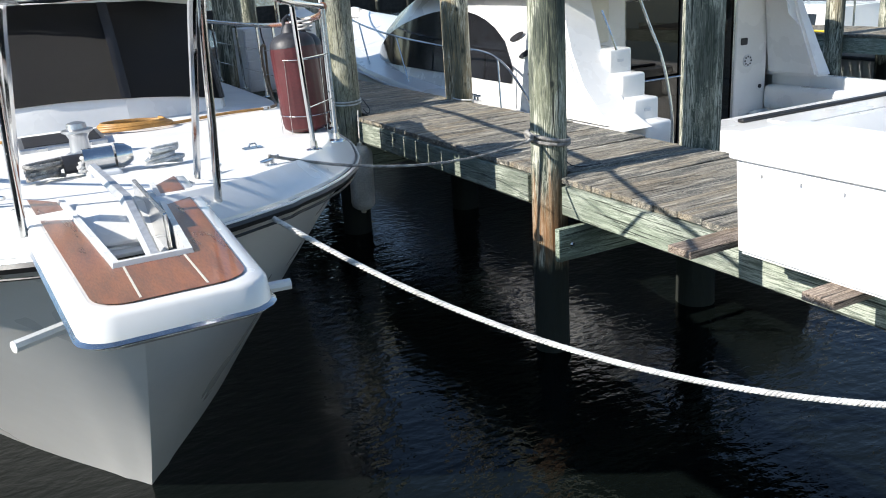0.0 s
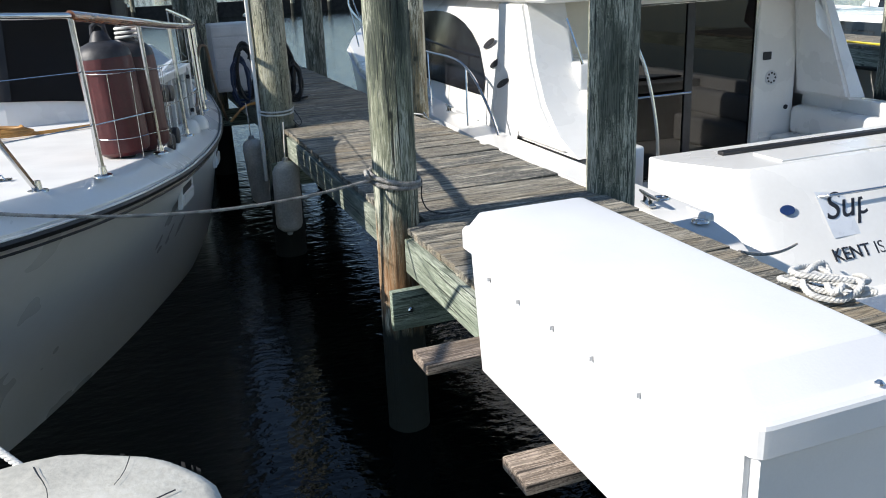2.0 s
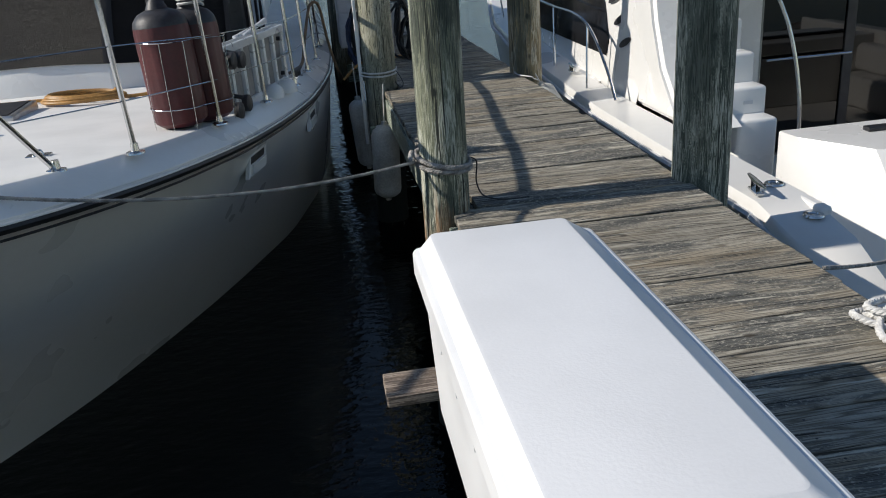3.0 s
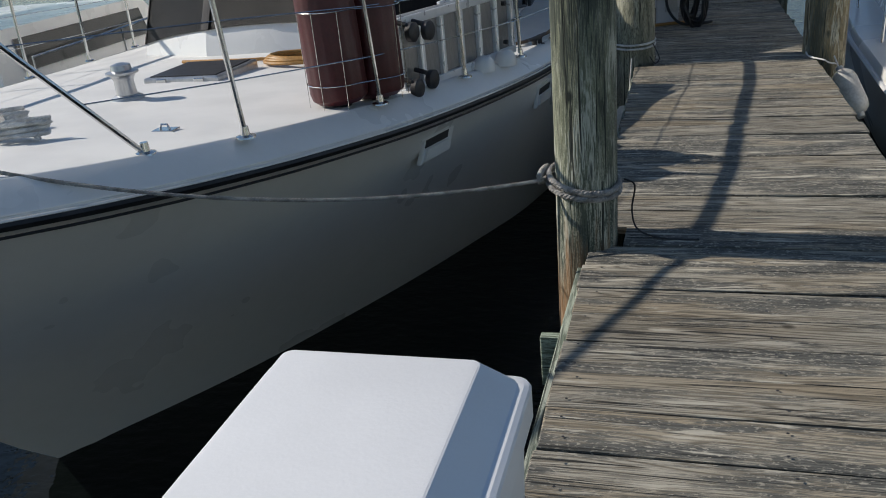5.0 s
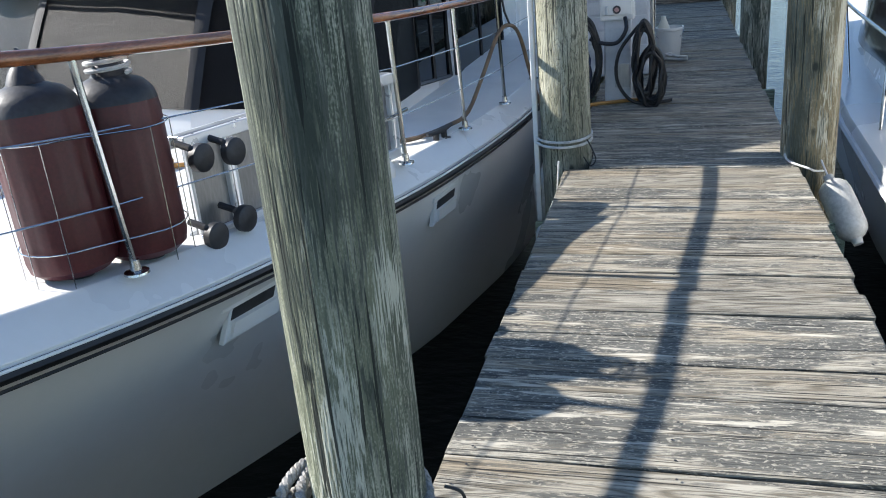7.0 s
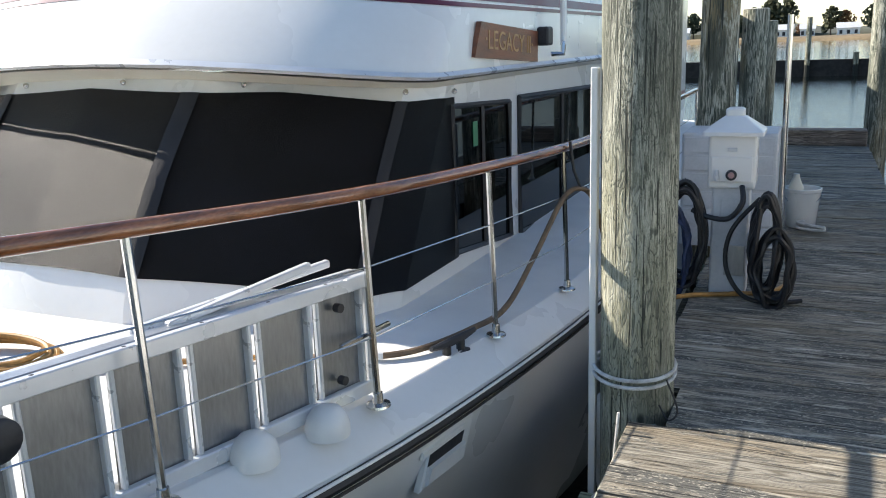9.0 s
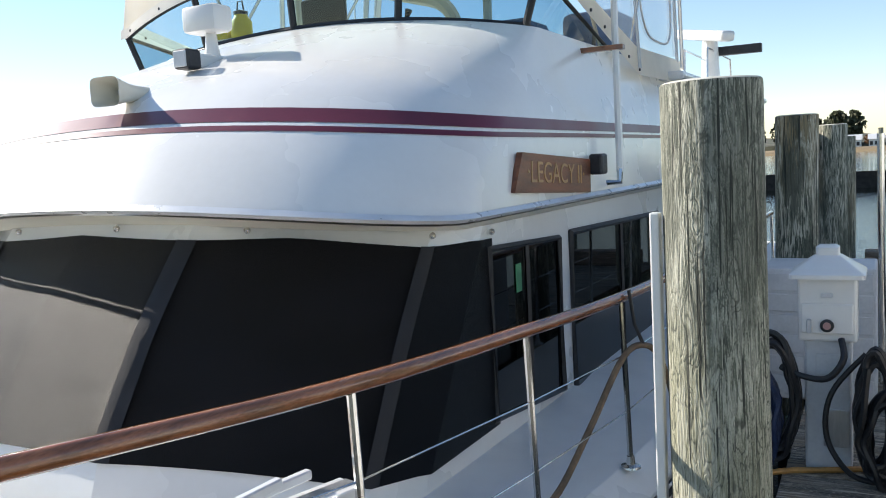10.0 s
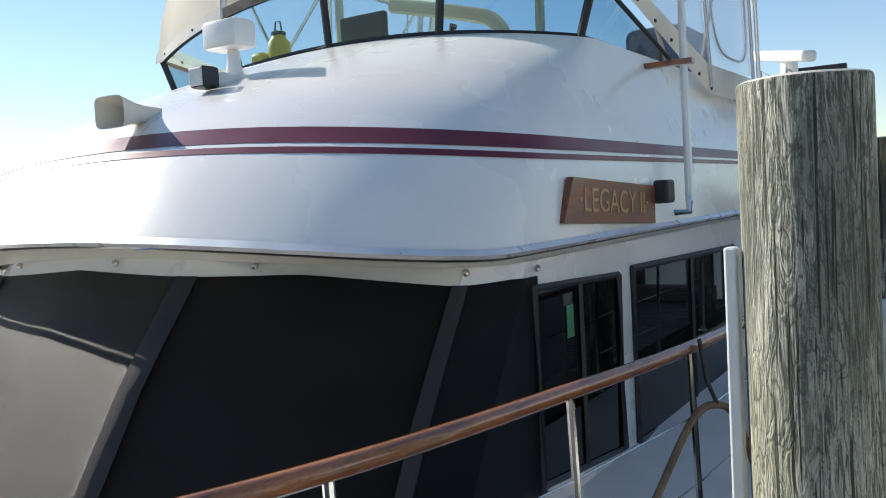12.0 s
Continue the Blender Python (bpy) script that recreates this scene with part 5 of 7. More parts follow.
for k, (x, y) in enumerate(((-3.02, 0.1), (-2.47, 0.03), (-2.83, 0.30), (-2.76, 0.12))):
    rnd = random.Random(k + 3)
    pts = curve_points([at_deck(x + 0.10 * math.cos(a * 1.9) + rnd.uniform(-0.02, 0.02), y + 0.09 * math.sin(a * 2.1) + rnd.uniform(-0.02, 0.02), 0.02 + 0.006 * a) for a in range(14)], 4)
    tagged(part("mooring_line", rope_mesh(pts, 0.011), ROPE_WHITE if k else ROPE_GREY, None, smooth=True), "loose white mooring line heaped on the foredeck", "rope", "ropes on the foredeck")

# ---- things lying on the yacht ----
def big_fender(name, at, tilt):
    """A ribbed vinyl fender standing on end, with dark moulded ends and an eye."""
    f0 = thing(name, "large maroon ribbed vinyl fender standing by the rail", "fender", "fenders by the rail", at=(0, 0, 0))
    f0.matrix_world = Matrix.Translation(at) @ tilt
    rows = []
    for r, z in ((0.11, 0.03), (0.142, 0.055), (0.15, 0.09), (0.15, 0.3), (0.15, 0.54), (0.146, 0.58)):
        rows.append([Vector(((r - (0.005 if k % 5 == 0 and 0.07 < z < 0.57 else 0)) * math.cos(k * math.tau / 60), (r - (0.005 if k % 5 == 0 and 0.07 < z < 0.57 else 0)) * math.sin(k * math.tau / 60), z)) for k in range(60)])
    v, f = loft(rows, True, True)
    put("body", mesh_of(v, f, True, 35), MAROON, f0, "maroon ribbed body")
    part("end", lathe([(0.148, 0.575), (0.14, 0.61), (0.11, 0.645), (0.06, 0.665), (0.045, 0.70), (0.03, 0.72)], 26), DARK_PLASTIC, f0, "black moulded end", True)
    part("foot", lathe([(0.05, 0.0), (0.06, 0.02), (0.112, 0.035)], 20), DARK_PLASTIC, f0, "black moulded foot", True)
    part("eye", tube_mesh([(-0.035, 0, 0.70), (-0.03, 0, 0.745), (0.0, 0, 0.765), (0.03, 0, 0.745), (0.035, 0, 0.70)], 0.013, 8), DARK_PLASTIC, f0, "rope eye", True)
    return f0


F1 = at_deck(-1.36, 1.03, -0.012)
F2 = at_deck(-1.24, 1.27, -0.012)
big_fender("fender", F1, pose(0, 0, 0, -2, -3))
big_fender("fender", F2, pose(0, 0, 0, -2, -2))
tagged(part("rope_coil", tube_mesh(curve_points([F2 + Vector((0.07 * math.cos(a), 0.07 * math.sin(a), 0.675 + 0.004 * a)) for a in np.arange(0, 20, 0.7)], 3), 0.008, 6), ROPE_WHITE, None, smooth=True), "small coil of white cord on the fender's top", "rope")
basket = thing("fender_basket", "thin steel wire basket holding two fenders", "rack")
for h, r in ((0.14, 0.160), (0.5, 0.160)):
    ring = []
    for c, a0, a1 in ((F1, 150, 330), (F2, -30, 150)):
        ring += [c + Vector((r * math.cos(radians(a)), r * math.sin(radians(a)), h)) for a in range(a0, a1 + 1, 15)]
    part("hoop", tube_mesh(ring, 0.0027, 6, True), STEEL, basket, "steel wire hoop")
for c, angs in ((F1, (170, 215, 260, 305)), (F2, (-20, 25, 70, 115))):
    for a in angs:
        part("upright", tube_mesh([c + Vector((0.164 * math.cos(radians(a)), 0.164 * math.sin(radians(a)), z)) for z in (0.02, 0.5)], 0.0018, 6), STEEL, basket, "steel wire upright")

# folding aluminium gangway on its side, leaning on the stanchions
gang = thing("gangway", "folded aluminium gangway with black wheels leaning on the rail", "gangway")
GA, GB = Vector((-1.17, 1.50, 0)), Vector((-0.805, 2.94, 0))
gd = (GB - GA).normalized()
gn = Vector((gd.y, -gd.x, 0))
gl = (GB - GA).length


def gp(u, z, o=0.0):
    """A place on the gangway: along it, up, and out from it."""
    p = GA + gd * u + gn * o
    return Vector((p.x, p.y, 0.295 - 0.02 * u + 0.86 * z))


def bar(u0, z0, u1, z1, o, wide, deep, name, lab, mt=None):
    a, b = gp(u0, z0, o), gp(u1, z1, o)
    x = (b - a).normalized()
    z = gn.cross(x).normalized() * -1
    m = Matrix((x, gn, z)).transposed().to_4x4()
    m.translation = a
    return part(name, block(0, (b - a).length, -deep / 2, deep / 2, -wide / 2, wide / 2, 0.004, 1), mt or ALU, gang, lab, at=m)


for o in (0.0, -0.07):
    bar(0, 0.475, gl, 0.475, o, 0.05, 0.03, "rail", "aluminium side rail", BRIGHT)
    bar(0, 0.02, gl, 0.02, o, 0.05, 0.03, "rail", "aluminium side rail", BRIGHT)
bar(0, 0.503, gl, 0.503, -0.035, 0.008, 0.05, "channel", "aluminium channel between the rails")
for k in range(6):
    u = 0.015 + k * (gl - 0.02) / 6
    w = (gl - 0.02) / 6
    bar(u, 0.247, u + w - 0.034, 0.247, -0.022, 0.40, 0.006, "tread", "smooth aluminium panel", DULL_ALU)
    for du, dp in ((0.006, 0.02), (w - 0.036, 0.03)):
        bar(u + du, 0.046, u + du, 0.448, -0.008, 0.016, dp, "flange", "bright folded flange", BRIGHT)
    bar(u + w - 0.016, 0.046, u + w - 0.016, 0.448, -0.05, 0.014, 0.02, "rung", "aluminium rung", BRIGHT)
    part("rivet", lathe([(0.008, 0), (0.006, 0.004), (0.0, 0.005)], 8, at=gp(u + 0.05, 0.5, 0.0)), DARK_PLASTIC, gang)
bar(gl - 0.01, 0.0, gl - 0.01, 0.5, -0.03, 0.03, 0.08, "end_frame", "aluminium end frame", BRIGHT)
for z in (0.10, 0.40):
    part("latch", tube_mesh([gp(gl - 0.16, z, 0.0), gp(gl - 0.16, z, 0.025)], 0.016, 10), DARK_PLASTIC, gang, "dark latch knob", True)
bar(gl - 0.18, 0.25, gl + 0.07, 0.27, 0.03, 0.018, 0.018, "stay", "steel stay", STEEL)
bar(0.72, 0.505, gl - 0.22, 0.575, -0.05, 0.026, 0.025, "hand_post", "loose aluminium tube", BRIGHT)
bar(0.62, 0.505, gl - 0.1, 0.55, -0.085, 0.026, 0.025, "hand_post", "loose aluminium tube", BRIGHT)
for u, z in ((0.0, 0.42), (0.17, 0.40), (0.0, 0.06), (0.17, 0.08)):
    wh = part("wheel", tube_mesh([gp(u, z, 0.07), gp(u, z, 0.076), gp(u, z, 0.106), gp(u, z, 0.112)], [0.046, 0.054, 0.054, 0.046], 20), DARK_PLASTIC, gang, "black rubber wheel", True)
    part("caster", tube_mesh([gp(u - 0.035, z + 0.07, 0.0), gp(u - 0.03, z + 0.05, 0.07), gp(u, z, 0.09)], 0.014, 8), DARK_PLASTIC, gang, "black caster arm", True)

# hoses
def hose_spot(k, a):
    p = at_deck(-2.25 + 0.30 * math.cos(a) * (1 - 0.007 * k), 2.55 + 0.21 * math.sin(a) * (1 - 0.007 * k))
    return p + Vector((0, 0, 0.014 + 0.0014 * k + 0.005 * (1 + math.sin(k))))


hs = thing("garden_hose", "tan garden hose lying in a loose coil on the foredeck", "hose")
part("coil", tube_mesh(curve_points([hose_spot(k, a) for k, a in enumerate(np.arange(0, 26, 0.8))], 4), 0.0125, 8), HOSE_TAN, hs, "tan coiled hose", True)
part("run", tube_mesh(curve_points([at_deck(x, y, 0.014) for x, y in ((-3.35, 2.75), (-3.1, 2.7), (-2.8, 2.66), (-2.5, 2.68), (-2.2, 2.5), (-1.9, 2.6), (-1.55, 2.9), (-1.3, 3.08), (-1.03, 3.22))], 8), 0.0125, 8), HOSE_TAN, hs, "tan hose", True)
hs2 = thing("water_hose", "brown water hose looped over the hand rail", "hose")
part("run", tube_mesh(curve_points([(-0.98, 3.26, 0.245), (-0.85, 3.42, 0.235), (-0.75, 3.75, 0.225), (-0.69, 4.05, 0.24), (-0.64, 4.35, 0.42), (-0.57, 4.62, 0.66), (-0.5, 4.72, 0.7), (-0.46, 4.85, 0.6), (-0.42, 5.0, 0.3), (-0.36, 5.1, 0.02), (-0.30, 5.3, -0.15)], 8), 0.014, 8), HOSE_BROWN, hs2, "brown hose", True)
part("coupling", tube_mesh([(-1.03, 3.24, 0.247), (-0.95, 3.29, 0.243)], 0.018, 8), GELCOAT, hs2, "white hose coupling")
part("strap", tube_mesh([(-0.545, 4.66, 0.95), (-0.53, 4.68, 0.8), (-0.5, 4.71, 0.7)], 0.008, 6), DARK_PLASTIC, hs2, "black strap")

# mooring lines to the pilings
def sag_line(a, b, drop, n=24, reach=1.0):
    a, b = Vector(a), Vector(b)
    return [a + (b - a) * q - Vector((0, 0, drop * 4 * q * (1 - q))) for q in (reach * k / n for k in range(n + 1))]


tagged(part("bow_line", rope_mesh(sag_line(BOW_CLEAT + Vector((0, 0, 0.05)), (P2[0] - 0.15, P2[1] - 0.05, 0.275), 0.105, 30), 0.0078, pitch=0.04), ROPE_GREY, None, smooth=True), "grey laid bow line from the yacht to a piling", "rope", "mooring lines")
tagged(part("dock_line", rope_mesh([at_deck(-2.52, -0.88, 0.02)] + sag_line((-2.43, -1.02, 0.575), (-0.705, -3.046, -0.055), 0.232, 30, 1.18), 0.011, pitch=0.05), ROPE_WHITE, None, smooth=True), "white laid dock line sagging over the water", "rope", "mooring lines")
for k in range(2):
    ringp = [(P2[0] + (0.136 - 0.002 * k) * math.cos(a) - 0.004, P2[1] + 0.136 * math.sin(a), 0.238 + 0.030 * k + (0.022 + 0.008 * k) * math.cos(a - 2.6)) for a in (math.tau * i / 36 for i in range(37))]
    tagged(part("rope_loop", rope_mesh(ringp, 0.0125, pitch=0.045), ROPE_GREY, None, smooth=True), "grey rope loop round the piling", "rope", "loops round the pilings")
tagged(part("rope_eye", rope_mesh(curve_points([(P2[0] - 0.17, P2[1] - 0.06, 0.285), (P2[0] - 0.165, P2[1] - 0.02, 0.30), (P2[0] - 0.15, P2[1] + 0.04, 0.30), (P2[0] - 0.145, P2[1] + 0.03, 0.262), (P2[0] - 0.168, P2[1] - 0.05, 0.268)], 5), 0.013, pitch=0.045), ROPE_GREY, None, smooth=True), "spliced rope eye at the piling", "rope", "loops round the pilings")
tagged(part("cord_end", tube_mesh(curve_points([(0.13, 0.25, 0.23), (0.17, 0.26, 0.2), (0.16, 0.24, 0.1), (0.19, 0.2, 0.03), (0.3, 0.17, 0.008), (0.42, 0.17, 0.008)], 6), 0.004, 6), CABLE_BLACK, None, smooth=True), "thin dark cord end trailing onto the decking", "cord")

# ---- along the pier ----
strip = tagged(part("guard_strip", block(P3[0] - 0.185, P3[0] - 0.155, P3[1] - 0.06, P3[1] - 0.02, -0.5, 1.35, 0.006), GELCOAT, None), "long white plastic guard strip tied to the piling", "guard strip")
for z, m in ((0.13, ROPE_WHITE), (0.16, ROPE_WHITE)):
    ringp = [(P3[0] + 0.165 * math.cos(a) - 0.01, P3[1] + 0.165 * math.sin(a), z + 0.015 * math.sin(a)) for a in (math.tau * i / 28 for i in range(29))]
    tagged(part("rope_loop", rope_mesh(ringp, 0.008, pitch=0.03), m, None, smooth=True), "thin white rope loop round the piling", "rope", "loops round the pilings")
tagged(part("cord_end", tube_mesh(curve_points([(0.12, 3.62, 0.15), (0.17, 3.58, 0.05), (0.14, 3.56, -0.02 + 0.03), (0.1, 3.58, 0.06)], 6), 0.004, 6), CABLE_BLACK, None), "thin dark cord hanging from the piling", "cord")


def hanging_fender(at, length, r, tilt=0.0):
    """A white sausage fender hung by its eye."""
    f0 = thing("hanging_fender", "worn white vinyl fender hung at the pier's edge", "fender", "white fenders")
    f0.matrix_world = Matrix.Translation(at) @ pose(0, 0, 0, 0, tilt)
    part("body", lathe([(0.025, -0.03), (0.03, 0.0), (r * 0.6, 0.012), (r * 0.9, 0.04), (r, 0.08), (r, length - 0.08), (r * 0.9, length - 0.04), (r * 0.6, length - 0.012), (0.03, length), (0.025, length + 0.03)], 24), FENDER_WHITE, f0, "stained white body", True)
    part("lanyard", tube_mesh([(0, 0, length + 0.02), (0.01, 0.02, length + 0.35)], 0.006, 6), ROPE_WHITE, f0, "white lanyard")
    return f0


hanging_fender((-0.07, 3.40, -0.93), 0.66, 0.122, 2)
hanging_fender((-0.17, 4.2, -0.84), 0.66, 0.10, -4)
slung = hanging_fender((1.56, 3.42, -0.43), 0.36, 0.085, 3)
slung.matrix_world = Matrix.Translation((1.55, 3.36, -0.36)) @ pose(0, 0, 0, -38, -24)
tagged(part("fender_line", tube_mesh(curve_points([(1.21, 3.7, 0.02), (1.22, 3.58, 0.012), (1.3, 3.45, 0.01), (1.34, 3.5, -0.02), (1.4, 3.6, -0.05)], 6), 0.006, 6), ROPE_WHITE, None), "thin white line from a fender to the piling", "rope")

# power pedestal
ped = thing("power_pedestal", "white marina power pedestal with pitched cap and sockets", "pedestal")
PX, PY = 0.19, 5.43
part("column", block(PX - 0.1, PX + 0.1, PY - 0.09, PY + 0.09, 0.0, 0.70, 0.012), GREY_PLASTIC, ped, "white square column")
head = part("head", block(PX - 0.125, PX + 0.125, PY - 0.11, PY + 0.12, 0.62, 0.92, 0.012), GELCOAT, ped, "white socket head")
capm = loft([rect(PX - 0.16, PX + 0.16, PY - 0.15, PY + 0.16, 0.915, 0.02), rect(PX - 0.16, PX + 0.16, PY - 0.15, PY + 0.16, 0.935, 0.02), rect(PX - 0.06, PX + 0.06, PY - 0.05, PY + 0.05, 1.01, 0.012), rect(PX - 0.05, PX + 0.05, PY - 0.045, PY + 0.045, 1.015, 0.012), rect(PX - 0.05, PX + 0.05, PY - 0.045, PY + 0.045, 1.05, 0.012), rect(PX - 0.035, PX + 0.035, PY - 0.03, PY + 0.03, 1.06, 0.01)], True, True)
put("cap", mesh_of(*capm, True, 30), GELCOAT, ped, "white pitched cap")
part("flap", block(PX - 0.11, PX + 0.11, PY - 0.125, PY - 0.111, 0.66, 0.80, 0.006), GELCOAT, head, "white hinged flap")
part("latch", block(PX - 0.025, PX + 0.025, PY - 0.132, PY - 0.12, 0.83, 0.85, 0.003), GREY_PLASTIC, head, "grey latch")
part("socket_ring", lathe([(0.03, 0), (0.03, 0.008), (0.02, 0.012)], 16), DARK_PLASTIC, head, "dark socket ring", at=Matrix.Translation((PX, PY - 0.126, 0.70)) @ pose(0, 0, 0, 90))
part("socket_face", lathe([(0.019, 0), (0.017, 0.016)], 14), mat("socket_face_red", (0.55, 0.32, 0.3), 0.4, bump=0.02), head, "pale red socket face", at=Matrix.Translation((PX, PY - 0.126, 0.70)) @ pose(0, 0, 0, 90))
part("lever", block(PX - 0.085, PX - 0.065, PY - 0.15, PY - 0.13, 0.665, 0.73, 0.004), GREY_PLASTIC, head, "grey breaker lever")
plate = part("plate", block(PX - 0.02, PX + 0.09, PY - 0.098, PY - 0.09, 0.12, 0.30, 0.004), ALU, ped, "metal cover plate")
part("window", block(PX - 0.05, PX + 0.06, PY - 0.097, PY - 0.091, 0.46, 0.56, 0.003), GREY_PLASTIC, ped, "pale meter window")


def coil(name, c, rx, rz, turns, r, material, label, seed, lean=0.0):
    rnd = random.Random(seed)
    pts = []
    for k in range(turns * 12):
        a = k * math.tau / 12
        w = rnd.uniform(-1, 1)
        pts.append((c[0] + (rx + 0.02 * w) * math.sin(a), c[1] - 0.03 - 0.012 * (k / 12) + 0.012 * w, c[2] + (rz + 0.035 * math.sin(k * 0.37)) * math.cos(a) - 0.02 * abs(math.sin(a)) + lean * math.sin(a)))
    return tagged(part(name, tube_mesh(curve_points(pts, 3), r, 6), material, None, smooth=True), label, "cable", "cables at the pedestal")


coil("power_cable", (PX + 0.2, PY - 0.12, 0.33), 0.065, 0.26, 10, 0.014, CABLE_BLACK, "coiled black shore power cable hung on the pedestal", 2)
coil("power_cable", (PX + 0.25, PY - 0.15, 0.22), 0.085, 0.19, 8, 0.014, CABLE_BLACK, "coiled black shore power cable lying against the pedestal", 3)
coil("power_cable", (PX - 0.24, PY - 0.06, 0.36), 0.10, 0.27, 8, 0.014, CABLE_BLACK, "coiled black shore power cable behind the piling", 5)
coil("power_cable", (PX - 0.3, PY - 0.1, 0.26), 0.09, 0.24, 5, 0.014, CABLE_BLUE, "coiled dark blue cable behind the piling", 7)
tagged(part("power_lead", tube_mesh(curve_points([(PX + 0.06, PY - 0.13, 0.64), (PX + 0.07, PY - 0.2, 0.56), (PX + 0.0, PY - 0.2, 0.47), (PX - 0.12, PY - 0.16, 0.47), (PX - 0.2, PY - 0.14, 0.5)], 6), 0.015, 8), CABLE_BLACK, None, smooth=True), "thick black lead plugged into the pedestal", "cable", "cables at the pedestal")
tagged(part("power_lead", tube_mesh(curve_points([(PX + 0.16, PY - 0.14, 0.58), (PX + 0.02, PY - 0.18, 0.4), (PX + 0.0, PY - 0.2, 0.2), (PX + 0.1, PY - 0.24, 0.05), (PX + 0.25, PY - 0.22, 0.02), (PX + 0.4, PY - 0.18, 0.03)], 6), 0.013, 8), CABLE_BLACK, None, smooth=True), "black lead looping down to the decking", "cable", "cables at the pedestal")
tagged(part("deck_hose", tube_mesh(curve_points([(-0.3, 5.0, -0.12), (-0.14, 5.1, 0.0), (0.0, 5.22, 0.018), (0.2, 5.3, 0.02), (0.42, 5.42, 0.018), (0.5, 5.6, 0.018)], 6), 0.014, 8), HOSE_TAN, None, smooth=True), "tan hose lying over the pier's edge", "hose")
lockr = thing("dock_locker", "tall pale grey locker standing on the pier", "locker")
part("body", block(-0.24, 0.385, 6.5, 7.0, 0.0, 0.80, 0.015), GREY_PLASTIC, lockr, "pale grey ribbed body")
for k in range(6):
    part("slat", block(-0.22, 0.365, 6.488, 6.502, 0.04 + 0.125 * k, 0.145 + 0.125 * k, 0.004), GREY_PLASTIC, lockr)
pole = tagged(part("steel_pole", tube_mesh([(0.415, 7.0, 0.0), (0.40, 7.0, 1.57)], 0.022, 10), STEEL, None, smooth=True), "upright polished steel pole on the pier", "pole")
bkt = thing("bucket", "white plastic bucket holding a bottle", "bucket")
bp = [(0.10, 0.0), (0.105, 0.01), (0.128, 0.27), (0.137, 0.275), (0.137, 0.3), (0.127, 0.3), (0.12, 0.26), (0.098, 0.03)]
part("pail", lathe(bp, 22, at=(0.55, 7.35, 0)), GELCOAT, bkt, "white plastic pail", True)
part("handle", tube_mesh([(0.55 + 0.137 * math.cos(a), 7.35 - 0.1 * math.sin(a), 0.27 - 0.09 * math.sin(a)) for a in (math.pi * k / 12 for k in range(13))], 0.003, 5), STEEL, bkt, "wire handle")
tagged(part("bottle", lathe([(0.05, 0.04), (0.055, 0.06), (0.055, 0.3), (0.03, 0.36), (0.022, 0.38), (0.022, 0.40)], 16, at=(0.5, 7.37, 0)), CREAM, None, smooth=True), "pale plastic bottle standing in the bucket", "bottle")
rnd = random.Random(8)
tagged(part("rope_pile", rope_mesh(curve_points([(0.62 + 0.1 * math.cos(a * 1.3), 7.15 + 0.08 * math.sin(a * 1.1), 0.015 + 0.004 * a) for a in range(14)], 4), 0.01), ROPE_WHITE, None, smooth=True), "small pile of white rope by the bucket", "rope")
tagged(part("end_beam", block(0.2, 1.25, 12.45, 12.75, 0.0, 0.2, 0.015), PLANK_NEW, None), "pale timber beam across the pier's end", "beam")
# loose white line on the pier's edge
pts = [(1.2 + 0.11 * math.cos(a * 2.2) * (1 + 0.3 * math.sin(a)), -1.68 + 0.14 * math.sin(a * 1.7), 0.02 + 0.012 * (k % 4) + 0.0015 * k) for k, a in enumerate(np.arange(0, 13, 0.55))]
tagged(part("dock_line", rope_mesh(curve_points(pts + [(1.32, -1.75, 0.06), (1.6, -1.5, -0.05), (2.1, -1.0, -0.3)], 5), 0.013, pitch=0.05), ROPE_WHITE, None, smooth=True), "white dock line piled on the pier's edge", "rope", "mooring lines")
tagged(part("stern_line", rope_mesh(sag_line((1.3, -1.05, -0.02), (3.2, 0.55, -0.75), 0.04), 0.009, pitch=0.03), ROPE_GREY, None, smooth=True), "thin grey stern line to the cruiser", "rope", "mooring lines")

# ---- the other cruiser, moored across the pier with its stern to the walkway ----
CX0, CX1 = 1.84, 6.6
cruiser = thing("sport_cruiser", "white sport cruiser with open cockpit and dark glass door", "cruiser")
CE = [(-0.35, 0.06), (0.0, 0.0), (6.0, 0.0), (8.0, 0.12), (10.0, 0.5), (11.5, 1.05), (12.8, 1.75), (13.6, 2.38)]


def side_line(z, inset=0.0, rise=0.0):
    """The port hull line at a height, from the stern forward."""
    ys = [-0.35, 0.0, 0.5, 1.2, 2.2, 3.2, 4.2, 5.5, 7, 8, 9, 10, 11, 12, 12.8, 13.3, 13.6]
    return [Vector((CX0 + inset + interp(CE, y), y, z + rise * max(0.0, y - 3) ** 1.4 * 0.03 - (0.35 * ((0.4 - y) / 0.75) ** 2 if y < 0.4 and rise else 0.0))) for y in ys]


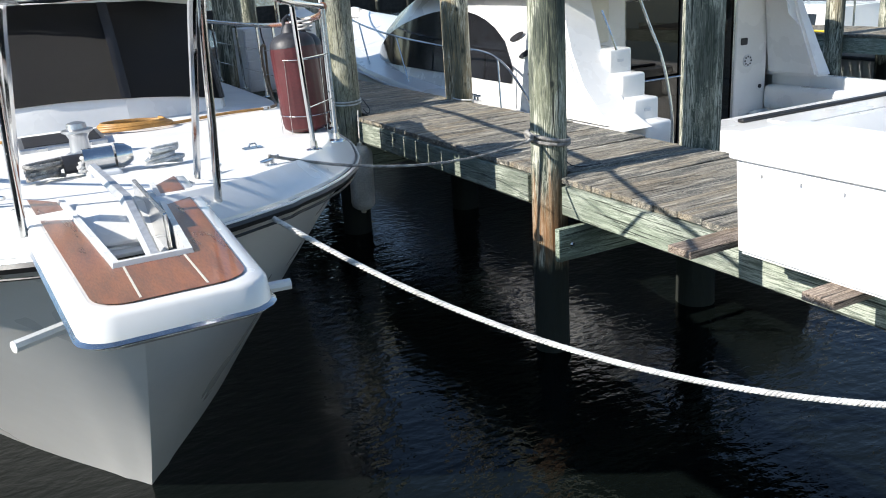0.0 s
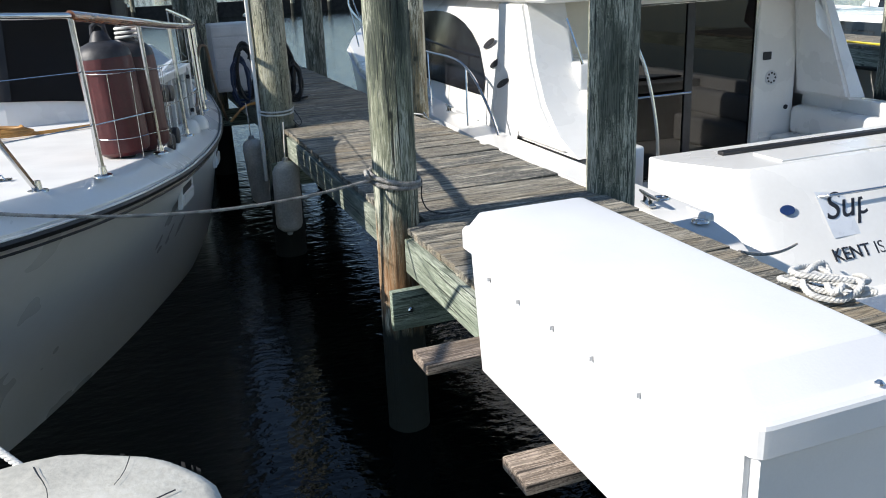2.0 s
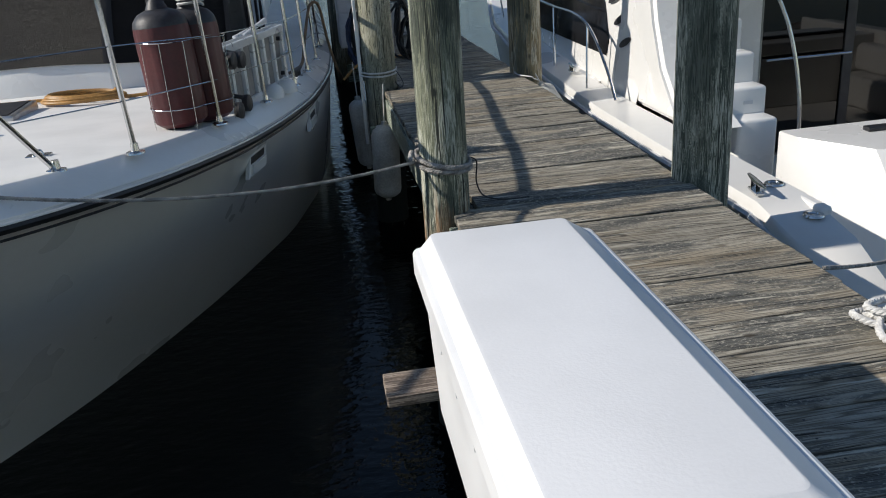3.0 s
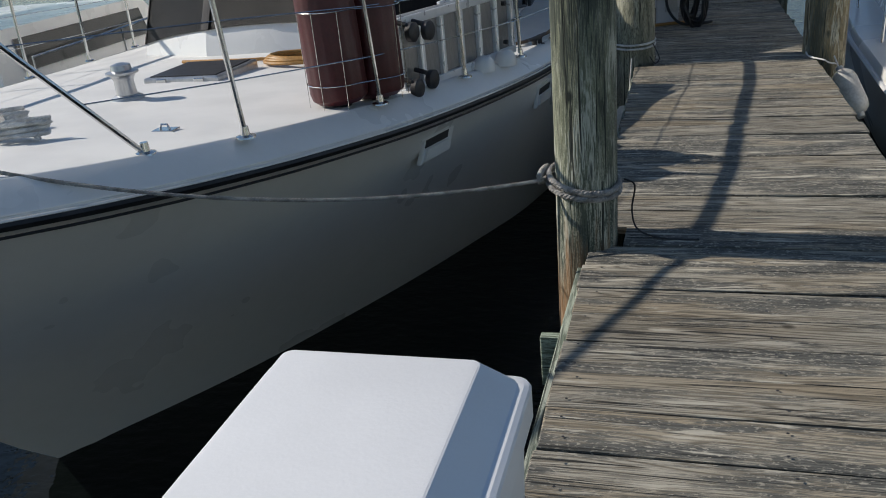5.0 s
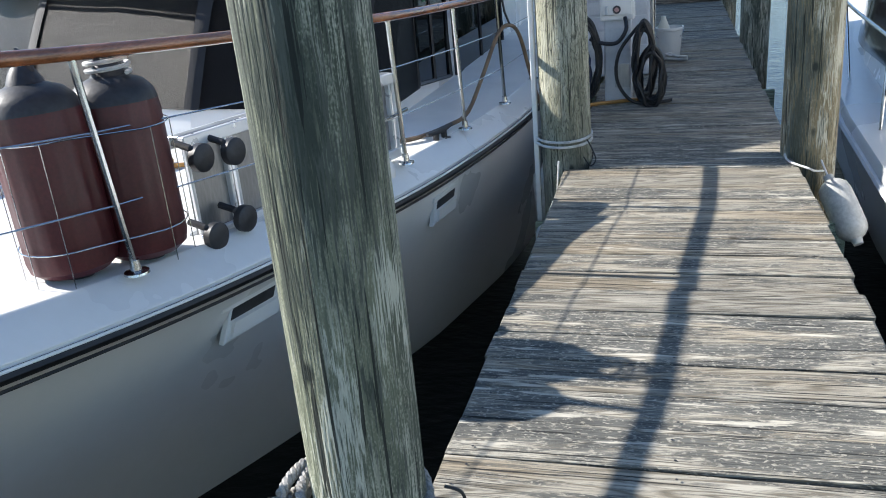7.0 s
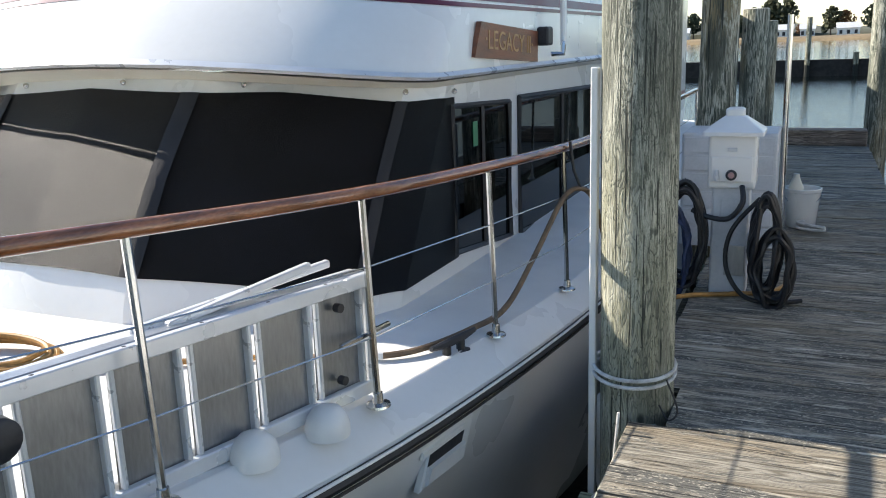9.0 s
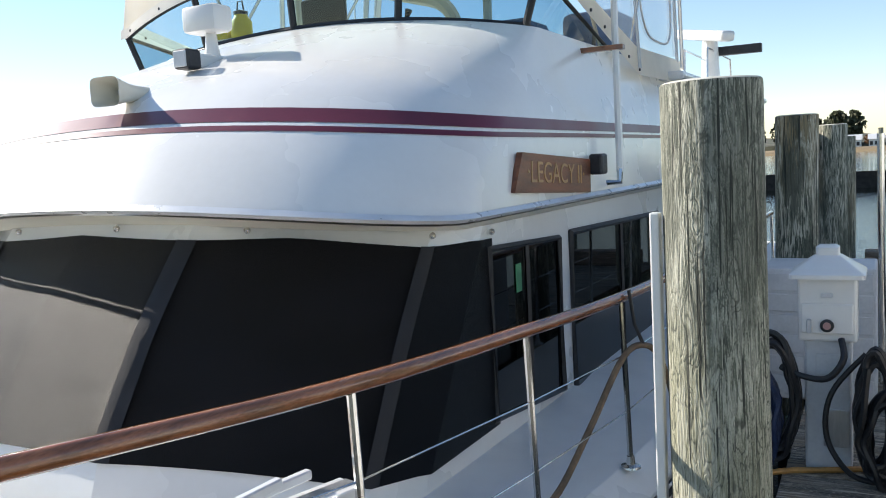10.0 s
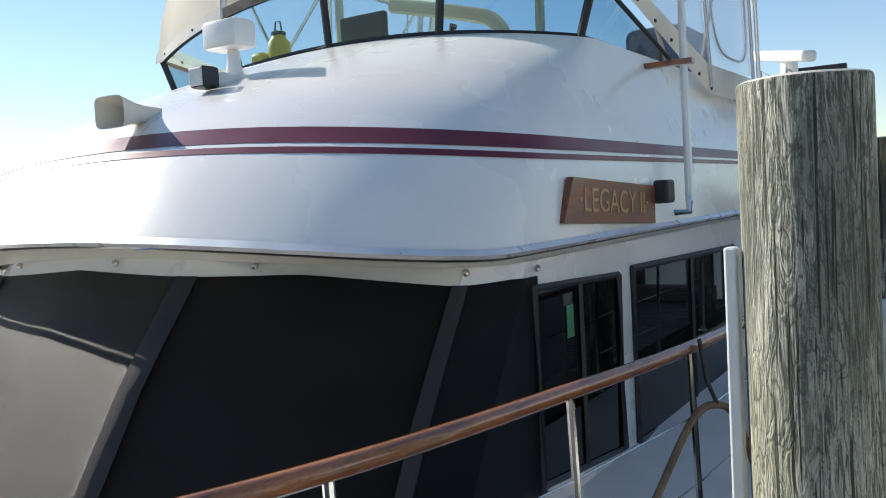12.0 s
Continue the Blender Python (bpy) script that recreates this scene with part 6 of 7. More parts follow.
hl = [side_line(WZ - 0.3, 0.5), side_line(WZ, 0.3), side_line(-0.85, 0.12, 0.2), side_line(-0.50, 0.02, 0.9), side_line(-0.34, 0.0, 1), side_line(-0.30, 0.03, 1), side_line(-0.285, 0.34, 1)]
for side in (0, 1):
    rows = [[Vector((CX0 + CX1 - p.x, p.y, p.z)) for p in r] for r in hl] if side else hl
    v, f = loft(rows)
    put("hull", mesh_of(v, [q[::-1] for q in f] if side else f, True, 45), HULL_WHITE, cruiser, "white hull side")
    line = [Vector((CX0 + CX1 - p.x, p.y, p.z)) if side else p for p in side_line(-0.34, -0.012, 1)]
    part("rub_rail", tube_mesh([p + Vector((0, 0, -0.04)) for p in line], 0.022, 6), DARK_PLASTIC if side else GREY_PLASTIC, cruiser, "grey rub rail")
fd = [[a.lerp(b, k / 6) + Vector((0, 0, 0.18 * math.sin(k / 6 * math.pi))) for k in range(7)] for a, b in zip(side_line(-0.287, 0.33, 1)[6:], [Vector((CX0 + CX1 - p.x, p.y, p.z)) for p in side_line(-0.287, 0.33, 1)[6:]])]
put("foredeck", mesh_of(*loft(fd), True), GELCOAT, cruiser, "white cambered foredeck")
part("cockpit_sole", block(2.15, 6.3, 0.6, 3.82, -1.15, -1.10), DECK_WHITE, cruiser, "white cockpit floor")
part("coaming", block(2.12, 2.2, 0.25, 2.6, -1.12, -0.29, 0.02), GELCOAT, cruiser, "white cockpit coaming")
part("coaming", block(6.24, 6.3, 0.3, 3.82, -1.12, -0.26, 0.02), GELCOAT, cruiser, "white cockpit coaming")
part("quarter", block(1.72, 2.16, -0.32, 0.5, -0.95, -0.62, 0.08, 4), GELCOAT, cruiser, "white rounded stern quarter", True)

# house side with the long dark window and three gills
hs_y = [3.25, 3.32, 3.42, 3.7, 4.4, 5.5, 7.0, 8.2, 9.2]
tops_z = [0.55, 0.85, 1.0, 1.1, 1.15, 1.15, 1.05, 0.75, 0.1]
rows = [[Vector((2.2 + 0.05 * h + (0.22 if h == 4 else 0) + max(0.0, y - 7) ** 2 * 0.12, y, -0.3 + (tz + 0.3) * h / 4)) for h in range(5)] for y, tz in zip(hs_y, tops_z)]
v, f = loft(rows)
put("house_side", mesh_of(v, f, True, 50), GELCOAT, cruiser, "white curved cabin side")
rows = [[Vector((8.44 - p.x, p.y, p.z)) for p in r] for r in rows]
v, f = loft(rows)
put("house_side", mesh_of(v, [q[::-1] for q in f], True, 50), GELCOAT, cruiser, "white curved cabin side")
wy = [4.12 + 4.6 * k / 20 for k in range(21)]


def arch(y):
    return 0.06 + 0.78 * math.sin(math.pi * min(1.0, ((y - 4.1) / 4.7)) ** 0.62) ** 0.8


for x0, sgn in ((2.2, 1), (6.24, -1)):
    rows = []
    for y in wy:
        t = arch(y)
        rows.append([Vector((x0 + sgn * ((0.05 * (z + 0.3) / 0.35 + max(0.0, y - 7) ** 2 * 0.12) - 0.016), y, z)) for z in (0.02 + 0.03 * (y - 4.1) / 4.6, 0.02 + (t - 0.02) * 0.5, t)])
    v, f = loft(rows)
    put("cabin_window", mesh_of(v, f, True), ACRYLIC, cruiser, "long curved black cabin window")
for y, z in ((4.07, 0.56), (3.85, 0.38), (3.64, 0.20)):
    rows = [[Vector((2.19 + 0.14 * (z + 0.3) - 0.02, y + 0.15 * math.cos(a) * r, z + 0.035 * math.sin(a) * r - 0.05 * math.cos(a) * r)) for a in (math.tau * k / 16 for k in range(16))] for r in (1.0, 0.02)]
    put("gill", mesh_of(*loft(rows, True), True), DARK_PLASTIC, cruiser, "black oval vent gill")
part("hard_top", block(2.25, 6.2, 2.75, 8.0, 0.98, 1.14, 0.05, 3), GELCOAT, cruiser, "white flybridge overhang")
part("fly_coaming", block(2.4, 6.05, 3.6, 8.3, 1.14, 1.75, 0.12, 3), GELCOAT, cruiser, "white flybridge coaming")

# bulkhead, sliding door, side fittings
part("bulkhead", block(2.9, 3.66, 3.80, 3.9, -1.1, 1.0), GELCOAT, cruiser, "white cockpit bulkhead")
bulk = part("bulkhead", block(5.52, 6.1, 3.80, 3.9, -1.1, 1.0, 0.02), GELCOAT, cruiser, "white cockpit bulkhead")
part("lintel", block(3.66, 5.52, 3.80, 3.9, 0.86, 1.0), GELCOAT, cruiser, "white door lintel")
door = part("sliding_door", block(3.66, 5.52, 3.835, 3.845, -1.1, 0.86), DARK_GLASS, cruiser, "dark tinted sliding glass door")
part("door_frame", tube_mesh([(3.68, 3.82, -1.085), (5.5, 3.82, -1.085), (5.5, 3.82, 0.85), (3.68, 3.82, 0.85)], 0.022, 4, True), STEEL, door, "polished door frame")
part("door_stile", block(4.56, 4.66, 3.815, 3.832, -1.08, 0.85, 0.004), DARK_PLASTIC, door, "black door stile")
part("grab_bar", tube_mesh([(3.72, 3.76, -0.12), (4.6, 3.76, -0.12)], 0.014, 8), STEEL, door, "steel grab bar")
# solid dark block: the shade inside the saloon is in its colour
part("saloon", block(3.5, 5.7, 4.6, 7.0, -1.1, 0.95), INTERIOR_SHADE, cruiser, "dark block standing in for the dim saloon interior")
part("saloon_seat", block(4.1, 5.4, 4.25, 4.6, -1.1, -0.45, 0.05), CANVAS, cruiser, "pale saloon seat")
part("speaker", lathe([(0.085, 0), (0.085, 0.01), (0.075, 0.014), (0.03, 0.012)], 24), GREY_PLASTIC, bulk, "round grey speaker", at=Matrix.Translation((5.74, 3.799, -0.06)) @ pose(0, 0, 0, 90))
for k in range(8):
    a = math.tau * k / 8
    part("speaker_hole", lathe([(0.013, 0), (0.012, 0.004)], 8), DARK_PLASTIC, bulk, at=Matrix.Translation((5.74 + 0.055 * math.cos(a), 3.786, -0.06 + 0.055 * math.sin(a))) @ pose(0, 0, 0, 90))
part("switch_panel", block(5.6, 5.72, 3.785, 3.80, 0.15, 0.24, 0.01), DARK_PLASTIC, bulk, "black switch panel")
part("plug", lathe([(0.028, 0), (0.028, 0.012), (0.018, 0.014)], 12), DARK_PLASTIC, bulk, "black filler cap", at=Matrix.Translation((5.98, 3.79, -0.42)) @ pose(0, 0, 0, 90))
for k in range(5):
    part("louvre", block(5.62, 5.88, 3.786, 3.802, -0.92 + 0.05 * k, -0.895 + 0.05 * k, 0.006), GELCOAT, bulk, "white vent louvre")
# raked starboard fin and the moulded bench
fin = bmesh.new()
vv = [fin.verts.new(p) for p in ((5.95, 3.8, 1.0), (5.95, 3.4, 1.0), (6.12, 3.0, -0.26), (6.12, 3.8, -0.26), (6.12, 3.8, 1.0), (6.12, 3.45, 1.0), (6.3, 2.9, -0.26), (6.3, 3.8, -0.26))]
for q in ((0, 1, 2, 3), (7, 6, 5, 4), (0, 4, 5, 1), (1, 5, 6, 2), (2, 6, 7, 3), (3, 7, 4, 0)):
    fin.faces.new([vv[i] for i in q])
bmesh.ops.bevel(fin, geom=list(fin.edges), offset=0.03, segments=3, affect="EDGES")
part("side_fin", fin, GELCOAT, cruiser, "white raked side fin", True)
part("bench", block(5.75, 6.24, 2.0, 3.78, -1.1, -0.72, 0.06, 4), GELCOAT, cruiser, "white moulded bench", True)
part("bench_back", block(6.02, 6.26, 1.6, 3.78, -0.74, -0.4, 0.08, 4), GELCOAT, cruiser, "white moulded bench back", True)

# moulded wing that sweeps down from the cabin side to the coaming
wing = bmesh.new()
prof = [(2.15, -0.30), (2.5, -0.16), (2.8, 0.1), (3.02, 0.45), (3.16, 0.8), (3.25, 1.0), (3.82, 1.0), (3.82, -0.30)]
ends = [[wing.verts.new((x + 0.05 * (z + 0.3), y, z)) for y, z in prof] for x in (2.22, 2.68)]
wing.faces.new(ends[0])
wing.faces.new(ends[1][::-1])
for k in range(len(prof)):
    a, b = k, (k + 1) % len(prof)
    wing.faces.new((ends[0][a], ends[1][a], ends[1][b], ends[0][b]))
bmesh.ops.recalc_face_normals(wing, faces=wing.faces)
bmesh.ops.bevel(wing, geom=[e for e in wing.edges if abs(e.verts[0].co.x - e.verts[1].co.x) < 0.2], offset=0.04, segments=3, affect="EDGES")
part("side_wing", wing, GELCOAT, cruiser, "white moulded wing down to the coaming", True, 35)
# moulded steps up from the cockpit
for k, (y0, z1, x0, x1) in enumerate(((2.85, 0.43, 2.66, 2.97), (2.65, 0.18, 2.66, 2.99), (2.45, -0.06, 2.66, 3.0), (2.25, -0.28, 2.66, 3.0))):
    st = part("step", block(x0, x1, y0, 3.8, z1 - 0.3 if k < 3 else -1.1, z1, 0.03, 3), GELCOAT, cruiser, "white moulded step", True)
    if k % 2 == 0:
        part("step_plate", block(x1 - 0.2, x1 - 0.12, y0 - 0.006, y0 + 0.002, z1 - 0.14, z1 - 0.11, 0.002), GREY_PLASTIC, st, "small grey plate")
part("locker_face", block(2.5, 3.2, 3.5, 3.8, 0.43, 1.05, 0.04, 3), CREAM, cruiser, "cream locker beside the steps", True)
part("hand_rail", tube_mesh(curve_points([(3.18, 3.0, 0.95), (3.3, 2.95, 0.62), (3.42, 2.9, 0.3), (3.5, 2.85, -0.1), (3.52, 2.8, -0.5), (3.5, 2.78, -1.08)], 6), 0.017, 10), STEEL, cruiser, "curved polished hand rail", True)
part("grab_rail", tube_mesh([(2.44, 2.7, 0.85), (2.5, 2.62, 0.6), (2.55, 2.6, 0.45)], 0.012, 8), STEEL, cruiser, "small grab rail")

# transom module with its sloping face, and the bathing platform
def transom(o=0.0):
    plan = [(-0.30, 1.15), (-0.42, 1.02), (-0.55, 0.95), (-0.95, 0.63), (-1.2, 0.43)]
    rows = []
    for z, y in plan:
        k = (-0.3 - z)
        rows.append([Vector((2.82, 1.9, z)), Vector((2.84, y + 0.55, z)), Vector((3.12 - 0.04 * k, y + 0.06, z)), Vector((3.24 - 0.06 * k, y, z)), Vector((4.6, y - 0.05, z)), Vector((6.0, y - 0.02, z)), Vector((6.2, y + 0.2, z)), Vector((6.24, 1.9, z))])
    return rows


tr = transom()
top = [[Vector((p.x, p.y, -0.285)) * 1.0 for p in tr[0]]]
v, f = loft(tr)
tm = put("transom", mesh_of(v, f, True, 30), GELCOAT, cruiser, "white transom with lettering")
put("transom_top", mesh_of([tuple(p) for p in tr[0]], [tuple(range(8))[::-1]]), GELCOAT, tm)
part("back", block(2.82, 6.24, 1.88, 1.94, -1.1, -0.30, 0.02), GELCOAT, tm)
part("rubber_pad", block(3.35, 6.1, 1.62, 1.70, -0.30, -0.265, 0.01), BLACK_RUB, tm, "black rubber pad")
part("hatch_lid", block(3.6, 5.6, 1.2, 1.55, -0.3, -0.285, 0.006), GELCOAT, tm, "white locker lid")
slope = math.degrees(math.atan2(0.32, 0.4))
FACE = lambda x, z, o=0.004: Matrix.Translation((x, 0.95 + 0.8 * (z + 0.55) - 0.026 - o, z)) @ pose(0, 0, 0, 90 - slope, 0, 0)
put("lettering", text_mesh("Super DU", 0.32, 0.003, 0.5), LETTER, tm, "dark script lettering", at=FACE(4.37, -0.63))
put("lettering", text_mesh("KENT ISLAND", 0.15, 0.003), LETTER, tm, "dark block lettering", at=FACE(4.1, -0.94))
part("badge", lathe([(0.06, 0), (0.06, 0.004), (0.045, 0.006)], 20), BLUE_DECAL, tm, "small dark blue oval badge", at=FACE(3.4, -0.6, 0.0) @ Matrix.Diagonal((1.2, 0.7, 1, 1)))
put("name_panel", mesh_of(*loft([[FACE(3.72 + 1.6 * k, z, 0.002).translation for k in (0, 1)] for z in (-0.47, -0.83)])), mat("pale_blue_panel", (0.72, 0.75, 0.79), 0.3, vary=0.03, bump=0.0), tm, "pale recessed name panel")
part("grab_rail", tube_mesh([(3.75, 0.93, -0.55), (3.78, 0.86, -0.53), (5.2, 0.82, -0.53), (5.25, 0.9, -0.55)], 0.012, 8), STEEL, tm, "polished grab rail")
part("platform", block(2.1, 6.35, -0.55, 0.9, -1.24, -1.17, 0.03, 3), GELCOAT, cruiser, "white bathing platform")
cleat(Vector((1.93, 0.62, -0.28)), 80, STEEL, 1.3, "steel horn cleat", cruiser)
cleat(Vector((2.05, 4.65, -0.2)), 85, STEEL, 1.2, "steel horn cleat", cruiser)
for x, y, z in ((2.1, 0.72, -0.285), (2.08, 0.25, -0.33)):
    part("fairlead", lathe([(0.06, 0), (0.055, 0.01), (0.035, 0.012), (0.03, 0.004)], 18, at=(x, y, z)), STEEL, cruiser, "round steel fairlead", True)
railp = curve_points([(2.05, 3.35, -0.26), (2.04, 3.55, -0.02), (2.03, 3.95, 0.28), (2.02, 4.4, 0.4), (2.02, 5.4, 0.42), (2.0, 7.0, 0.52), (2.15, 8.6, 0.66), (2.5, 10.4, 0.85), (3.2, 12.3, 1.05), (4.2, 13.6, 1.15)], 6)
part("side_rail", tube_mesh(railp, 0.014, 8), STEEL, cruiser, "polished side rail", True)
for y in (4.1, 5.2, 6.6, 8.2, 9.8, 11.4):
    top = min(railp, key=lambda p: abs(p.y - y))
    part("rail_post", tube_mesh([(CX0 + 0.15 + interp(CE, y - 0.1), y - 0.12, -0.29 + max(0.0, y - 3) ** 1.4 * 0.03), top], 0.012, 6), STEEL, cruiser, "polished rail post")

# ---- further berths, far shore and bridge ----
pier_b = thing("far_pier", "second finger pier beyond the cruiser with a hose on it", "pier")
part("joist", block(8.6, 8.66, -3, 14, -0.28, -0.045), FRAME_WOOD, pier_b, "pale green joist")
part("joist", block(9.8, 9.86, -3, 14, -0.28, -0.045), FRAME_WOOD, pier_b, "pale green joist")
tagged(part("yellow_hose", tube_mesh(curve_points([(8.62, 8.5, 0.03), (8.58, 7.4, 0.0), (8.55, 6.6, -0.1), (8.6, 5.8, 0.03), (8.75, 5.0, 0.02)], 6), 0.018, 6), YELLOW, None), "yellow hose draped over the far pier's edge", "hose")
for k, (x, y, top) in enumerate(((8.45, 7.6, 1.6), (8.45, 4.6, 2.6), (9.95, 9.0, 2.3), (8.4, 11.5, 2.0), (10.0, 4.8, 2.4))):
    piling("piling", (x, y), 0.14, top, -3.2, "pale timber piling of the far pier", seed=50 + k)


def simple_boat(name, label, x, y, length, beam, free, turn, cabin, trim, cover=None):
    """A moored boat seen from afar: flared hull, deck, cabin with windows, screen, rails."""
    b0 = thing(name, label, "boat", "boats at the further berths")
    b0.matrix_world = Matrix.Translation((x, y, WZ)) @ pose(0, 0, 0, 0, 0, turn)
    rows = []
    for k in range(15):
        t = k / 14
        w = beam / 2 * (1 - max(0.0, t - 0.45) ** 2 * 3.3) if t < 1 else 0.0
        w = max(w, 0.02)
        yy = length * t
        rows.append([Vector((-w, yy + 0.3 * t, free * (1 + 0.35 * t * t))), Vector((-w * 0.86, yy, 0.0)), Vector((-w * 0.6, yy - 0.1 * t, -0.4)), Vector((w * 0.6, yy - 0.1 * t, -0.4)), Vector((w * 0.86, yy, 0.0)), Vector((w, yy + 0.3 * t, free * (1 + 0.35 * t * t)))])
    v, f = loft(rows, False)
    f.append((0, 1, 2, 3, 4, 5))
    put("hull", mesh_of(v, f, True, 40), HULL_WHITE, b0, "white hull")
    put("deck", mesh_of(*loft([[r[0] + Vector((0.03, 0, -0.02)), r[5] + Vector((-0.03, 0, -0.02))] for r in rows])), DECK_WHITE, b0, "white deck")
    part("stripe", tube_mesh([r[5] * 1.0 + Vector((0.01, 0, -0.12)) for r in rows], 0.035, 5), trim, b0, "dark side stripe")
    part("stripe", tube_mesh([r[0] * 1.0 + Vector((-0.01, 0, -0.12)) for r in rows], 0.035, 5), trim, b0, "dark side stripe")
    if cabin:
        y0, y1, h = cabin
        w = beam * 0.36
        v, f = loft([[Vector((-w, y0, free)), Vector((w, y0, free)), Vector((w, y1, free * 1.1)), Vector((-w, y1, free * 1.1))], [Vector((-w * 0.9, y0 + 0.1, free + h)), Vector((w * 0.9, y0 + 0.1, free + h)), Vector((w * 0.85, y1 - h * 0.7, free + h)), Vector((-w * 0.85, y1 - h * 0.7, free + h))]], True, True)
        put("cabin", mesh_of(v, f), GELCOAT, b0, "white cabin")
        for s in (-1, 1):
            put("cabin_window", mesh_of([(s * (w * 0.965 + 0.01), y0 + 0.4, free + h * 0.4), (s * (w * 0.955 + 0.01), y1 - h * 0.9, free + h * 0.42), (s * (w * 0.9 + 0.015), y1 - h * 0.95, free + h * 0.85), (s * (w * 0.91 + 0.015), y0 + 0.4, free + h * 0.85)], [(0, 1, 2, 3)]), mat("boat_window", (0.015, 0.018, 0.02), 0.08, bump=0), b0, "dark cabin window")
        top = part("hard_top", block(-w * 1.05, w * 1.05, y0 - 0.6, y1 - h, free + h + 0.75, free + h + 0.83, 0.03), cover or GELCOAT, b0, "flat hard top")
        for s in (-1, 1):
            for yy in (y0 - 0.4, y1 - h - 0.2):
                part("top_post", tube_mesh([(s * w * 0.9, yy, free + (h if yy > y0 else 0.0)), (s * w * 0.95, yy, free + h + 0.76)], 0.02, 6), STEEL, b0, "hard top post")
    for s in (0, 5):
        part("rail", tube_mesh([r[s] * 1.0 + Vector((0.08 if s == 0 else -0.08, 0, 0.5)) for r in rows[5:14]], 0.014, 5), STEEL, b0, "bow rail")
        for r in rows[5:14:2]:
            part("rail_post", tube_mesh([r[s] + Vector((0.08 if s == 0 else -0.08, 0, 0)), r[s] + Vector((0.08 if s == 0 else -0.08, 0, 0.5))], 0.01, 5), STEEL, b0)
    return b0


simple_boat("moored_boat", "white cabin boat with dark stripe beyond the far pier", 11.9, 4.0, 9.5, 3.0, 0.75, 0, (2.5, 5.6, 0.7), BLACK_RUB)
simple_boat("moored_boat", "white boat berthed behind the far pier", 16.5, 6.0, 10, 3.2, 0.9, 0, (2.5, 6.0, 0.8), BLUE_DECAL)
simple_boat("neighbour_boat", "cream cabin boat in the berth beyond the yacht", -8.0, 0.5, 11, 3.6, 0.85, 180 - 180, (4.0, 7.6, 0.8), BLUE_DECAL, CANVAS_BLUE)
simple_boat("moored_boat", "white boat with blue top in the distant berths", -41, 27, 10, 3.4, 1.1, -40, (2.5, 6.0, 1.0), BLUE_DECAL, CANVAS_BLUE)
simple_boat("moored_boat", "white boat with blue top in the distant berths", -56, 38, 11, 3.6, 1.2, -60, (2.5, 6.0, 1.1), BLACK_RUB, CANVAS_BLUE)
for k in range(6):
    piling("piling", (-38 - 5 * k, 22 + 3.4 * k), 0.16, 1.1 + 0.3 * (k % 3), -3.2, "distant timber piling among the boats", seed=80 + k)
lampp = thing("dock_lamp", "tall thin lamp post on a distant dock", "lamp post")
part("mast", tube_mesh([(-88, 58, WZ), (-88, 58, 9.4)], 0.09, 8), GREY_PLASTIC, lampp, "grey mast")
part("lamp_head", block(-88.9, -88.0, 57.7, 58.3, 9.2, 9.5, 0.05), GREY_PLASTIC, lampp, "lamp head")
part("horn_head", block(-87.9, -87.0, 57.7, 58.3, 7.4, 8.1, 0.05), GREY_PLASTIC, lampp, "second lamp head")

# road bridge far off
bridge = thing("road_bridge", "long grey road bridge across the inlet", "bridge")
part("bridge_deck", block(-900, -260, 296, 308, 23.8, 27.4), mat("bridge_concrete", (0.32, 0.36, 0.42), 0.8), bridge, "grey bridge deck")
for k in range(12):
    part("pier", block(-880 + 54 * k, -874 + 54 * k, 298, 306, WZ - 1, 24.0), mat("pier_concrete", (0.30, 0.34, 0.40), 0.8) if k == 0 else bpy.data.materials["pier_concrete"], bridge, "concrete bridge pier")

# low timber breakwater with piles
bw = thing("breakwater", "low dark timber breakwater across the water", "breakwater")
part("wall", block(-30, 40, 57.2, 57.6, WZ - 1, -0.26, 0.02), mat("dark_timber", (0.03, 0.027, 0.024), 0.85, vary=0.3, scale=4, bump=0.2), bw, "dark plank wall")
for k in range(26):
    x = -29 + 2.65 * k
    part("post", tube_mesh([(x, 57.0, WZ - 1), (x, 57.0, 0.15 + (2.1 if k == 11 else 0.2 * (k % 2)))], 0.16, 10), PILE, bw, "breakwater post")

# far shore: marsh strip, bank, trees and houses
def ridge(name, label, y0, y1, x0, x1, h, material, seed, step=6.0):
    rnd = random.Random(seed)
    n = int((x1 - x0) / step)
    hs = [h * (0.75 + 0.5 * noise.noise((i * 0.13, seed, 0))) for i in range(n + 1)]
    rows = [[Vector((x0 + i * step, y, WZ + (hs[i] * k if j else -0.4))) for i in range(n + 1)] for j, (y, k) in enumerate(((y0, 0), (y0 + 2, 0.35), ((y0 + y1) / 2, 0.8), (y1, 1.0)))]
    return tagged(put(name, mesh_of(*loft(rows), True), material), label, "shore", kind="structure")


ridge("backdrop_marsh", "brown marsh grass along the far shore", 250, 275, -420, 520, 1.6, mat("marsh_grass", (0.26, 0.19, 0.10), 0.9, vary=0.2, scale=0.05, fine=1.0, bump=0), 3)
ridge("backdrop_bank", "low wooded bank behind the marsh", 300, 520, -700, 800, 9.0, mat("wooded_bank", (0.11, 0.11, 0.07), 0.95, vary=0.25, scale=0.06, fine=0.6, bump=0), 7)
LEAF = [mat("leaves_olive", (0.07, 0.075, 0.03), 0.8, vary=0.25, scale=1.2, bump=0), mat("leaves_rust", (0.17, 0.085, 0.03), 0.8, vary=0.25, scale=1.2, bump=0), mat("leaves_dark", (0.04, 0.06, 0.03), 0.8, vary=0.25, scale=1.2, bump=0)]
BARK = mat("bark", (0.06, 0.05, 0.04), 0.9, vary=0.2)


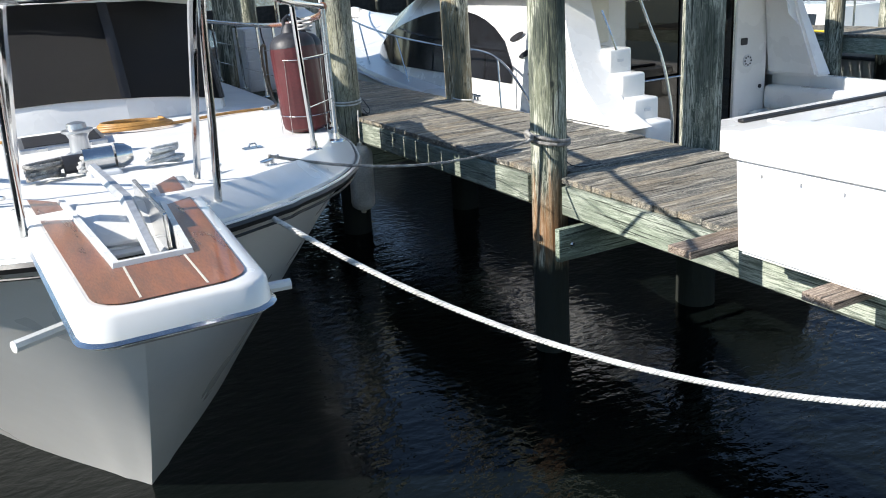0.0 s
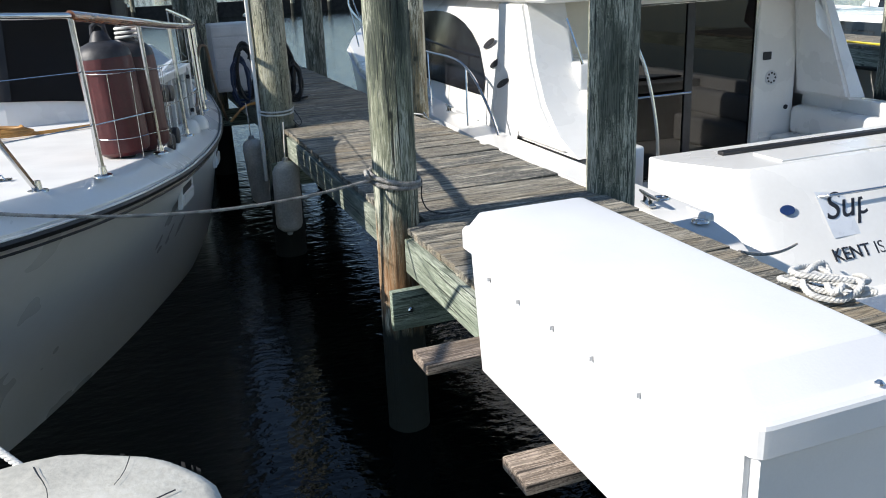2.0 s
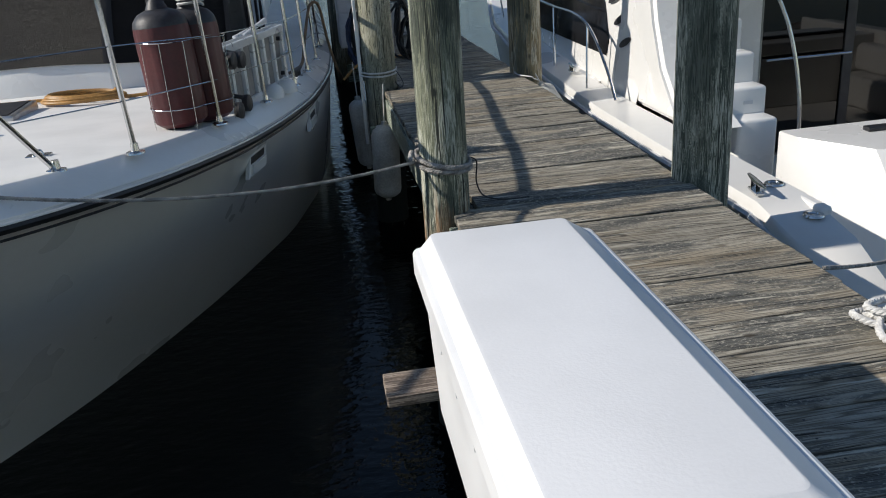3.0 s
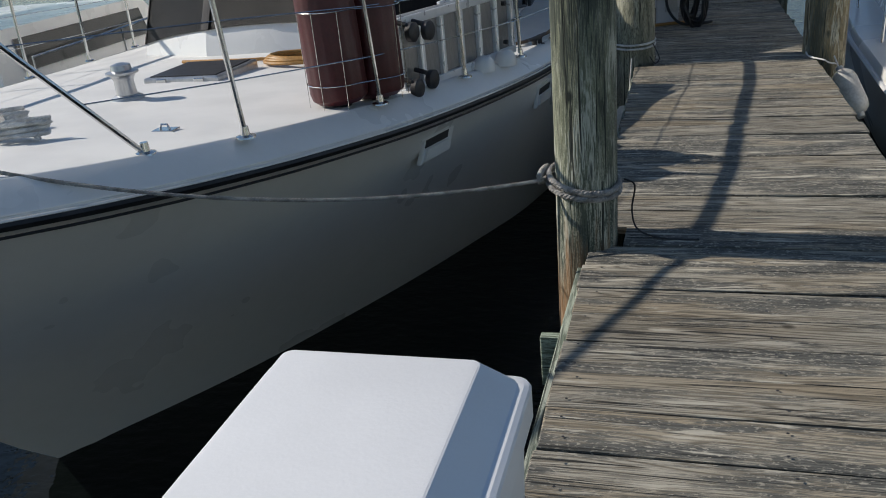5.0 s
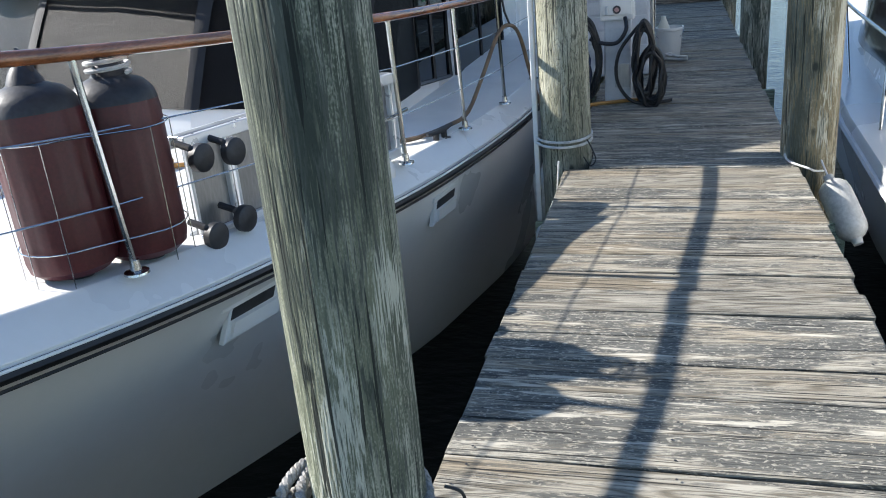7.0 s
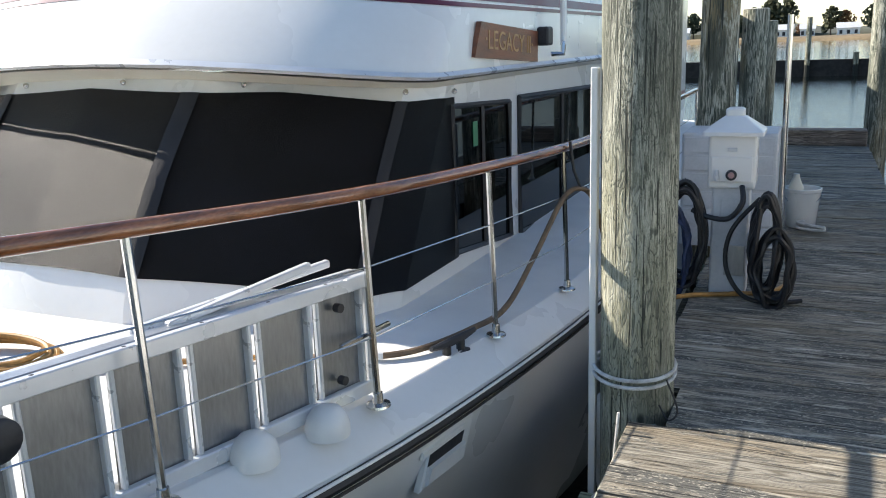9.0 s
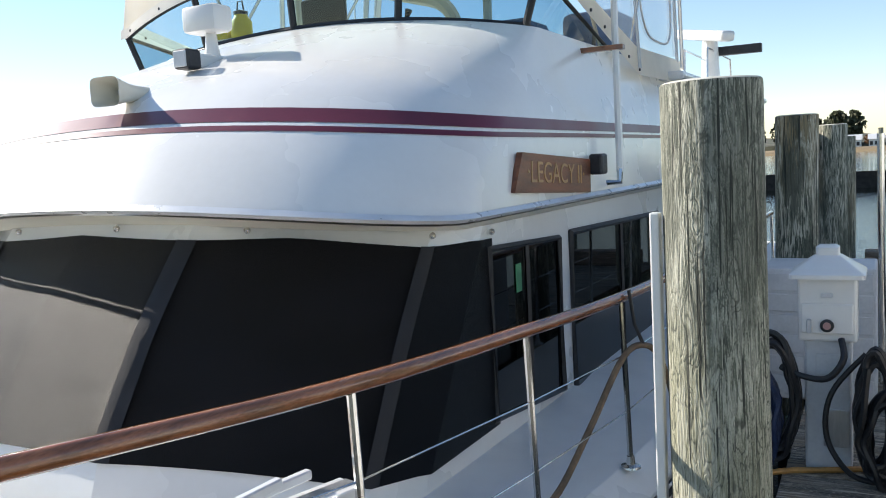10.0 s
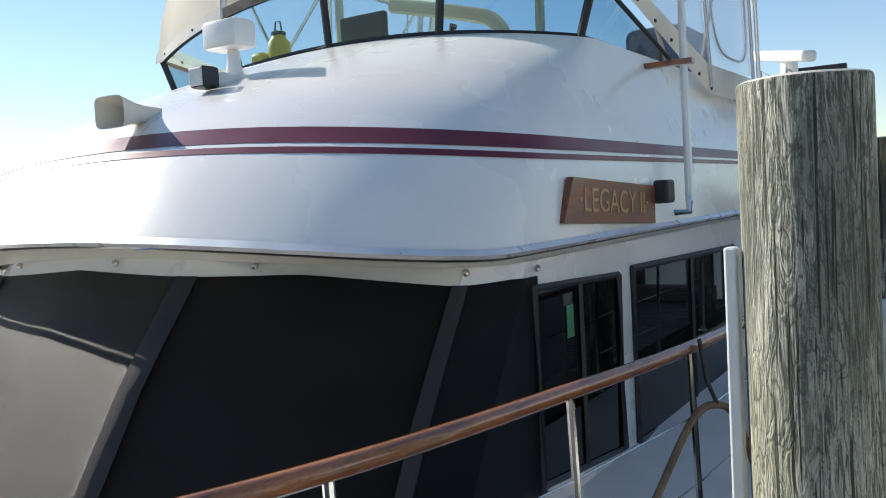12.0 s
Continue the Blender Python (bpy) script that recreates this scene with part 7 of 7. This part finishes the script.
def tree_mesh(seed, h):
    rnd = random.Random(seed)
    bm = bmesh.new()
    for k in range(420):
        a, u = rnd.uniform(0, math.tau), rnd.random()
        lobe = 0.75 + 0.25 * math.sin(a * 3 + seed)
        r = h * 0.42 * lobe * math.sqrt(rnd.random()) * math.sin(math.pi * (0.12 + 0.85 * u)) ** 0.7
        c = Vector((r * math.cos(a), r * math.sin(a), h * (0.28 + 0.72 * u)))
        d = Vector((rnd.uniform(-1, 1), rnd.uniform(-1, 1), rnd.uniform(-0.6, 1))).normalized()
        e = d.orthogonal().normalized() * h * 0.055 * rnd.uniform(0.6, 1.5)
        g = d.cross(e).normalized() * h * 0.05 * rnd.uniform(0.6, 1.5)
        bm.faces.new([bm.verts.new(c + q) for q in (e, g, -e, -g)])
    me = bpy.data.meshes.new("crown")
    bm.to_mesh(me)
    bm.free()
    return me


def trunk_mesh(seed, h):
    rnd = random.Random(seed)
    bm = tube_mesh([(0, 0, -1), (0.1, 0, h * 0.3), (0, 0.1, h * 0.75)], [h * 0.03, h * 0.022, h * 0.006], 7)
    for k in range(5):
        a = rnd.uniform(0, math.tau)
        tube_mesh([(0, 0, h * (0.25 + 0.08 * k)), (h * 0.25 * math.cos(a), h * 0.25 * math.sin(a), h * (0.5 + 0.09 * k))], [h * 0.012, h * 0.004], 5, bm=bm)
    me = bpy.data.meshes.new("trunk")
    bm.to_mesh(me)
    bm.free()
    return me


crowns = [(tree_mesh(k, 10.0), trunk_mesh(k, 10.0)) for k in range(3)]
rnd = random.Random(11)
for k in range(46):
    x = -70 + 4.2 * k + rnd.uniform(-2, 2)
    j = k % 3
    sc = rnd.uniform(0.55, 0.95)
    if -17 < x < -6:
        j, sc = 0, 1.15
    elif -6 <= x < 3:
        sc *= 0.55
    tr0 = thing("tree", ("olive green", "rust brown autumn", "dark green")[j] + " tree on the far shore", "tree", "trees on the far shore")
    tr0.matrix_world = Matrix.Translation((x, rnd.uniform(283, 305), WZ + 1.0)) @ Matrix.Diagonal((sc, sc, sc, 1))
    tr0.rotation_euler.z = rnd.uniform(0, 6)
    crown, trunk = crowns[k % 3]
    ob = new("crown", crown if j == k % 3 else crown.copy())
    if not ob.data.materials:
        ob.data.materials.append(LEAF[j])
    else:
        ob.data = ob.data.copy() if ob.data.materials[0] != LEAF[j] else ob.data
        ob.data.materials[0] = LEAF[j]
    ob.parent = tr0
    tk = put("trunk", trunk, BARK, tr0)
for k, (x, w) in enumerate(((-8.5, 5), (-2, 4), (9, 6), (30, 7), (-40, 8))):
    hse = thing("house", "small white house on the far shore", "house", "houses on the far shore")
    hse.location = (x, 281, WZ + 0.6)
    part("wall", block(-w / 2, w / 2, -2, 2, 0, 2.6), GELCOAT, hse, "white wall")
    v, f = loft([[Vector((-w / 2 - 0.3, -2.3, 2.6)), Vector((w / 2 + 0.3, -2.3, 2.6))], [Vector((-w / 2 - 0.3, 0, 4.2)), Vector((w / 2 + 0.3, 0, 4.2))], [Vector((-w / 2 - 0.3, 2.3, 2.6)), Vector((w / 2 + 0.3, 2.3, 2.6))]])
    put("roof", mesh_of(v, f), GREY_PLASTIC, hse, "pale grey roof")
    for i in range(3):
        part("window", block(-w / 3 + i * w / 3 - 0.4, -w / 3 + i * w / 3 + 0.4, -2.06, -2.0, 0.9, 2.0), DARK_PLASTIC, hse, "dark window")

# ---- decking boards, each an object of its own ----
def board_mesh(length, wide, thick, seed):
    rnd = random.Random(seed)
    bm = block(0, length, -wide / 2, wide / 2, -thick, 0, 0.0035, 1)
    for v in bm.verts:
        v.co.z += 0.004 * math.sin(v.co.x * 3 + seed) if abs(v.co.y) < wide else 0
        if v.co.x < 0.02 or v.co.x > length - 0.02:
            v.co.x += rnd.uniform(-0.004, 0.004)
    me = bpy.data.meshes.new("board")
    bm.to_mesh(me)
    bm.free()
    return me


kinds = [board_mesh(WIDE, PITCH - 0.006, 0.038, k) for k in range(4)]
notch_l, notch_r = board_mesh(WIDE - 0.15, PITCH - 0.007, 0.038, 8), board_mesh(WIDE - 0.02, PITCH - 0.007, 0.038, 9)
rnd = random.Random(5)
y = 12.75
k = 0
while y > -3.69:
    m = kinds[rnd.randrange(4)]
    x = rnd.uniform(-0.008, 0.008)
    if abs(y - 0.19) < 0.15 or abs(y - P3[1]) < 0.2:
        m, x = notch_l, 0.135
    put("plank", m, PLANK_NEW if abs(y + 1.19) < 0.09 else PLANK, pier, at=pose(x, y, rnd.uniform(-0.003, 0.003), rnd.uniform(-0.25, 0.25), rnd.uniform(-0.15, 0.15), rnd.uniform(-0.25, 0.25)))
    y -= PITCH
    k += 1
for yc in (-3.585, -3.395):
    put("plank", board_mesh(0.47, PITCH - 0.006, 0.038, 15), PLANK, pier, at=pose(-0.482, yc, 0.0))
walk_mesh = board_mesh(2.42, PITCH - 0.001, 0.04, 12)
for k in range(60):
    put("plank", walk_mesh, PLANK, dock, at=pose(-6.5 + k * PITCH, -6.1, 0.0, 0, 0, 90))
for k in range(70):
    put("plank", kinds[k % 4], PLANK, pier_b, at=pose(8.6, -1.5 + k * PITCH, 0.0, 0, 0, rnd.uniform(-0.3, 0.3)))
nails = bmesh.new()
yy, rnd = 12.75, random.Random(9)
while yy > -3.55:
    for x in (0.06, 0.62, 1.2):
        for dy in (-0.05, 0.05):
            bmesh.ops.create_circle(nails, cap_ends=True, segments=6, radius=0.0045, matrix=Matrix.Translation((x + rnd.uniform(-0.012, 0.012), yy + dy + rnd.uniform(-0.01, 0.01), 0.0075)))
    yy -= PITCH
tagged(part("nail_heads", nails, DARK_PLASTIC, pier, "dark nail heads"), kind="stuff")
